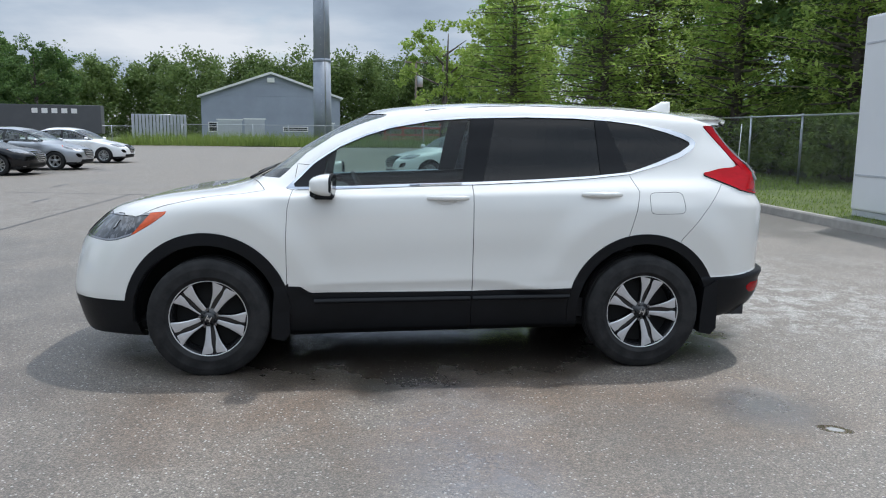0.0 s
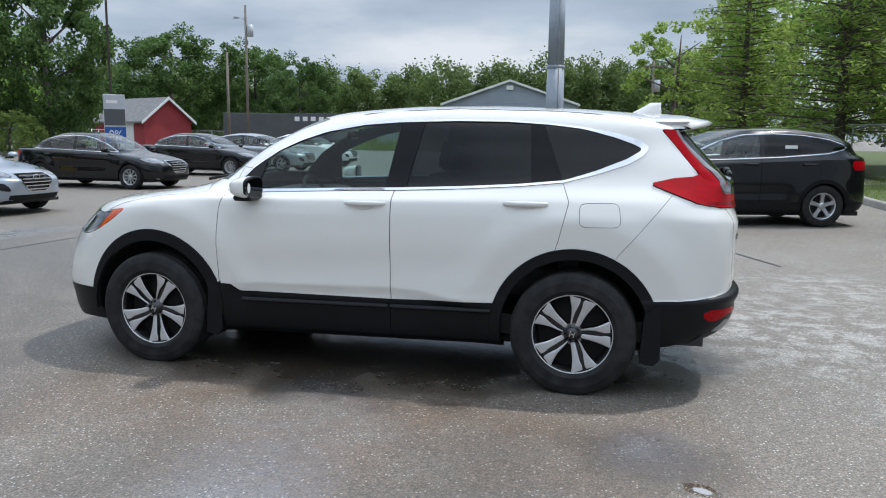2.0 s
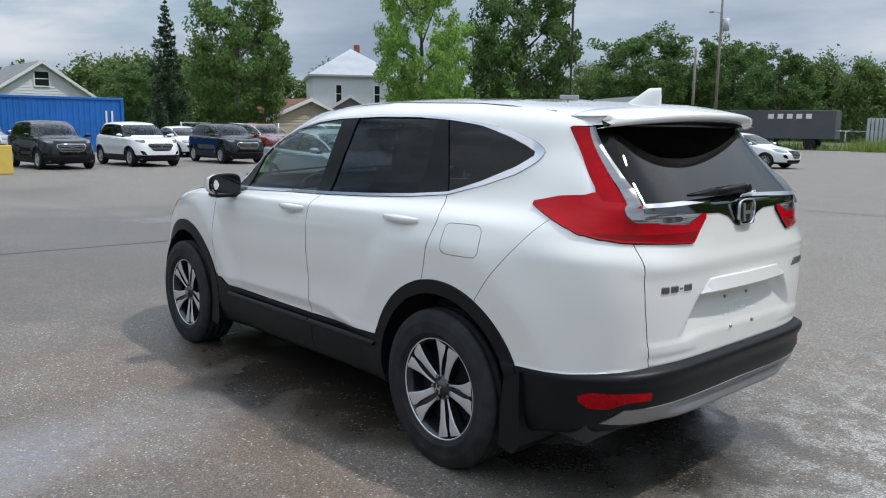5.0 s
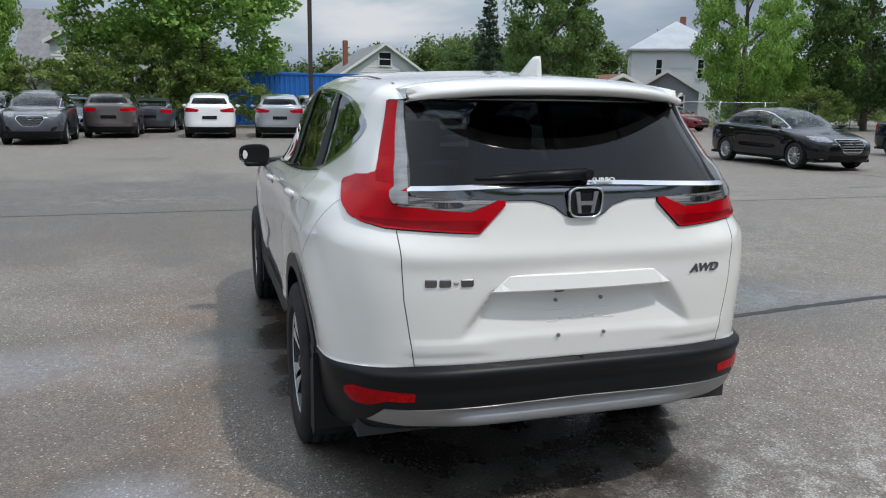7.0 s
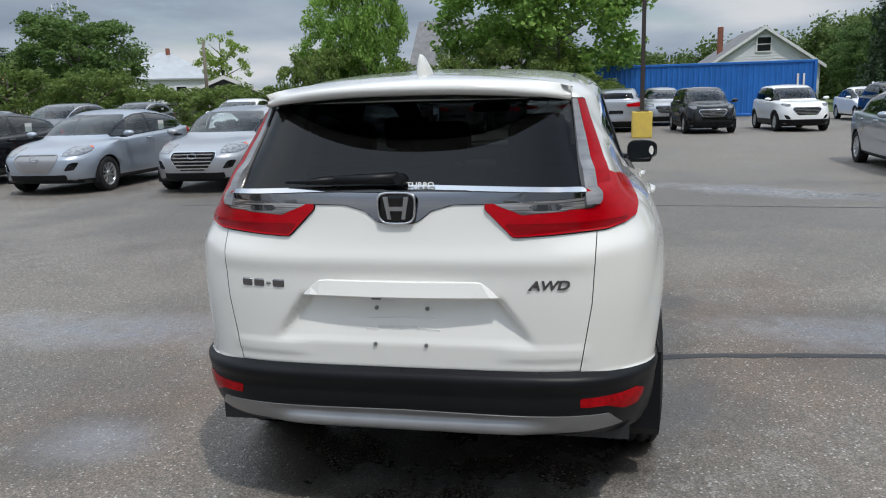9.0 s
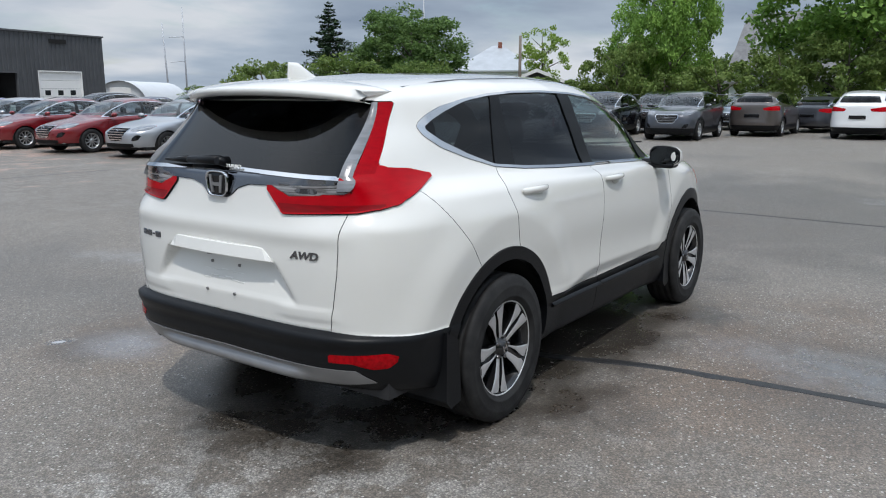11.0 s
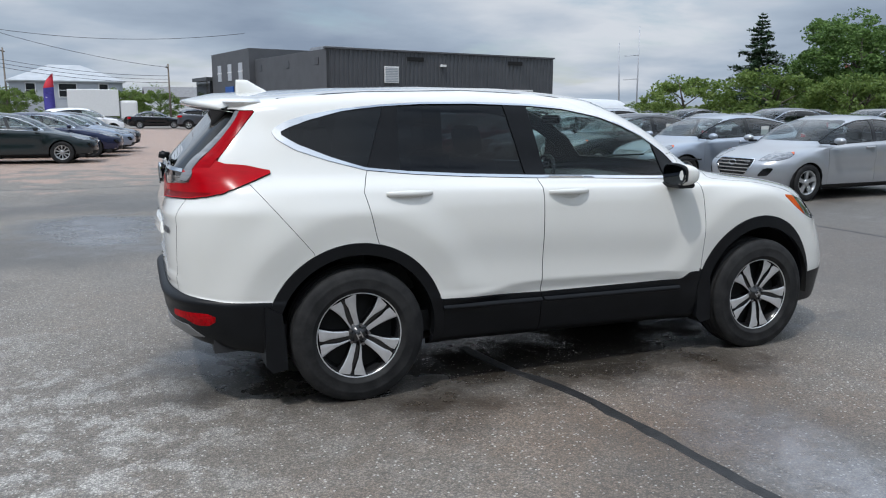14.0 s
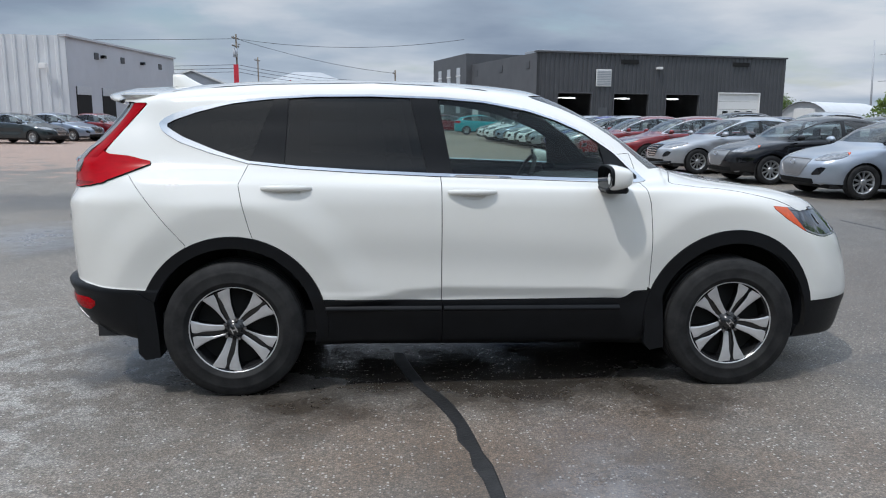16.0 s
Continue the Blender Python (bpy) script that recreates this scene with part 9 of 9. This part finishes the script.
def slat_gate():
    root = empty("slatted_gate", Matrix(), "pale grey slatted gate panel at the fence", "gate")
    for k in range(16):
        x = -20.3 + 0.26 * k
        part("slat", box_bm((x, 62.9 + 0.12 * k, 0.1), (x + 0.22, 62.96 + 0.12 * k, 2.6)), SIGNGREY, root)
    bm = bmesh.new(); add_tube(bm, (-20.3, 63.0, 2.6), (-16.2, 64.85, 2.6), 0.03, n=6)
    part("top_rail", bm, GALV, root)


slat_gate()

# ---- poles, lamps, wires ----
def monopole(x, y):
    root = empty("steel_monopole", pose(x, y, 0), "thick galvanised steel monopole beyond the fence", "pole")
    z = 0.0
    for k in range(4):
        bm = bmesh.new()
        add_tube(bm, (0, 0, z), (0, 0, z + 7.5), 0.80 - 0.08 * k, 0.75 - 0.08 * k, 18)
        part("section", bm, POLESTEEL, root)
        bm = bmesh.new()
        add_tube(bm, (0, 0, z + 7.3), (0, 0, z + 7.55), 0.79 - 0.08 * k, 0.79 - 0.08 * k, 18)
        part("joint_collar", bm, POLESTEEL, root)
        z += 7.5
    bm = bmesh.new(); add_tube(bm, (0.34, -0.75, 0), (0.2, -0.55, 28), 0.035, n=6)
    part("cable_duct", bm, GALV, root)
    for k in range(40):
        part("climbing_peg", box_bm((-0.05, -0.92, 1.5 + 0.6 * k), (0.0, -0.50, 1.53 + 0.6 * k)), GALV, root)
    part("base_plate", box_bm((-0.9, -0.9, 0), (0.9, 0.9, 0.12), 0.02), CONCRETE, root)


monopole(-4.35, 61.8 + 2.5)


def yard_lamp(x, y, H, yaw, heads, base, label):
    root = empty("yard_lamp", pose(x, y, 0, 0, 0, yaw), label, "street lamp")
    b = part("base", box_bm((-0.32, -0.32, 0), (0.32, 0.32, 0.85), 0.03, seg=2), YELLOWPAINT if base else CONCRETE, root, "yellow painted concrete base" if base else "")
    part("base_plate", box_bm((-0.2, -0.2, 0.85), (0.2, 0.2, 0.89), 0.01), BROWNSTEEL, root)
    part("pole", box_bm((-0.065, -0.065, 0.89), (0.065, 0.065, H), 0.01), BROWNSTEEL, root)
    for s in heads:
        hd = part("lamp_head", box_bm((0.08 if s > 0 else -0.85, -0.18, H - 0.12), (0.85 if s > 0 else -0.08, 0.18, H), 0.03), BROWNSTEEL, root)
        part("lens", box_bm((0.25 if s > 0 else -0.8, -0.14, H - 0.135), (0.8 if s > 0 else -0.25, 0.14, H - 0.12)), CLEARLENS, hd)


yard_lamp(-21.9, 2.2, 7.6, 90, (1, -1), True, "dark steel yard lamp on a yellow concrete base")
yard_lamp(-28.3, 36.0, 10.0, 35, (1, -1), False, "dark steel twin-head yard lamp")


def sign_board(x, y, yaw):
    root = empty("pylon_sign", pose(x, y, 0, 0, 0, yaw) @ Matrix.Diagonal((0.76, 0.8, 0.90, 1)), "grey and blue pylon sign by the fence", "sign")
    part("panel", box_bm((-0.75, -0.12, 0.9), (0.75, 0.12, 3.9), 0.03), SIGNGREY, root)
    part("blue_panel", box_bm((-0.72, -0.14, 0.95), (0.72, -0.12, 1.9)), SIGNBLUE, root)
    part("dark_panel", box_bm((-0.72, -0.14, 2.0), (0.72, -0.12, 3.0)), DARKWALL, root)
    part("title_bar", box_bm((-0.55, -0.14, 3.35), (0.2, -0.12, 3.55)), WHITETRIM, root)
    for s in (-0.55, 0.55):
        part("leg", box_bm((s - 0.05, -0.05, 0), (s + 0.05, 0.05, 0.95)), GALV, root)
    cu = bpy.data.curves.new("offer_text", "FONT"); cu.body = "0%"; cu.size = 0.8; cu.extrude = 0.004; cu.align_x = "CENTER"
    tmp = bpy.data.objects.new("offer_text", cu); scene.collection.objects.link(tmp)
    me = bpy.data.meshes.new_from_object(tmp.evaluated_get(bpy.context.evaluated_depsgraph_get()))
    bpy.data.objects.remove(tmp)
    me.materials.clear(); me.materials.append(WHITETRIM)
    ob = new("offer_text", me); ob.parent = root; ob.matrix_basis = Matrix.Translation((0, -0.146, 1.15)) @ pose(0, 0, 0, 90, 0, 0)


sign_board(-26.3, 33.5, 40)


def utility_pole(x, y, H, yaw, label, arms=1, can=True):
    root = empty("utility_pole", pose(x, y, 0, 0, 0, yaw), label, "utility pole")
    bm = bmesh.new(); add_tube(bm, (0, 0, 0), (0, 0, H), 0.135, 0.09, 10)
    part("post", bm, WOODPOLE, root)
    for k in range(arms):
        ar = part("cross_arm", box_bm((-1.1, -0.16, H - 0.5 - 0.9 * k), (1.1, -0.05, H - 0.38 - 0.9 * k), 0.01), WOODPOLE, root)
        for u in (-1.0, -0.5, 0.5, 1.0):
            bm = bmesh.new(); add_tube(bm, (u, -0.10, H - 0.38 - 0.9 * k), (u, -0.10, H - 0.22 - 0.9 * k), 0.05, 0.035, 8)
            part("insulator", bm, SIGNGREY, ar)
    if can:
        bm = bmesh.new(); add_tube(bm, (0.38, 0, H - 2.6), (0.38, 0, H - 1.6), 0.26, n=12)
        part("transformer", bm, SIGNGREY, root)
        bm = bmesh.new(); add_tube(bm, (0, 0, H - 1.2), (-0.7, 0, H - 1.0), 0.03, n=6); add_box(bm, (-1.0, -0.12, H - 1.12), (-0.6, 0.12, H - 0.98))
        part("lamp_arm", bm, GALV, root)


utility_pole(-30.5, 57.8, 12.3, 20, "weathered wooden utility pole with transformer", 0, True)
utility_pole(-29.5, 52.5, 7.8, 20, "short wooden utility pole", 0, False)
utility_pole(16.4, -88.0, 10.4, 80, "tall wooden utility pole with crossarms", 2, True)
utility_pole(17.5, -112.0, 9.5, 80, "wooden utility pole across the road", 1, False)
utility_pole(-2.0, -96.0, 7.0, 80, "wooden utility pole across the road", 1, False)
utility_pole(-42.5, -24.0, 5.4, 0, "short wooden pole by a garage", 0, False)
utility_pole(4.0, 66.0, 8.0, 10, "wooden utility pole among trees", 1, True)


def cable(a, b, sag, label):
    V, F = [], []
    n, r = 24, 0.022
    for k in range(n + 1):
        t = k / n
        p = Vector(a).lerp(Vector(b), t) - Vector((0, 0, 4 * sag * t * (1 - t)))
        for j in range(4):
            w = math.pi / 2 * j
            V.append((p.x, p.y + r * math.cos(w), p.z + r * math.sin(w)))
    for k in range(n):
        for j in range(4):
            F.append((4 * k + j, 4 * k + (j + 1) % 4, 4 * k + 4 + (j + 1) % 4, 4 * k + 4 + j))
    tagged(mesh_object("overhead_cable", V, F, PLASTIC, smooth=False), label, "cable")


for k, z in enumerate((6.2, 6.6, 7.0, 9.9)):
    cable((16.4, -88.0, z), (70, -78, z), 0.7, "dark overhead cable strung between poles")
    cable((16.4, -88.0, z), (-2.0, -96.0, min(6.6, z - 1.4)), 0.5, "dark overhead cable strung between poles")
cable((16.4, -88.0, 9.9), (-9.0, -80.0, 9.4), 0.9, "dark overhead cable to the workshop roof")

# banner on the tall pole, feather flag
tagged(mesh_object("pole_banner", [(16.2, -87.74, 4.2), (16.2, -87.70, 4.2), (16.75, -87.74, 4.2), (16.75, -87.70, 4.2), (16.2, -87.74, 7.0), (16.2, -87.70, 7.0), (16.75, -87.74, 7.0), (16.75, -87.70, 7.0)],
                   [(0, 2, 6, 4), (1, 5, 7, 3), (0, 4, 5, 1), (2, 3, 7, 6), (4, 6, 7, 5), (0, 1, 3, 2)], FLAGRED, smooth=False), "red cloth banner on a utility pole", "banner")


def feather_flag(x, y):
    root = empty("feather_flag", pose(x, y, 0, 0, 0, 10), "tall blue and red feather flag on a pole", "flag")
    bm = bmesh.new(); add_tube(bm, (0, 0, 0), (0, 0, 4.6), 0.03, 0.015, 6)
    part("mast", bm, GALV, root)
    for nm, z0, z1, mat in (("cloth", 1.0, 3.5, FLAGBLUE), ("cloth", 3.5, 4.7, FLAGRED)):
        V, F = [], []
        n = 8
        for k in range(n + 1):
            t = k / n
            z = z0 + (z1 - z0) * t
            w = 0.85 * (1 - max(0, (z - 3.3) / 1.5) ** 2)
            V += [(0.02, 0.02 * math.sin(5 * t), z), (0.02 + max(0.05, w), 0.08 * math.sin(6 * t + 1), z - 0.1), (0.02 + max(0.05, w), 0.012 + 0.08 * math.sin(6 * t + 1), z - 0.1), (0.02, 0.012 + 0.02 * math.sin(5 * t), z)]
        for k in range(n):
            for j in range(4):
                F.append((4 * k + j, 4 * k + (j + 1) % 4, 4 * k + 4 + (j + 1) % 4, 4 * k + 4 + j))
        part_ob = mesh_object(nm, V, F, mat, root)
    for k in range(5):
        part("letter_bar", box_bm((0.2, -0.06, 1.3 + 0.42 * k), (0.7, -0.045, 1.5 + 0.42 * k)), WHITETRIM, root)


feather_flag(8.6, -72.0)


def lattice_mast(x, y, H):
    root = empty("radio_mast", pose(x, y, 0), "thin distant radio masts against the sky", "mast")
    for dx, h in ((0, H), (3.2, H * 0.82)):
        bm = bmesh.new(); add_tube(bm, (dx, 0, 0), (dx + (0.5 if dx else 0), 0, h), 0.16, 0.08, 6)
        part("mast_pole", bm, SIGNGREY, root)
    for z in (H * 0.70, H * 0.45):
        bm = bmesh.new(); add_tube(bm, (0, 0, z), (2.6, 0, z - 0.2), 0.07, n=6)
        part("mast_stay", bm, SIGNGREY, root)


lattice_mast(-72, -99.5, 14.5)
lattice_mast(-99, -74, 19.0)


def quonset(m):
    root = empty("quonset_hut", m, "pale arched steel hut beyond the cars", "hut")
    V, F = [], []
    n, L_ = 16, 16.0
    for y in np.linspace(0, L_, 17):
        for k in range(n + 1):
            a = math.pi * k / n
            r = 3.0 + 0.03 * (int(y * 2) % 2)
            V.append((r * math.cos(a), y, r * math.sin(a)))
    for i in range(16):
        for k in range(n):
            F.append((i * (n + 1) + k, i * (n + 1) + k + 1, (i + 1) * (n + 1) + k + 1, (i + 1) * (n + 1) + k))
    mesh_object("arch_roof", V, F, WHITECLAD, root)
    bm = bmesh.new()
    bm.faces.new([bm.verts.new((2.95 * math.cos(math.pi * k / n), 0.4, 2.95 * math.sin(math.pi * k / n))) for k in range(n + 1)])
    part("end_wall", bm, WHITECLAD, root)
    part("end_door", box_bm((-1.1, 0.30, 0.0), (1.1, 0.38, 2.3), 0.02), WHITETRIM, root, "white end door")


quonset(pose(-44.0, -73.5, 0, 0, 0, 128))


def box_truck(m):
    root = empty("box_truck", m, "white box delivery truck far across the road", "truck")
    part("cargo_box", box_bm((-3.2, -1.15, 0.9), (1.6, 1.15, 3.6), 0.04), WHITETRIM, root)
    part("cab", box_bm((1.65, -1.0, 0.5), (3.4, 1.0, 2.5), 0.25, seg=2), WHITETRIM, root)
    part("windscreen", box_bm((3.3, -0.85, 1.5), (3.42, 0.85, 2.2), 0.02), DARKGLASS, root)
    part("side_mark", box_bm((-2.4, 1.155, 2.5), (0.4, 1.165, 3.0)), DARKWALL, root, "dark lettering bar")
    part("side_stripe", box_bm((-2.6, 1.155, 2.15), (0.6, 1.165, 2.3)), FLAGRED, root)
    for x in (-2.0, 2.4):
        for y in (-1.0, 1.0):
            bm = bmesh.new(); add_tube(bm, (x, y - 0.14, 0.45), (x, y + 0.14, 0.45), 0.45, n=16)
            part("wheel", bm, RUBBER, root)


box_truck(pose(5.2, -84.0, 0, 0, 0, 182))


def equipment_trailer():
    root = empty("orange_trailer", pose(3.6, 63.5, 0, 0, 0, 8), "orange-red steel frame trailer behind the fence", "trailer")
    for z in (1.0, 1.6, 2.2):
        part("rail", box_bm((-2.6, -0.05, z), (2.6, 0.05, z + 0.14), 0.01), ORANGESTEEL, root)
    for x in (-2.5, -0.9, 0.9, 2.5):
        part("upright", box_bm((x - 0.07, -0.06, 0.6), (x + 0.07, 0.06, 2.4), 0.01), ORANGESTEEL, root)
    part("deck", box_bm((-2.8, -0.2, 0.6), (2.8, 2.0, 0.8), 0.02), ORANGESTEEL, root)
    for x in (-1, 1):
        bm = bmesh.new(); add_tube(bm, (x, -0.1, 0.38), (x, 0.2, 0.38), 0.38, n=16)
        part("wheel", bm, RUBBER, root)


equipment_trailer()


def dark_trailer():
    root = empty("dark_trailer", pose(-28.6, 63.6, 0, 0, 0, 12), "dark semi-trailer with pale side lettering bars", "trailer")
    part("box_body", box_bm((-6.5, -1.2, 0.9), (5.5, 1.2, 3.3), 0.04), DARKWALL, root)
    for k in range(5):
        part("letter_bar", box_bm((0.2 + 0.75 * k, -1.215, 2.6), (0.65 + 0.75 * k, -1.2, 3.0)), WHITETRIM, root)
    for x in (-4.5, -3.4, 3.6):
        for y in (-1.0, 1.0):
            bm = bmesh.new(); add_tube(bm, (x, y - 0.15, 0.5), (x, y + 0.15, 0.5), 0.5, n=14)
            part("wheel", bm, RUBBER, root)


dark_trailer()
bm = bmesh.new(); add_tube(bm, (10.3, 16.1, 0.12), (10.36, 16.1, 1.75), 0.012, n=6)
me = bpy.data.meshes.new("marker_stake"); bm.to_mesh(me); bm.free(); me.materials.append(WHITETRIM)
tagged(new("marker_stake", me), "thin pale marker stake in the grass", "stake")
